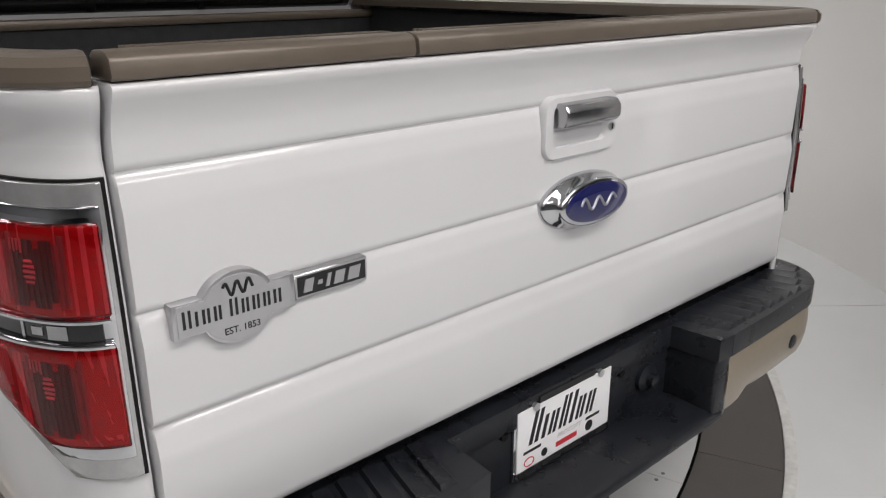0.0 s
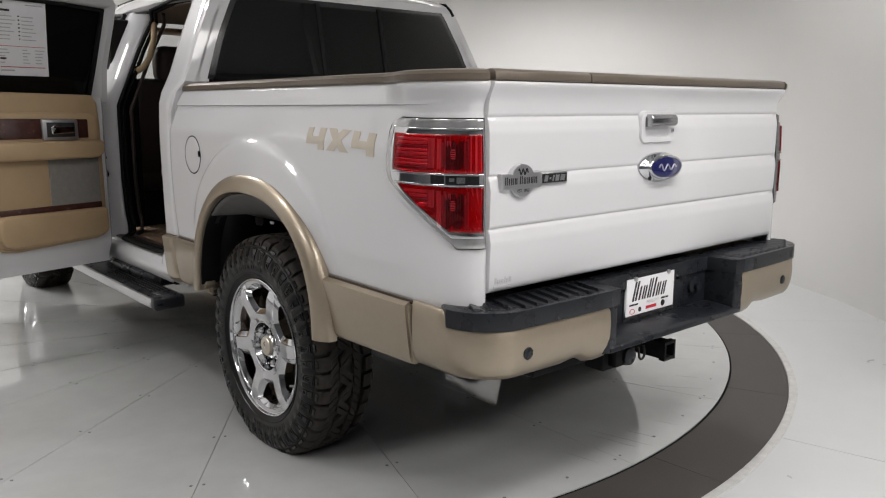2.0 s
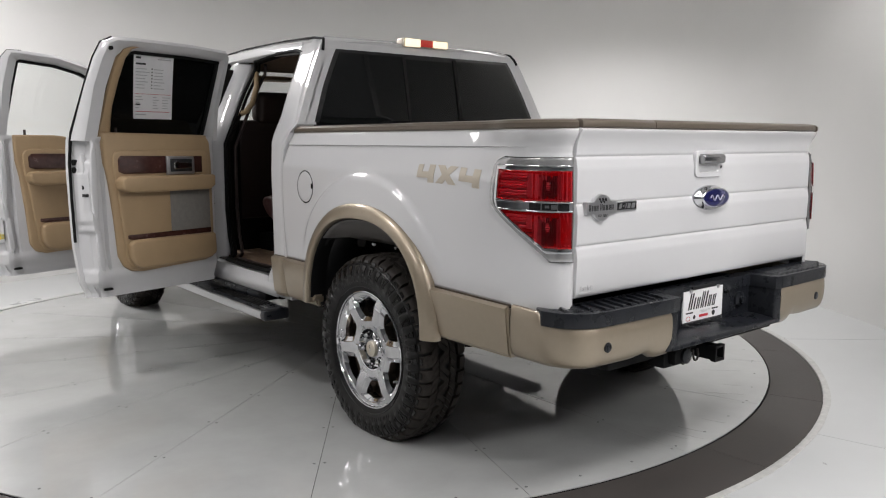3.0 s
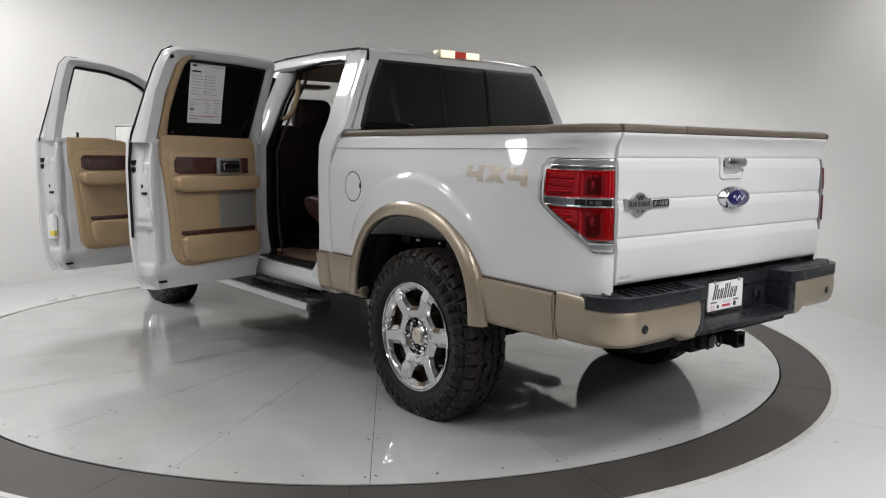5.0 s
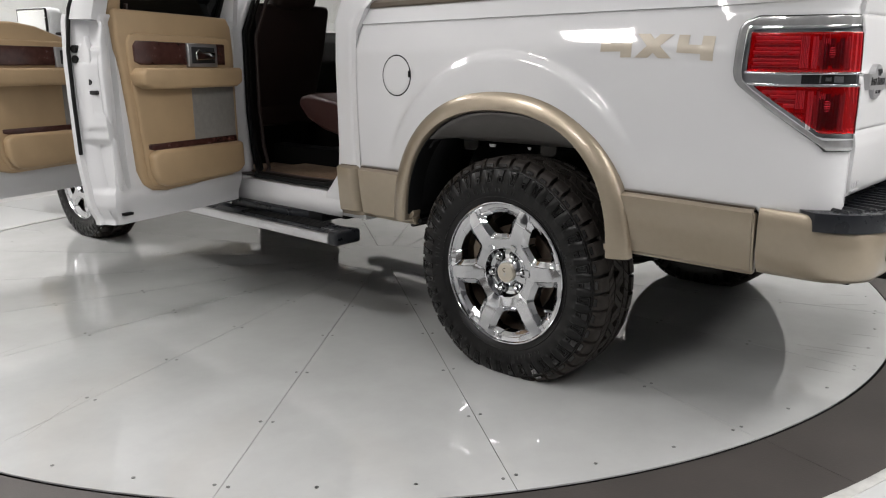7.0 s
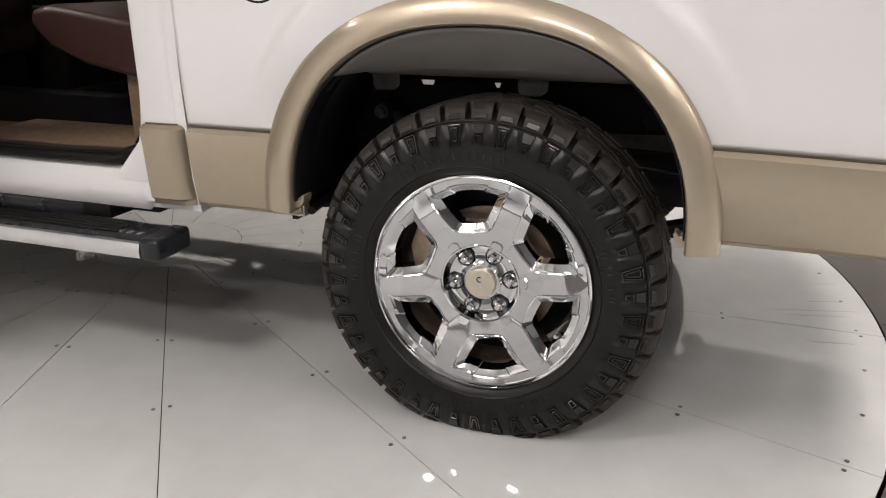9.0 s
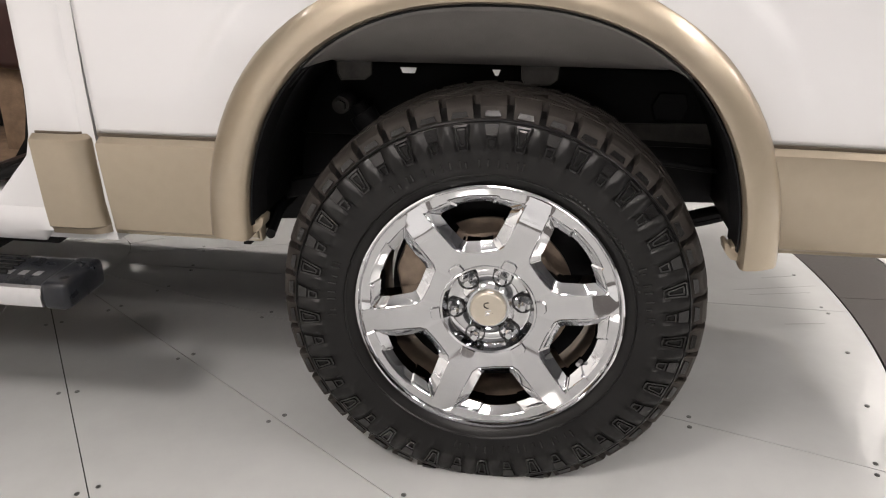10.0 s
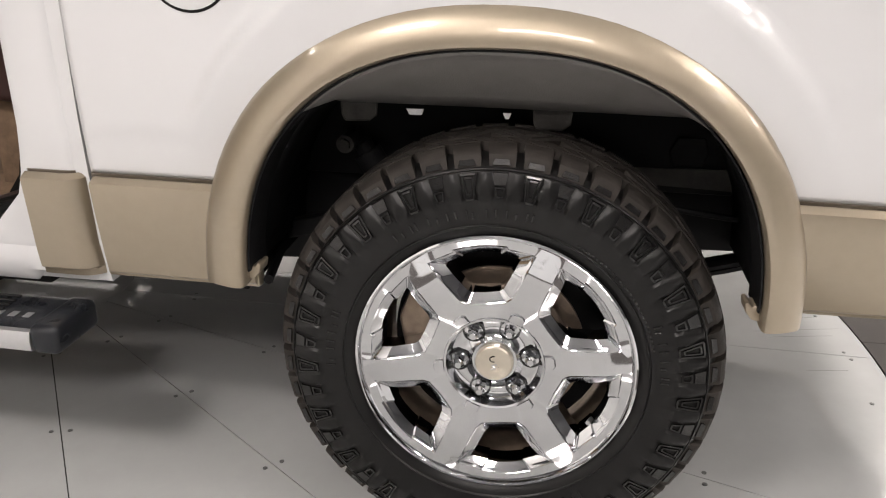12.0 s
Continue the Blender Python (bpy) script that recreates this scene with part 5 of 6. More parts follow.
# ---- chassis ----
def chassis():
    ch = part("chassis", box(-0.50, -0.40, -0.98, 4.3, 0.53, 0.70, 0.012), M["matblack"], truck, "black steel chassis frame")
    part("frame_rail", box(0.40, 0.50, -0.98, 4.3, 0.53, 0.70, 0.012), M["matblack"], ch)
    for y in (-0.7, 0.35, 0.9, 1.9, 3.0):
        part("cross_member", box(-0.42, 0.42, y - 0.04, y + 0.04, 0.56, 0.66, 0.01), M["matblack"], ch)
    b = rod((-0.74, 0, ZH), (0.74, 0, ZH), 0.045, 16)
    bm2 = bmesh.new()
    bmesh.ops.create_uvsphere(bm2, u_segments=20, v_segments=12, radius=0.15, matrix=Matrix.Translation((0, 0, ZH)) @ Matrix.Diagonal((1.0, 0.9, 0.95, 1)))
    join(b, bm2)
    part("axle", b, M["matblack"], ch, "black rear axle with round differential", 40)
    for sx in (-1, 1):
        b = bmesh.new()
        for k in range(4):
            L = 0.68 - 0.14 * k
            sec = []
            for i in range(15):
                y = -L + 2 * L * i / 14
                z = ZH + 0.02 - 0.012 * k + 0.16 * (y / 0.7) ** 2
                sec.append([(sx * 0.55 - 0.03, y, z), (sx * 0.55 + 0.03, y, z), (sx * 0.55 + 0.03, y, z + 0.009), (sx * 0.55 - 0.03, y, z + 0.009)])
            sweep(sec, bm=b)
        part("leaf_spring", b, M["matblack"], ch)
        b = rod((sx * 0.66, 0.12, ZH - 0.05), (sx * 0.66, 0.335, 0.735), 0.020, 12)
        rod((sx * 0.66, 0.20, 0.52), (sx * 0.66, 0.325, 0.715), 0.031, 14, bm=b)
        part("shock_absorber", b, M["matblack"], ch)
        b = rod((sx * 0.60, 0.362, 0.738), (sx * 0.71, 0.362, 0.738), 0.013, 6)
        rod((sx * 0.60, 0.362, 0.738), (sx * 0.70, 0.362, 0.738), 0.019, 20, bm=b)
        part("spring_bolt", b, M["oldsteel"], ch, "dull steel suspension bolt")
        # folded hanger brackets under the liner
        for y in (0.305, -0.065):
            poly = [(y - 0.036, 0.86), (y - 0.033, 0.822), (y - 0.020, 0.812), (y + 0.028, 0.810), (y + 0.034, 0.822), (y + 0.036, 0.86)]
            b = prism(poly, "x", min(sx * 0.785, sx * 0.789), max(sx * 0.785, sx * 0.789))
            for (ya, za), (yb, zb) in zip(poly, poly[1:]):
                rod((sx * 0.788, ya, za), (sx * 0.788, yb, zb), 0.0022, 5, bm=b)
            part("bracket", b, M["oldsteel"], ch)
        # White patches paint in light showing through small gaps under the liner.
        for y, w in ((0.195, 0.034), (0.02, 0.016)):
            part("clip", prism([(y - w / 2, 0.838), (y + w / 2, 0.838), (y + w / 2 - 0.006, 0.827), (y - w / 2 + 0.004, 0.827)], "x", min(sx * 0.787, sx * 0.791), max(sx * 0.787, sx * 0.791)), M["paper"], ch, "small pale patch painting light through a gap", smooth=False)
        # frame side with its stamped hole, and the well's back
        b = box(min(sx * 0.61, sx * 0.63), max(sx * 0.61, sx * 0.63), -0.60, 0.62, 0.655, 0.82, 0.006)
        part("frame_side", b, M["matblack"], ch)
        part("frame_hole", prism([(-0.37, 0.715), (-0.31, 0.715), (-0.30, 0.745), (-0.315, 0.775), (-0.37, 0.775), (-0.38, 0.745)], "x", min(sx * 0.628, sx * 0.636), max(sx * 0.628, sx * 0.636), 0.003, 1), M["matblack"], ch)
        for y0, y1, z0, z1 in ((-0.62, -0.10, 0.600, 0.655),):
            part("brake_line", rod((sx * 0.665, y0, z0), (sx * 0.665, y1, z1), 0.007, 8), M["matblack"], ch)
        part("link_arm", prism([(0.30, 0.60), (0.56, 0.545), (0.56, 0.50), (0.30, 0.56)], "x", min(sx * 0.66, sx * 0.69), max(sx * 0.66, sx * 0.69), 0.004, 1), M["matblack"], ch)
        part("heat_shield", prism([(-0.50, 0.665), (-0.20, 0.675), (-0.20, 0.705), (-0.50, 0.715)], "x", min(sx * 0.632, sx * 0.637), max(sx * 0.632, sx * 0.637)), M["oldsteel"], ch, "stained metal shield", smooth=False)
        part("inner_well", prism([(-0.62, 0.53), (-0.30, 0.52), (0.25, 0.45), (0.72, 0.42), (0.72, 0.98), (-0.62, 0.98)], "x", min(sx * 0.58, sx * 0.60), max(sx * 0.58, sx * 0.60)), M["matblack"], ch, smooth=False)
        part("under_edge", box(min(sx * 0.58, sx * 0.915), max(sx * 0.58, sx * 0.915), 0.505, 0.52, 0.49, 0.80), M["matblack"], ch, smooth=False)
        part("under_edge", box(min(sx * 0.58, sx * 0.90), max(sx * 0.58, sx * 0.90), -0.475, -0.46, 0.565, 0.80), M["matblack"], ch, smooth=False)
        part("mud_lip", rod((sx * 0.93, 0.455, 0.522), (sx * 0.60, 0.53, 0.505), 0.010, 8), M["matblack"], ch)
    part("exhaust", rod((0.30, 1.5, 0.47), (0.30, 2.6, 0.47), 0.09, 20), M["steel"], ch, "dull steel silencer")
    part("tail_pipe", rod((0.30, 1.5, 0.47), (0.42, 0.5, 0.50), 0.03, 14), M["steel"], ch)
    part("fuel_tank", box(-0.38, 0.36, 0.75, 2.2, 0.44, 0.62, 0.05, 3), M["black"], ch, "black plastic fuel tank")
    b = bmesh.new()
    bmesh.ops.create_cone(b, cap_ends=True, segments=32, radius1=0.36, radius2=0.36, depth=0.2, matrix=Matrix.Translation((0, -0.60, 0.60)))
    bevel(b, 0.05, 3)
    part("spare_tyre", b, M["rubber"], ch, "spare tyre slung under the bed")


chassis()


# ---- cab ----
CABX = [(0.45, 0.905), (0.52, 0.925), (0.80, 0.945), (1.15, 0.948), (1.32, 0.940), (1.38, 0.918), (1.42, 0.892), (1.60, 0.815), (1.78, 0.730), (1.83, 0.70), (1.865, 0.665), (1.885, 0.61)]
cabx = lambda z: lerp(CABX, z)
BACKY = [(0.4, 0.799), (1.33, 0.799), (1.375, 0.74), (1.40, 0.722), (1.80, 0.795), (1.845, 0.82), (1.885, 0.91)]
OPEN_R = [(0.45, 1.07), (0.565, 1.05), (0.605, 1.02), (0.628, 0.985), (0.66, 0.957), (0.72, 0.936), (0.8, 0.925), (1.3, 0.925), (1.42, 0.925), (1.80, 0.985), (1.87, 1.06)]


def panel(name, z0, z1, y0f, y1f, side, material, parent, thick=0.03, off=0.0, nz=24, ny=6, label="", w=0.0, turn=0.0):
    """A stretch of the cab side; turn is the radius by which its rear edge rounds inwards."""
    rows, back = [], []
    arc = [(turn * (1 - math.cos(radians(15 * k))), turn * (1 - math.sin(radians(15 * k)))) for k in range(6)] if turn else []
    for i in range(nz + 1):
        z = z0 + (z1 - z0) * i / nz
        a, c = y0f(z), y1f(z)
        x = cabx(z) + off
        pts = [(a + dy, dx) for dy, dx in arc] + [(a + turn + (c - a - turn) * j / ny, 0.0) for j in range(ny + 1)]
        rows.append([(side * (x - dx), y, z) for y, dx in pts])
        back.append([(side * (x - max(thick, dx + 0.008)), y, z) for y, dx in pts])
    b = shell(rows, back)
    if w:
        bmesh.ops.recalc_face_normals(b, faces=b.faces)
        bevel(b, w, 2, [e for e in b.edges if len(e.link_faces) == 2 and e.calc_face_angle(0) > 1.0])
    return part(name, b, material, parent, label, 45)


def tube(name, pts, r, material, parent, seg=8, label=""):
    b = bmesh.new()
    pts = [Vector(p) for p in pts]
    secs = []
    for i, p in enumerate(pts):
        d = (pts[min(i + 1, len(pts) - 1)] - pts[max(i - 1, 0)]).normalized()
        u = d.orthogonal().normalized() if i == 0 else (secs_u - d * secs_u.dot(d)).normalized()
        secs_u = u
        v = d.cross(u)
        secs.append([p + u * r * math.cos(2 * math.pi * k / seg) + v * r * math.sin(2 * math.pi * k / seg) for k in range(seg)])
    return part(name, sweep(secs, bm=b), material, parent, label, 60)


def cab():
    const = lambda v: (lambda z: v)
    cb = panel("cab", 0.48, 1.862, lambda z: lerp(BACKY, z), lambda z: lerp(OPEN_R, z), -1, M["white"], truck, 0.06, label="white crew cab body", w=0.018, nz=30, turn=0.046)
    panel("rear_pillar", 0.48, 1.862, lambda z: lerp(BACKY, z), lambda z: lerp(OPEN_R, z), 1, M["white"], cb, 0.06, w=0.008, turn=0.046)
    for side in (-1, 1):
        clad = panel("lower_cladding", 0.50, 0.704, const(0.800), const(0.925), side, M["tan"], cb, 0.034, 0.018, 5, 3, "tan lower body cladding", 0.005, 0.046)
        rows, back = [], []
        for z, off in ((0.513, 0.018), (0.519, 0.025), (0.56, 0.027), (0.62, 0.027), (0.703, 0.027), (0.7065, 0.0258), (0.7150, 0.0110)):
            ys = [(0.803 + 0.046 * (1 - math.cos(radians(15 * k))), 0.046 * (1 - math.sin(radians(15 * k)))) for k in range(1, 6)] + [(0.849 + 0.074 * j / 3, 0) for j in range(4)]
            rows.append([(side * (cabx(z) + off - d), y, z) for y, d in ys])
            back.append([(side * (cabx(z) + 0.006 - d), y, z) for y, d in ys])
        part("cladding_face", shell(rows, back), M["tan"], clad, "", 24)
        panel("cladding_seam", 0.711, 0.7190, const(0.803), const(0.922), side, M["capbrown"], cb, 0.01, 0.003, 2, 3, turn=0.046)
        panel("centre_pillar", 0.52, 1.85, const(1.85), const(1.94), side, M["white"], cb, 0.07, -0.02, 20, 2, "", 0.006)
        # sill
        sec = []
        for y in (0.93, 0.965, 1.5, 2.2, 2.95):
            sec.append([(side * x, y, max(z, 0.502 if y < 0.95 else 0.4)) for x, z in ((0.915, 0.472), (0.93, 0.50), (0.93, 0.545), (0.915, 0.578), (0.88, 0.592), (0.76, 0.596), (0.76, 0.46), (0.86, 0.455))])
        part("sill", sweep(sec), M["white"], cb, "white door sill", 30)
        part("rocker_flange", box(min(side * 0.83, side * 0.908), max(side * 0.83, side * 0.908), 0.94, 2.95, 0.462, 0.484, 0.003), M["matblack"], cb, "black strip under the rocker")
        part("sill_plate", box(min(side * 0.80, side * 0.90), max(side * 0.80, side * 0.90), 1.02, 1.78, 0.592, 0.600, 0.003), M["seatdark"], cb)
        # roof rail and windscreen pillar
        sec = []
        for y, z, x in ((1.02, 1.835, 0.69), (1.4, 1.848, 0.69), (1.9, 1.845, 0.688), (2.3, 1.815, 0.69), (2.55, 1.70, 0.735), (2.8, 1.54, 0.80), (3.0, 1.40, 0.85)):
            sec.append([(side * (x + a), y, z + c) for a, c in ((0.0, -0.045), (0.016, -0.03), (0.004, 0.01), (-0.03, 0.035), (-0.08, 0.03), (-0.07, -0.04))])
        part("roof_rail", sweep(sec), M["white"], cb, "", 50)
    # roof skin
    rows, back = [], []
    for j in range(25):
        y = 0.822 + (2.36 - 0.822) * j / 24
        zc = 1.897 + 0.012 * math.sin(math.pi * j / 24) - 0.035 * sstep(0.12, 0.0, j / 24) - 0.04 * sstep(0.8, 1.0, j / 24)
        row, bk = [], []
        for i in range(21):
            t = -1 + i / 10
            x = 0.685 * t
            z = zc - 0.030 * abs(t) ** 2.5 - 0.012 * sstep(0.9, 1.0, abs(t))
            row.append((x, y, z))
            bk.append((x, y, z - 0.03))
        rows.append(row)
        back.append(bk)
    part("roof", shell(rows, back), M["white"], cb, "white cab roof", 50)
    part("headliner", box(-0.62, 0.62, 0.98, 2.3, 1.80, 1.815), M["carpet"], cb, "brown headliner", smooth=False)
    part("roof_trim", prism([(0.48, 1.806), (0.65, 1.806), (0.725, 1.71), (0.705, 1.695), (0.60, 1.755)], "y", 0.98, 2.32, 0.008), M["carpet"], cb, "brown roof-side trim")
    # back of the cab, in four strips round the window
    def back_strip(z0, z1, x0f, x1f, name, m, off=0.0, thick=0.03, n=10, nx=8, parent=cb, label="", w=0.0):
        rows, bk = [], []
        for i in range(n + 1):
            z = z0 + (z1 - z0) * i / n
            y = lerp(BACKY, z) - off
            a, c = x0f(z), x1f(z)
            rows.append([(a + (c - a) * j / nx, y, z) for j in range(nx + 1)])
            bk.append([(a + (c - a) * j / nx, y + thick, z) for j in range(nx + 1)])
        b = shell(rows, bk)
        if w:
            bmesh.ops.recalc_face_normals(b, faces=b.faces)
            bevel(b, w, 2, [e for e in b.edges if len(e.link_faces) == 2 and e.calc_face_angle(0) > 1.0])
        return part(name, b, m, parent, label, 50)
    ed = lambda z: cabx(z) - 0.004
    wl = lambda z: lerp([(1.36, 0.80), (1.42, 0.785), (1.60, 0.715), (1.76, 0.635), (1.80, 0.61)], z)
    back_strip(0.48, 1.36, lambda z: -ed(z), ed, "back_panel", M["white"])
    back_strip(1.80, 1.88, lambda z: -ed(z), ed, "roof_header", M["white"], 0.0, 0.03, 6, 10)
    for sx in (-1, 1):
        if sx == -1:
            back_strip(1.36, 1.80, lambda z: -ed(z), lambda z: -wl(z), "window_pillar", M["white"])
        else:
            back_strip(1.36, 1.80, lambda z: wl(z), lambda z: ed(z), "window_pillar", M["white"])
    rw = back_strip(1.355, 1.802, lambda z: -wl(z) - 0.008, lambda z: wl(z) + 0.008, "rear_window", M["blackgloss"], 0.003, 0.02, 12, 20, cb, "black-tinted sliding rear window")
    mid = 0.185
    back_strip(1.37, 1.785, lambda z: -wl(z) + 0.022, lambda z: -mid - 0.006, "pane", M["tint"], 0.007, 0.006, 10, 8, rw)
    back_strip(1.37, 1.785, lambda z: mid + 0.006, lambda z: wl(z) - 0.022, "pane", M["tint"], 0.007, 0.006, 10, 8, rw)
    back_strip(1.38, 1.775, lambda z: -mid + 0.012, lambda z: mid - 0.012, "sliding_pane", M["tint"], 0.004, 0.006, 8, 4, rw)
    for x in (-mid, mid):
        back_strip(1.36, 1.79, lambda z, x=x: x - 0.010, lambda z, x=x: x + 0.010, "divider", M["seal"], 0.011, 0.01, 8, 2, rw)
    # dark roof joint strips
    for sx in (-1, 1):
        tube("drip_seal", [(sx * 0.672, 0.83, 1.853), (sx * 0.66, 0.95, 1.872), (sx * 0.655, 1.3, 1.884), (sx * 0.655, 1.8, 1.885), (sx * 0.655, 2.2, 1.87)], 0.007, M["seal"], cb)
        tube("drip_seal", [(sx * 0.672, 0.83, 1.855), (sx * 0.69, 0.80, 1.82), (sx * 0.70, 0.79, 1.79)], 0.008, M["seal"], cb)
    # high stop lamp, lit
    st = part("stop_lamp", box(-0.168, 0.158, 0.808, 0.88, 1.848, 1.898, 0.008), M["gold"], cb, "lit high-level stop and cargo lamp")
    part("cargo_lens", box(-0.158, -0.052, 0.799, 0.81, 1.850, 1.894, 0.003), M["lampon"], st, "lit warm white cargo lens")
    part("cargo_lens", box(0.042, 0.148, 0.801, 0.81, 1.854, 1.892, 0.003), M["lampon"], st, "lit warm white cargo lens")
    part("stop_lens", box(-0.049, 0.039, 0.801, 0.81, 1.854, 1.892, 0.003), M["lampred"], st, "red stop lens")
    # driver's side rear door opening: seal and inner lining
    loop = [(lerp(OPEN_R, z) - 0.010, z) for z in (1.79, 1.6, 1.45, 1.3, 1.1, 0.9, 0.75, 0.68, 0.64)] + [(1.06, 0.607), (1.3, 0.602), (1.62, 0.602), (1.685, 0.613), (1.72, 0.65), (1.735, 0.72), (1.745, 0.9), (1.748, 1.3), (1.735, 1.6), (1.70, 1.75), (1.65, 1.80), (1.3, 1.815), (1.08, 1.812), (lerp(OPEN_R, 1.79) - 0.010, 1.79)]
    deep = lambda y: 0.012 + 0.084 * sstep(1.60, 1.72, y)
    part("door_jamb", sweep([[(-cabx(z) + a, y, z) for a, y in ((0.010, 1.852), (0.022, 1.815), (0.070, 1.762), (0.092, 1.757), (0.108, 1.765), (0.108, 1.86), (0.05, 1.86))] for z in (0.58, 0.75, 0.9, 1.1, 1.3, 1.36, 1.45, 1.6, 1.72, 1.79)]), M["white"], cb, "white door jamb", 50)
    tube("door_seal", [(-cabx(z) + deep(y), y, z) for y, z in loop], 0.011, M["seal"], cb, 8, "black rubber door seal")
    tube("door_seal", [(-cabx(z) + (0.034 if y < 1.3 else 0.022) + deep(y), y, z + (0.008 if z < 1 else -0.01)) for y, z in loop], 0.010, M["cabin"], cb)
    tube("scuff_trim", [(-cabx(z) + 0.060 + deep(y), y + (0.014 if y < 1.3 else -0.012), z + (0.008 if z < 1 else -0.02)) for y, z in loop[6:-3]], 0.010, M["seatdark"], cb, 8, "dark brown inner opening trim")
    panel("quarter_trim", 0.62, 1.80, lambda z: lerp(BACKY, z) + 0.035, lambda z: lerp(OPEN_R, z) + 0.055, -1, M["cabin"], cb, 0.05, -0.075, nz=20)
    for sx in (-1, 1):
        part("sun_visor", box(sx * 0.34 - 0.22, sx * 0.34 + 0.22, 2.16, 2.34, 1.735, 1.762, 0.01, 2), M["trim"], cb, "tan folded sun visor")
    loop = [(1.95, 1.79), (1.95, 1.3), (1.95, 0.7), (1.99, 0.61), (2.3, 0.602), (2.7, 0.61), (2.83, 0.7), (2.86, 1.0), (2.86, 1.36), (2.62, 1.60), (2.3, 1.77), (2.1, 1.80), (1.95, 1.79)]
    tube("door_seal", [(-cabx(z) + 0.012, y, z) for y, z in loop], 0.014, M["seal"], cb, 8, "black rubber door seal")
    # hinges and check straps on the centre pillar
    for z in (0.88, 1.22):
        part("hinge", box(-0.955, -0.915, 1.825, 1.852, z - 0.03, z + 0.03, 0.004), M["white"], cb)
    part("door_check", box(-0.99, -0.88, 1.80, 1.815, 1.015, 1.03, 0.003), M["matblack"], cb)
    part("wiring_boot", rod((-0.975, 1.78, 0.935), (-0.90, 1.83, 0.935), 0.026, 12), M["seal"], cb)
    # interior shell
    part("cab_floor", box(-0.80, 0.88, 0.86, 2.95, 0.56, 0.592), M["carpet"], cb, "brown carpeted cab floor", smooth=False)
    part("floor_mat", box(-0.845, -0.30, 1.00, 1.76, 0.596, 0.609, 0.004), M["carpet"], cb, "brown floor mat")
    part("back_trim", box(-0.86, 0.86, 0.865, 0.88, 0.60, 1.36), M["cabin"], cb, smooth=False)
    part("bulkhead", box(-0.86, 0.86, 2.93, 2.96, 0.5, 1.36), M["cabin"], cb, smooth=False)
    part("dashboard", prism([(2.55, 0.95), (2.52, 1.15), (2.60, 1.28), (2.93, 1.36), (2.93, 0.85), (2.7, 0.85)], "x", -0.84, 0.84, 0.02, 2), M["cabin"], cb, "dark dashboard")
    b = bmesh.new()
    pts = [Vector((-0.40 + 0.185 * math.cos(radians(a)), 2.42 + 0.07 * math.sin(radians(a)), 1.20 + 0.17 * math.sin(radians(a)))) for a in range(0, 361, 15)]
    for p, q in zip(pts, pts[1:]):
        rod(p, q, 0.014, 8, bm=b)
    rod((-0.40, 2.43, 1.20), (-0.40, 2.60, 1.15), 0.045, 12, bm=b)
    box(-0.57, -0.23, 2.42, 2.44, 1.185, 1.215, bm=b)
    part("steering_wheel", b, M["cabin"], cb, "dark steering wheel", 60)

    def seat(x0, x1, yb, front):
        if front:
            cushion = box(x0, x1, yb, yb + 0.52, 0.80, 0.95, 0.05, 4)
        else:
            cushion = prism([(yb, 0.80), (yb + 0.16, 0.80), (yb + 0.34, 0.835), (yb + 0.46, 0.885), (yb + 0.52, 0.945), (yb + 0.51, 0.985), (yb + 0.44, 1.0), (yb + 0.20, 0.965), (yb, 0.945)], "x", x0, x1, 0.022, 3)
        s = part("front_seat" if front else "rear_seat", cushion, M["seatdark" if front else "leather"], cb, "chestnut leather seat")
        lean = -0.12 if front else -0.06
        poly = [(yb + 0.02, 0.86), (yb + 0.14, 0.88), (yb + 0.10 + lean * 0.4, 1.2), (yb + 0.06 + lean, 1.45), (yb - 0.05 + lean, 1.45), (yb - 0.06 + lean * 0.4, 1.2)]
        part("backrest", prism(poly, "x", x0 + 0.02, x1 - 0.02, 0.035, 3), M["seatdark" if front else "leather"], s)
        part("pedestal", box(x0 + 0.05, x1 - 0.05, yb + 0.04, yb + (0.46 if front else 0.24), 0.59, 0.82, 0.01), M["cabin" if front else "carpet"], s)
        cs = [(x0 + x1) / 2] if x1 - x0 < 0.7 else [x0 + 0.28, (x0 + x1) / 2, x1 - 0.28]
        for c in cs:
            hz = 1.425 if front else 1.40
            part("headrest", box(c - 0.14, c + 0.14, yb - 0.085 + lean, yb + 0.045 + lean, hz, hz + 0.205, 0.055, 5), M["seatdark"], s, "chestnut leather headrest")
            for d in (-0.06, 0.06):
                part("post", rod((c + d, yb - 0.01 + lean, hz - 0.06), (c + d, yb - 0.01 + lean, hz + 0.03), 0.006, 8), M["satin"], s)
    seat(-0.73, -0.19, 2.0, True)
    seat(0.19, 0.73, 2.0, True)
    seat(-0.76, 0.76, 0.93, False)
    part("console", box(-0.14, 0.14, 1.95, 2.55, 0.59, 0.96, 0.03, 3), M["cabin"], cb, "dark centre console")
    # grab handle by the centre pillar
    tube("grab_handle", [(-0.62, 1.74, 1.745), (-0.645, 1.70, 1.73), (-0.66, 1.675, 1.65), (-0.69, 1.675, 1.55), (-0.72, 1.70, 1.50), (-0.74, 1.76, 1.48)], 0.016, M["trim"], cb, 10, "tan grab handle")
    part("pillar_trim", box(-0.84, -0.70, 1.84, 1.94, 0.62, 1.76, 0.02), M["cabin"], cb)
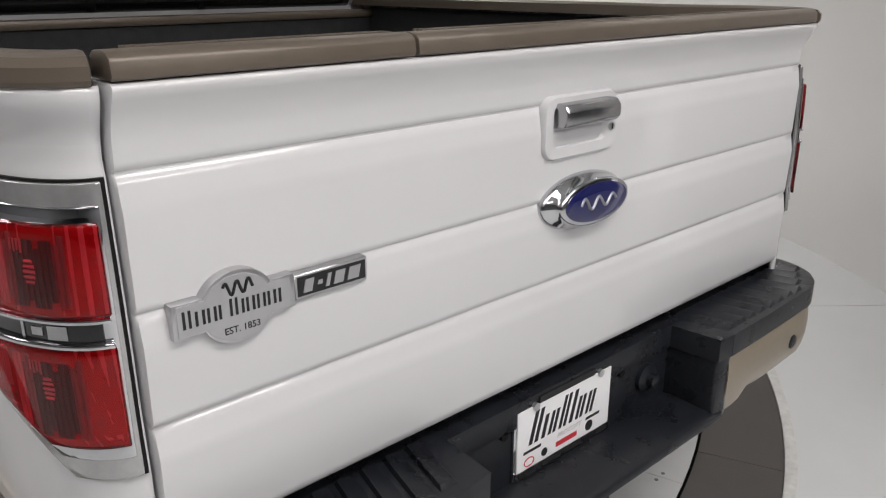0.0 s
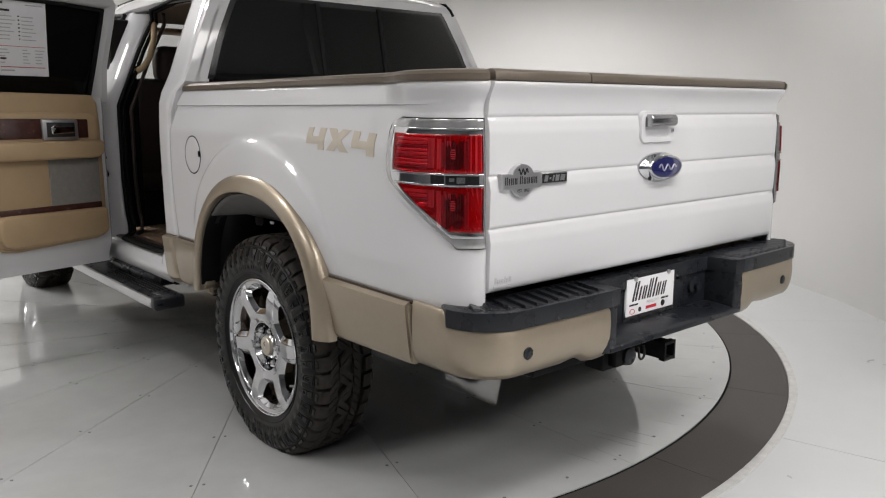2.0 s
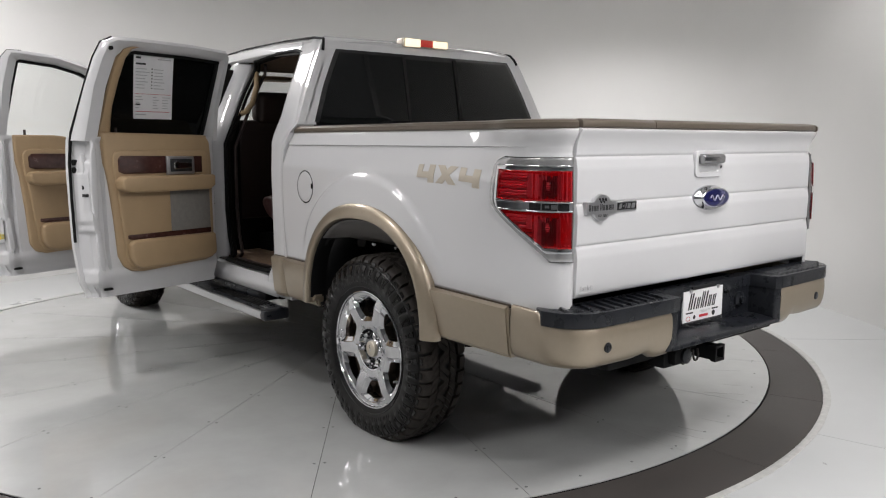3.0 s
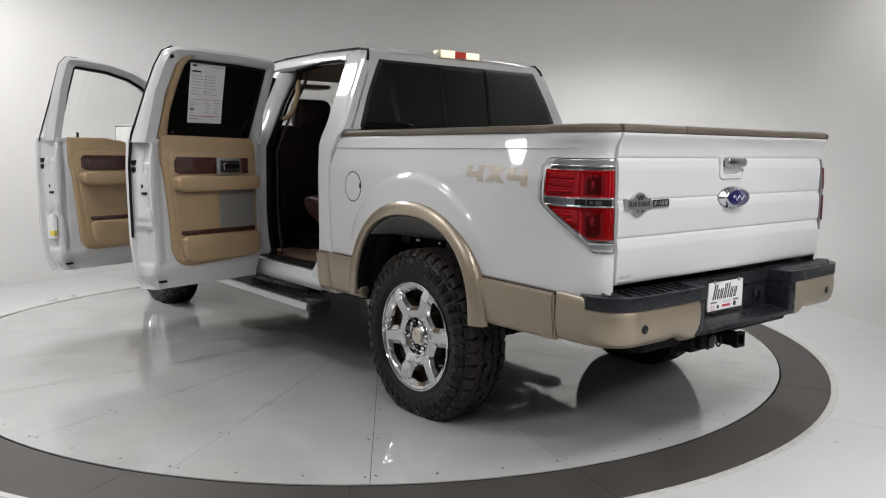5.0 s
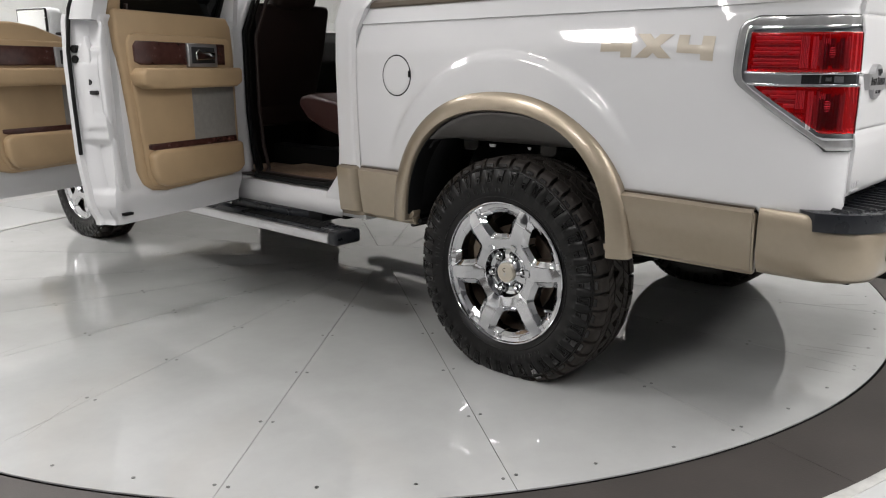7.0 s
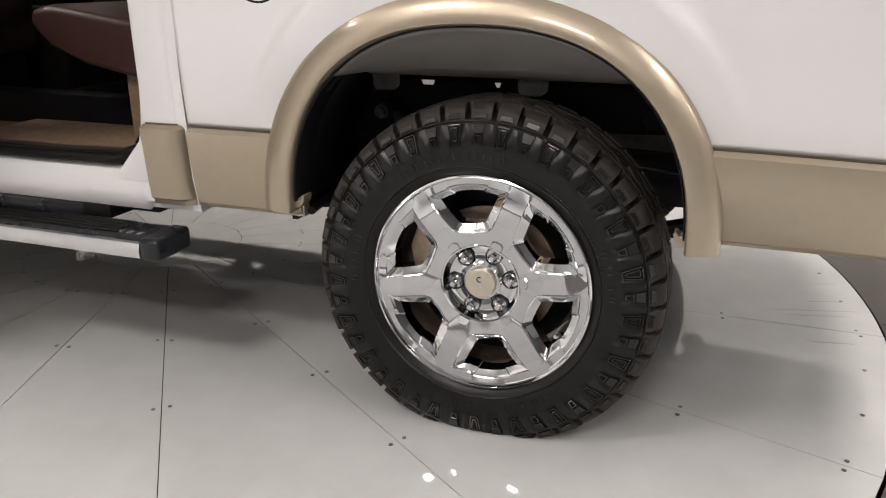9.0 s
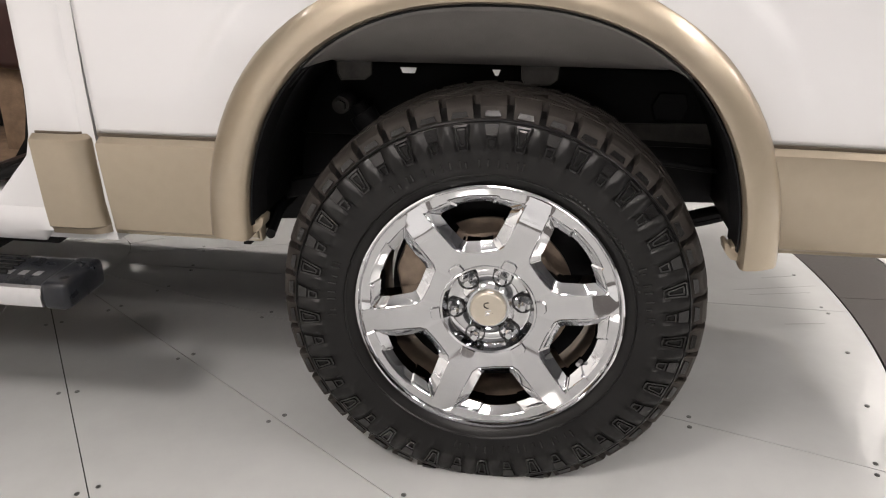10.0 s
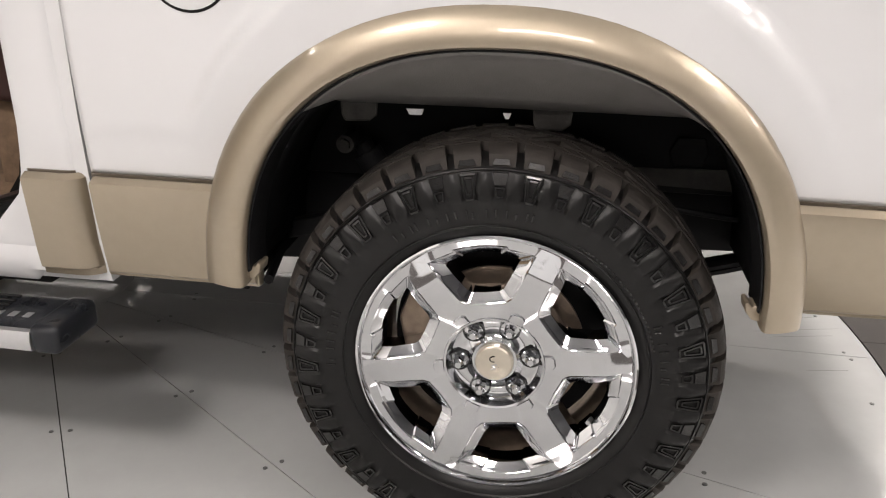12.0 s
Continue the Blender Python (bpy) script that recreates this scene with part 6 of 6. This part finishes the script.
    # passenger side: closed doors with windows
    for a, c, nm in ((1.10, 1.845, "rear_passenger_door"), (1.945, 2.95, "front_passenger_door")):
        d = panel(nm, 0.52, 1.37, const(a - (0.12 if a < 1.5 else 0)), const(c), 1, M["white"], truck, 0.04, 0.003, 20, 6, "white closed passenger door", 0.006)
        panel("inner_trim", 0.62, 1.36, const(a), const(c - 0.02), 1, M["trim"], d, 0.03, -0.045, 8, 3)
        panel("pane", 1.37, 1.81, (lambda z: max(lerp(OPEN_R, z) + 0.02, 1.0)) if a < 1.5 else const(a + 0.02), const(c - 0.01) if a < 1.5 else (lambda z: lerp([(1.37, 2.93), (1.60, 2.62), (1.80, 2.25)], z)), 1, M["tint" if a < 1.5 else "glass"], d, 0.004, -0.012, 6, 3)
        part("handle", box(0.955, 0.975, a + 0.06, a + 0.24, 1.16, 1.19, 0.006), M["chrome"], d)
    # windscreen
    rows, bk = [], []
    for i in range(9):
        t = i / 8
        y, z = 2.34 + 0.66 * t, 1.845 - 0.46 * t
        h = 0.66 + 0.20 * t
        rows.append([(h * (-1 + j / 5), y + 0.06 * (1 - ((j - 5) / 5) ** 2), z) for j in range(11)])
        bk.append([(h * (-1 + j / 5), y + 0.06 * (1 - ((j - 5) / 5) ** 2) - 0.005, z - 0.004) for j in range(11)])
    part("windscreen", shell(rows, bk), M["glass"], cb, "clear windscreen", 60)
    return cb


cab()


# ---- open driver's-side doors ----
def door(name, hy, L, swing, rear):
    d0 = empty(name, pose(-0.945, hy, 0) @ pose(0, 0, 0, 0, 0, -swing), truck)
    tagged(d0, "open white %s door with a tan inner trim panel" % ("rear" if rear else "front"))
    TH = 0.165
    ox = lambda z: -(cabx(z) - 0.945)  # outer skin, in the door's own frame
    LE = L + (0.038 if rear else 0.042)
    edge = [(0.50, LE - 0.045), (0.56, LE - 0.02), (0.75, LE - 0.005), (1.15, LE), (1.30, LE - 0.003), (1.40, LE - 0.012)]
    fr = lambda z: lerp(edge, z)
    ZT = 1.340 if rear else 1.352  # belt line
    # the shell: outer skin, stepped free edge, inner sheet
    sec = []
    for i in range(121):
        z = 0.478 + (ZT - 0.478) * i / 120
        u1 = fr(z)
        low = sstep(0.60, 0.50, z)
        th = TH - 0.03 * low - max(0.0, ox(z))
        # stamped pockets and ridges of the free edge
        bump = 0.028 * (sstep(0.61, 0.64, z) - sstep(0.82, 0.85, z)) - 0.013 * (sstep(0.87, 0.90, z) - sstep(1.14, 1.17, z)) + 0.032 * (sstep(1.20, 1.23, z) - sstep(1.32, 1.35, z))
        rid = 0.014 * (sstep(0.67, 0.71, z) - sstep(0.93, 0.96, z)) + 0.015 * (sstep(1.17, 1.20, z) - sstep(1.28, 1.32, z))
        dip = sstep(0.60, 0.66, z) * sstep(1.335, 1.30, z)  # groove beside the trim panel
        h0 = 0.0 if rear else 0.66 * sstep(1.20, 1.378, z) ** 0.8
        sec.append([(ox(z), -h0, z), (ox(z), -max(u1 * 0.5, h0 + 0.1), z), (ox(z), -u1 + 0.008, z), (ox(z) + 0.006, -u1, z), (ox(z) + 0.028, -u1 + 0.002, z), (ox(z) + 0.034, -u1 + 0.022, z), (ox(z) + 0.075, -u1 + 0.026 + bump * 0.6, z), (ox(z) + 0.095, -u1 + 0.028 + bump, z),
                    (ox(z) + th - 0.03 + rid * 0.5, -u1 + 0.034 + bump * 0.7, z), (ox(z) + th - 0.008 + rid, -u1 + 0.042 + bump * 0.3, z), (ox(z) + th + rid * 0.6, -u1 + 0.060, z), (ox(z) + th, -u1 + 0.078, z), (ox(z) + th - 0.018 * dip, -u1 + 0.086, z), (ox(z) + th - 0.020 * dip, -u1 + 0.110, z), (ox(z) + th, -u1 + 0.122, z), (ox(z) + th, -max(u1 * 0.5, h0 + 0.1), z), (ox(z) + th, -h0 - 0.06, z), (ox(z) + th - 0.03, -h0 - 0.035, z), (ox(z) + 0.05, -h0 - 0.012, z)])
    body = part("door_shell", sweep(sec), M["white"], d0, "white painted door shell", 35)
    # window frame
    if rear:
        fl = [(0.0, 1.32), (0.004, 1.5), (0.010, 1.72), (0.02, 1.80), (0.06, 1.835), (0.3, 1.846), (0.62, 1.848), (0.75, 1.842), (0.80, 1.815), (0.823, 1.74), (0.842, 1.60), (0.869, 1.32)]
    else:
        fl = [(-0.05, 1.33), (0.10, 1.47), (0.28, 1.63), (0.46, 1.75), (0.58, 1.80), (0.76, 1.838), (0.98, 1.853), (1.058, 1.85), (1.082, 1.81), (1.090, 1.65), (1.099, 1.33)]
    cu, cz = sum(p[0] for p in fl) / len(fl), 1.56
    sec, seal = [], []
    for i, (u, z) in enumerate(fl):
        p0, p1 = fl[max(0, i - 1)], fl[min(len(fl) - 1, i + 1)]
        tu, tz = p1[0] - p0[0], p1[1] - p0[1]
        dd = math.hypot(tu, tz)
        nu, nz = tz / dd, -tu / dd
        if (cu - u) * nu + (cz - z) * nz < 0:
            nu, nz = -nu, -nz
        wd = 0.068 if rear else 0.058
        if rear and u > 0.7:
            wd = 0.105
        if not rear and 1.0 < u:
            wd = 0.088
        g = []
        t2 = 0.10 if z > 1.45 else TH - ox(ZT) - 0.001
        for q, x in ((0.02, 0.0), (wd, 0.004), (wd, 0.03), (wd - 0.008, t2 * 0.8), (wd - 0.02, t2), (0.02, t2), (0.004, t2 * 0.75), (0.0, 0.05), (0.008, 0.012)):
            uu, zz = u + nu * q, z + nz * q
            g.append((ox(zz) + x, -uu, zz))
        sec.append(g)
        seal.append((ox(z + nz * wd) + 0.06, -(u + nu * wd), z + nz * wd))
    part("window_frame", sweep(sec), M["white"], d0, "white window frame", 40)
    tube("glass_seal", seal, 0.012, M["seal"], d0, 8)
    # weather seal along the free edge
    tube("edge_seal", [(ox(z) + 0.032, -(fr(z) - 0.006), z) for z in ((0.78, 1.0, 1.2, 1.36) if rear else (1.33, 1.36))] + [(ox(z) + 0.03, -(u - 0.006), z) for u, z in fl[::-1][1:5]], 0.008 if rear else 0.005, M["seal"], d0)
    # glass
    rows, bk = [], []
    for i in range(13):
        z = (1.30 if rear else 1.20) + (0.49 if rear else 0.59) * i / 12
        if rear:
            a, c = 0.05, lerp([(1.33, 0.79), (1.5, 0.765), (1.66, 0.735), (1.79, 0.70)], z)
        else:
            a, c = lerp([(1.33, 0.0), (1.47, 0.13), (1.63, 0.31), (1.75, 0.49), (1.79, 0.60)], z), 1.012
        rows.append([(ox(z) + 0.045, -(a + (c - a) * j / 6), z) for j in range(7)])
        bk.append([(ox(z) + 0.050, -(a + (c - a) * j / 6), z) for j in range(7)])
    part("pane", shell(rows, bk), M["tint"] if rear else M["glass"], d0, "dark tinted glass" if rear else "clear glass", 60)
    # trim panel
    U = L - 0.10

    def plate(nm, poly, x0, x1, m, w, label="", par=body):
        return part(nm, prism([(-u, z) for u, z in poly], "x", TH + x0, TH + x1, w, 3), m, par, label, 45)
    o = U - 0.735
    outline = [(0.085, 0.66), (0.115, 0.62), (0.59 + o, 0.605), (0.655 + o, 0.62), (0.69 + o, 0.67), (0.705 + o, 0.9), (0.725 + o, 1.10), (0.745 + o, 1.20), (0.75 + o, 1.356), (0.13, 1.350), (0.098, 1.33), (0.085, 1.2)]
    if rear:
        outline = [(0.085, 0.71), (0.098, 0.655), (0.14, 0.615), (0.56, 0.598), (0.63, 0.607), (0.678, 0.636), (0.708, 0.70), (0.722, 0.90), (0.742, 1.10), (0.760, 1.20), (0.765, 1.364), (0.12, 1.352), (0.094, 1.31), (0.085, 1.2)]
    else:
        outline[9:] = [(0.74, 1.355), (0.62, 1.338), (0.48, 1.290), (0.34, 1.248), (0.18, 1.215), (0.085, 1.15)]
    tp = plate("trim_panel", outline, -0.03, 0.022, M["trim"], 0.014, "tan leather door trim panel")
    # tan cover along the free side of the window
    if rear:
        plate("belt_cap", [(0.11, 1.33), (0.745, 1.335), (0.745, 1.361), (0.11, 1.350)], ox(1.35) + 0.052 - TH, 0.012, M["trim"], 0.005, "", tp)
        sec = []
        for u, z, f in ((0.732, 1.32, 1.34), (0.733, 1.37, 1.22), (0.732, 1.43, 1.09), (0.728, 1.50, 1.0), (0.718, 1.64, 1.0), (0.705, 1.74, 1.0), (0.68, 1.785, 1.0), (0.64, 1.80, 1.0)):
            sec.append([(ox(z) + x * f, -(u + q * f * f), z) for x, q in ((0.07, -0.03), (0.105, -0.022), (0.118, 0.0), (0.112, 0.022), (0.09, 0.026))])
        part("window_trim", sweep(sec), M["trim"], body, "tan window post cover", 50)
    k = (L - 0.10) / 0.735
    dz = 0.035 if rear else 0.015
    # raised moulding that frames the wood and the armrest
    plate("inner_moulding", [(0.11, 0.64), (0.145, 0.622), (0.58 * k, 0.615), (0.64 * k, 0.632), (0.665 * k, 0.68), (0.70 * k, 1.05), (0.715 * k, 1.15), (0.715 * k, 1.235), (0.70 * k, 1.262), (0.66 * k, 1.27), (0.145 if rear else 0.45, 1.262), (0.115, 1.24 if rear else 1.18)], 0.0, 0.034, M["trim"], 0.010, "", tp)
    wood = [(0.165 * k, 1.138), (0.66 * k, 1.142), (0.69 * k, 1.155), (0.692 * k, 1.22), (0.675 * k, 1.24), (0.165 * k, 1.232)]
    plate("wood_insert", wood, 0.02, 0.042, M["wood"], 0.006, "dark wood insert", tp)
    plate("handle_bezel", [(0.225 * k, 1.13), (0.405 * k, 1.13), (0.407 * k, 1.235), (0.225 * k, 1.23)], 0.03, 0.052, M["satin"], 0.006, "satin silver handle surround", tp)
    plate("handle_cup", [(0.242 * k, 1.145), (0.387 * k, 1.145), (0.387 * k, 1.22), (0.242 * k, 1.217)], 0.04, 0.0525, M["ink"], 0.003, "", tp)
    plate("inner_handle", [(0.250 * k, 1.165), (0.365 * k, 1.16), (0.370 * k, 1.195), (0.345 * k, 1.21), (0.335 * k, 1.198), (0.250 * k, 1.195)], 0.046, 0.064, M["chrome"], 0.005, "chrome inner door handle", tp)
    plate("armrest", [(0.12, 1.06), (0.16 * k, 1.04), (0.66 * k, 1.042), (0.70 * k, 1.06), (0.71 * k, 1.11), (0.69 * k, 1.13), (0.12, 1.125)], 0.01, 0.105, M["trim"], 0.024, "padded tan armrest", tp)
    plate("speaker_panel", [(0.12, 0.805), (0.385 * k, 0.80), (0.385 * k, 1.045), (0.12, 1.045)], 0.02, 0.037, M["grey"], 0.004, "grey fabric panel", tp)
    plate("pocket_slot", [(0.12, 0.812 - dz), (0.62 * k, 0.815 - dz), (0.655 * k, 0.825 - dz), (0.655 * k, 0.845 - dz), (0.12, 0.845 - dz)], 0.02, 0.040, M["wood"], 0.004, "", tp)
    plate("map_pocket", [(0.10, 0.66), (0.14, 0.632), (0.59 * k, 0.624), (0.63 * k, 0.64), (0.655 * k, 0.69), (0.66 * k, 0.80 - dz), (0.63 * k, 0.818 - dz), (0.105, 0.815 - dz)], 0.02, 0.072, M["trim"], 0.02, "tan map pocket", tp)
    # stamped pads between the trim and the free edge
    plate("stamping", [(LE - 0.072, 0.925), (LE - 0.058, 0.895), (LE - 0.044, 0.95), (LE - 0.040, 1.10), (LE - 0.046, 1.24), (LE - 0.060, 1.315), (LE - 0.076, 1.29), (LE - 0.080, 1.12)], -0.012, 0.012, M["white"], 0.006)
    plate("stamping", [(LE - 0.098, 0.66), (LE - 0.085, 0.625), (LE - 0.064, 0.66), (LE - 0.054, 0.80), (LE - 0.062, 0.855), (LE - 0.084, 0.84)], -0.012, 0.010, M["white"], 0.006)
    # latch and buffers on the free edge
    ze = 1.035 if rear else 1.0
    e0 = -fr(ze) + 0.026
    part("latch", prism([(0.075, ze - 0.16), (0.125, ze - 0.12), (0.13, ze + 0.16), (0.11, ze + 0.22), (0.08, ze + 0.17)], "y", e0 - 0.004, e0 + 0.02, 0.004), M["white"], body, "white latch plate")
    part("latch_slot", box(0.085, 0.150, e0 - 0.006, e0 + 0.05, ze - 0.009, ze + 0.007, 0.002), M["ink"], body, "black latch slot")
    for x, z, r in ((0.118, ze + 0.04, 0.012), (0.082, ze + 0.025, 0.005), (0.10, ze + 0.03, 0.005), (0.10, ze - 0.045, 0.006)):
        part("latch_screw", rod((x, e0 - 0.006, z), (x, e0 + 0.02, z), r, 10), M["ink"], body)
    for z in (1.205, 1.165):
        part("buffer", rod((0.05, e0 - 0.012, z), (0.05, e0 + 0.02, z), 0.016, 12), M["seal"], body, "black rubber buffer")
    if rear:
        part("corner_plug", rod((ox(1.785) + 0.085, -0.772, 1.785), (ox(1.785) + 0.106, -0.772, 1.785), 0.012, 12), M["seal"], body)
    part("drain_plug", box(TH - 0.02, TH + 0.002, -fr(0.56) + 0.07, -fr(0.56) + 0.115, 0.518, 0.530, 0.002), M["seal"], body)
    part("lock_pin", box(TH - 0.02, TH - 0.004, -(U - 0.07) - 0.006, -(U - 0.07) + 0.006, 1.350, 1.388, 0.003), M["seatdark"], body)
    if rear:
        # paper in a clear sleeve on the glass
        zz4 = (1.44, 1.55, 1.67, 1.775)
        sl = lambda z: (z - 1.6075) * 0.215
        rows = [[(ox(z) + 0.0535, -u - sl(z), z) for u in (0.333, 0.453, 0.574)] for z in zz4]
        bk = [[(ox(z) + 0.0515, -u - sl(z), z) for u in (0.333, 0.453, 0.574)] for z in zz4]
        pp = part("window_sheet", shell(rows, bk), M["paper"], d0, "white printed window sheet", smooth=False)
        zs = (1.775, 1.79, 1.805)
        part("sleeve_top", shell([[(ox(z) + 0.0535, -u - sl(z), z) for u in (0.333, 0.453, 0.574)] for z in zs], [[(ox(z) + 0.0520, -u - sl(z), z) for u in (0.333, 0.453, 0.574)] for z in zs]), M["grey"], pp, "empty top of the clear sleeve", smooth=False)
        rnd = random.Random(11)

        def bar(u0, u1, z, h, m):
            u0, u1 = u0 + sl(z), u1 + sl(z)
            part("print_bar", prism([(-u0, z), (-u1, z), (-u1, z + h), (-u0, z + h)], "x", ox(z) + 0.0525, ox(z + h) + 0.0552), M[m], pp, smooth=False)
        bar(0.562, 0.535, 1.752, 0.010, "ink")
        bar(0.43, 0.35, 1.752, 0.005, "inkgrey")
        bar(0.562, 0.505, 1.722, 0.009, "ink")
        z = 1.700
        while z > 1.585:
            bar(0.562, 0.562 - rnd.uniform(0.05, 0.085), z, 0.004, "inkgrey")
            bar(0.468, 0.462, z + 0.001, 0.006, "ink")
            bar(0.452, 0.452 - rnd.uniform(0.03, 0.075), z, 0.004, "inkgrey")
            z -= 0.0165
        bar(0.566, 0.342, 1.572, 0.002, "redink")
        z = 1.555
        while z > 1.49:
            for u in (0.562, 0.455, 0.395):
                bar(u, u - rnd.uniform(0.02, 0.045), z, 0.004, "inkgrey")
            z -= 0.0145
        bar(0.562, 0.535, 1.513, 0.008, "ink")
        bar(0.562, 0.35, 1.478, 0.003, "redink")
        bar(0.562, 0.50, 1.460, 0.007, "inkgrey")
    else:
        for z0, z1, m in ((0.695, 0.855, "paper"), (0.715, 0.748, "yellow")):
            part("label_sticker", box(0.062 if m == "paper" else 0.095, 0.138, -fr(0.74) + (0.022 if m == "paper" else 0.0205), -fr(0.74) + 0.045, z0, z1), M[m], body, "white and yellow sticker" if m == "paper" else "", smooth=False)
        mr = part("wing_mirror", box(-0.42, -0.15, -0.30, -0.18, 1.225, 1.465, 0.04, 4), M["white"], d0, "white wing mirror")
        part("mirror_glass", box(-0.405, -0.165, -0.304, -0.295, 1.24, 1.45, 0.004), M["mirror"], mr, "mirror glass")
        part("mirror_rim", box(-0.412, -0.158, -0.3025, -0.29, 1.233, 1.457, 0.004), M["seal"], mr)
        part("mirror_arm", box(-0.20, 0.01, -0.26, -0.20, 1.255, 1.325, 0.015, 2), M["seal"], mr)
    part("outer_handle", box(-0.05, -0.012, -(L - 0.06), -(L - 0.25), 1.155, 1.185, 0.008), M["chrome"], body, "chrome outer handle")
    part("outer_moulding", box(-0.006, 0.02, -(L - 0.06), -0.03, 0.52, 0.70, 0.006), M["tan"], body, "tan lower door cladding")


door("rear_door", 1.845, 0.84, 75, True)
door("front_door", 2.985, 1.085, 75, False)


# ---- running boards ----
def running_board(side):
    x0, x1 = 0.905, 1.045
    sec = []
    for y in (0.90, 1.8, 2.80):
        sec.append([(side * x, y, z) for x, z in ((x0, 0.40), (x0, 0.428), (x0 + 0.02, 0.434), (x1 - 0.03, 0.43), (x1 - 0.012, 0.424), (x1 - 0.012, 0.385), (x1 - 0.03, 0.378))])
    rb = part("running_board", sweep(sec), M["black"], truck, "black running board with a silver edge", 30)
    part("edge_strip", sweep([[(side * x, y, z) for x, z in ((x1 - 0.014, 0.376), (x1, 0.380), (x1 + 0.002, 0.40), (x1 - 0.004, 0.419), (x1 - 0.016, 0.424))] for y in (0.905, 2.80)]), M["satin"], rb, "brushed silver edge strip")
    for y0, y1 in ((0.845, 0.905), (2.795, 2.855)):
        part("end_cap", box(min(side * (x0 - 0.002), side * (x1 + 0.003)), max(side * (x0 - 0.002), side * (x1 + 0.003)), y0, y1, 0.374, 0.436, 0.014, 3), M["black"], rb)
    for k in range(5):
        x = x0 + 0.018 + 0.019 * k
        for ya, yb in ((1.0, 1.62), (1.9, 2.7)):
            part("grip", box(min(side * x, side * (x + 0.009)), max(side * x, side * (x + 0.009)), ya, yb, 0.430, 0.4375, 0.002, 1), M["seal"], rb)
    part("step_riser", prism([(side * 0.78, 1.12), (side * 0.912, 1.16), (side * 0.935, 1.33), (side * 0.952, 1.80), (side * 0.78, 1.84)], "z", 0.424, 0.470, 0.010, 2), M["black"], rb, "black step riser")
    for k in range(9):
        part("tread_mark", box(min(side * 0.985, side * 1.005), max(side * 0.985, side * 1.005), 0.93 + 0.032 * k, 0.945 + 0.032 * k, 0.4285, 0.4318), M["satin"], rb)
    for y in (1.15, 1.95, 2.6):
        part("bracket", box(min(side * 0.70, side * 0.92), max(side * 0.70, side * 0.92), y - 0.05, y + 0.05, 0.43, 0.475, 0.01), M["matblack"], rb)


running_board(-1)
running_board(1)


# ---- front end ----
def front():
    FA = (WB, 0.56)
    fx = lambda z, y: 0.948 - 0.012 * ((z - 1.0) / 0.3) ** 2 - 0.10 * sstep(4.2, 4.62, y)
    for side in (-1, 1):
        b = bmesh.new()
        vs = []
        for i in range(61):
            y = 2.90 + 1.70 * i / 60
            vs.append([b.verts.new((side * fx(0.60 + 0.72 * j / 24, y), y, 0.60 + (1.30 - 0.05 * (y - 2.9) - 0.60) * j / 24)) for j in range(25)])
        for i in range(60):
            for j in range(24):
                q = (vs[i][j], vs[i + 1][j], vs[i + 1][j + 1], vs[i][j + 1])
                c = sum((v.co for v in q), Vector()) / 4
                if math.hypot(c.y - FA[0], c.z - FA[1]) < 0.44:
                    continue
                b.faces.new(q)
        bmesh.ops.delete(b, geom=[v for v in b.verts if not v.link_faces], context="VERTS")
        o = part("front_wing", b, M["white"], truck, "white front wing", 50)
        o.modifiers.new("thickness", "SOLIDIFY").thickness = 0.02
        sec = []
        for f in range(-8, 189, 7):
            a = radians(f)
            cy, cz = -math.cos(a), math.sin(a)
            sec.append([(side * x, FA[0] + cy * (0.452 + u), FA[1] + cz * (0.46 + u)) for u, x in ((0.034, 0.93), (0.03, 0.97), (0.0, 0.995), (-0.03, 0.995), (-0.034, 0.98), (-0.02, 0.90))])
        part("wheel_flare", sweep(sec), M["tan"], truck, "tan wheel-arch flare", 50)
        sec = []
        for f in range(0, 181, 9):
            sec.append([(side * x, FA[0] - 0.44 * math.cos(radians(f)), 0.55 + 0.43 * math.sin(radians(f))) for x in (0.94, 0.55)])
        o = part("wheel_house", grid(sec), M["matblack"], truck)
        o.modifiers.new("thickness", "SOLIDIFY").thickness = 0.006
        part("headlight", box(min(side * 0.60, side * 0.90), max(side * 0.60, side * 0.90), 4.44, 4.60, 0.98, 1.20, 0.03, 3), M["clear"], truck, "clear headlight")
    rows, bk = [], []
    for i in range(17):
        y = 2.93 + 1.62 * i / 16
        z = 1.375 - 0.05 * (i / 16) - 0.10 * sstep(0.8, 1.0, i / 16)
        rows.append([(0.90 * (-1 + j / 8) * (1 - 0.08 * (i / 16)), y, z - 0.07 * abs(-1 + j / 8) ** 4 + 0.012 * (0.3 < abs(-1 + j / 8) < 0.6)) for j in range(17)])
        bk.append([(x, yy, zz - 0.02) for x, yy, zz in rows[-1]])
    part("bonnet", shell(rows, bk), M["white"], truck, "white bonnet", 40)
    part("grille", box(-0.58, 0.58, 4.46, 4.62, 0.78, 1.22, 0.03, 3), M["chrome"], truck, "chrome grille")
    part("front_bumper", box(-0.93, 0.93, 4.48, 4.72, 0.50, 0.76, 0.06, 3), M["tan"], truck, "tan front bumper")
    part("engine_bay", box(-0.55, 0.55, 3.0, 4.45, 0.72, 1.25, 0.02), M["matblack"], truck)
    part("front_axle", rod((-0.74, WB, ZH), (0.74, WB, ZH), 0.04, 12), M["matblack"], truck)


front()


# ---- keep every part within two levels under its thing ----
def depth(ob):
    n = 1
    while ob.parent is not None:
        ob = ob.parent
        n += 1
    return n


for ob in list(bpy.data.objects):
    while depth(ob) > 3:
        up = ob.parent
        ob.matrix_basis = up.matrix_basis @ ob.matrix_basis
        ob.parent = up.parent
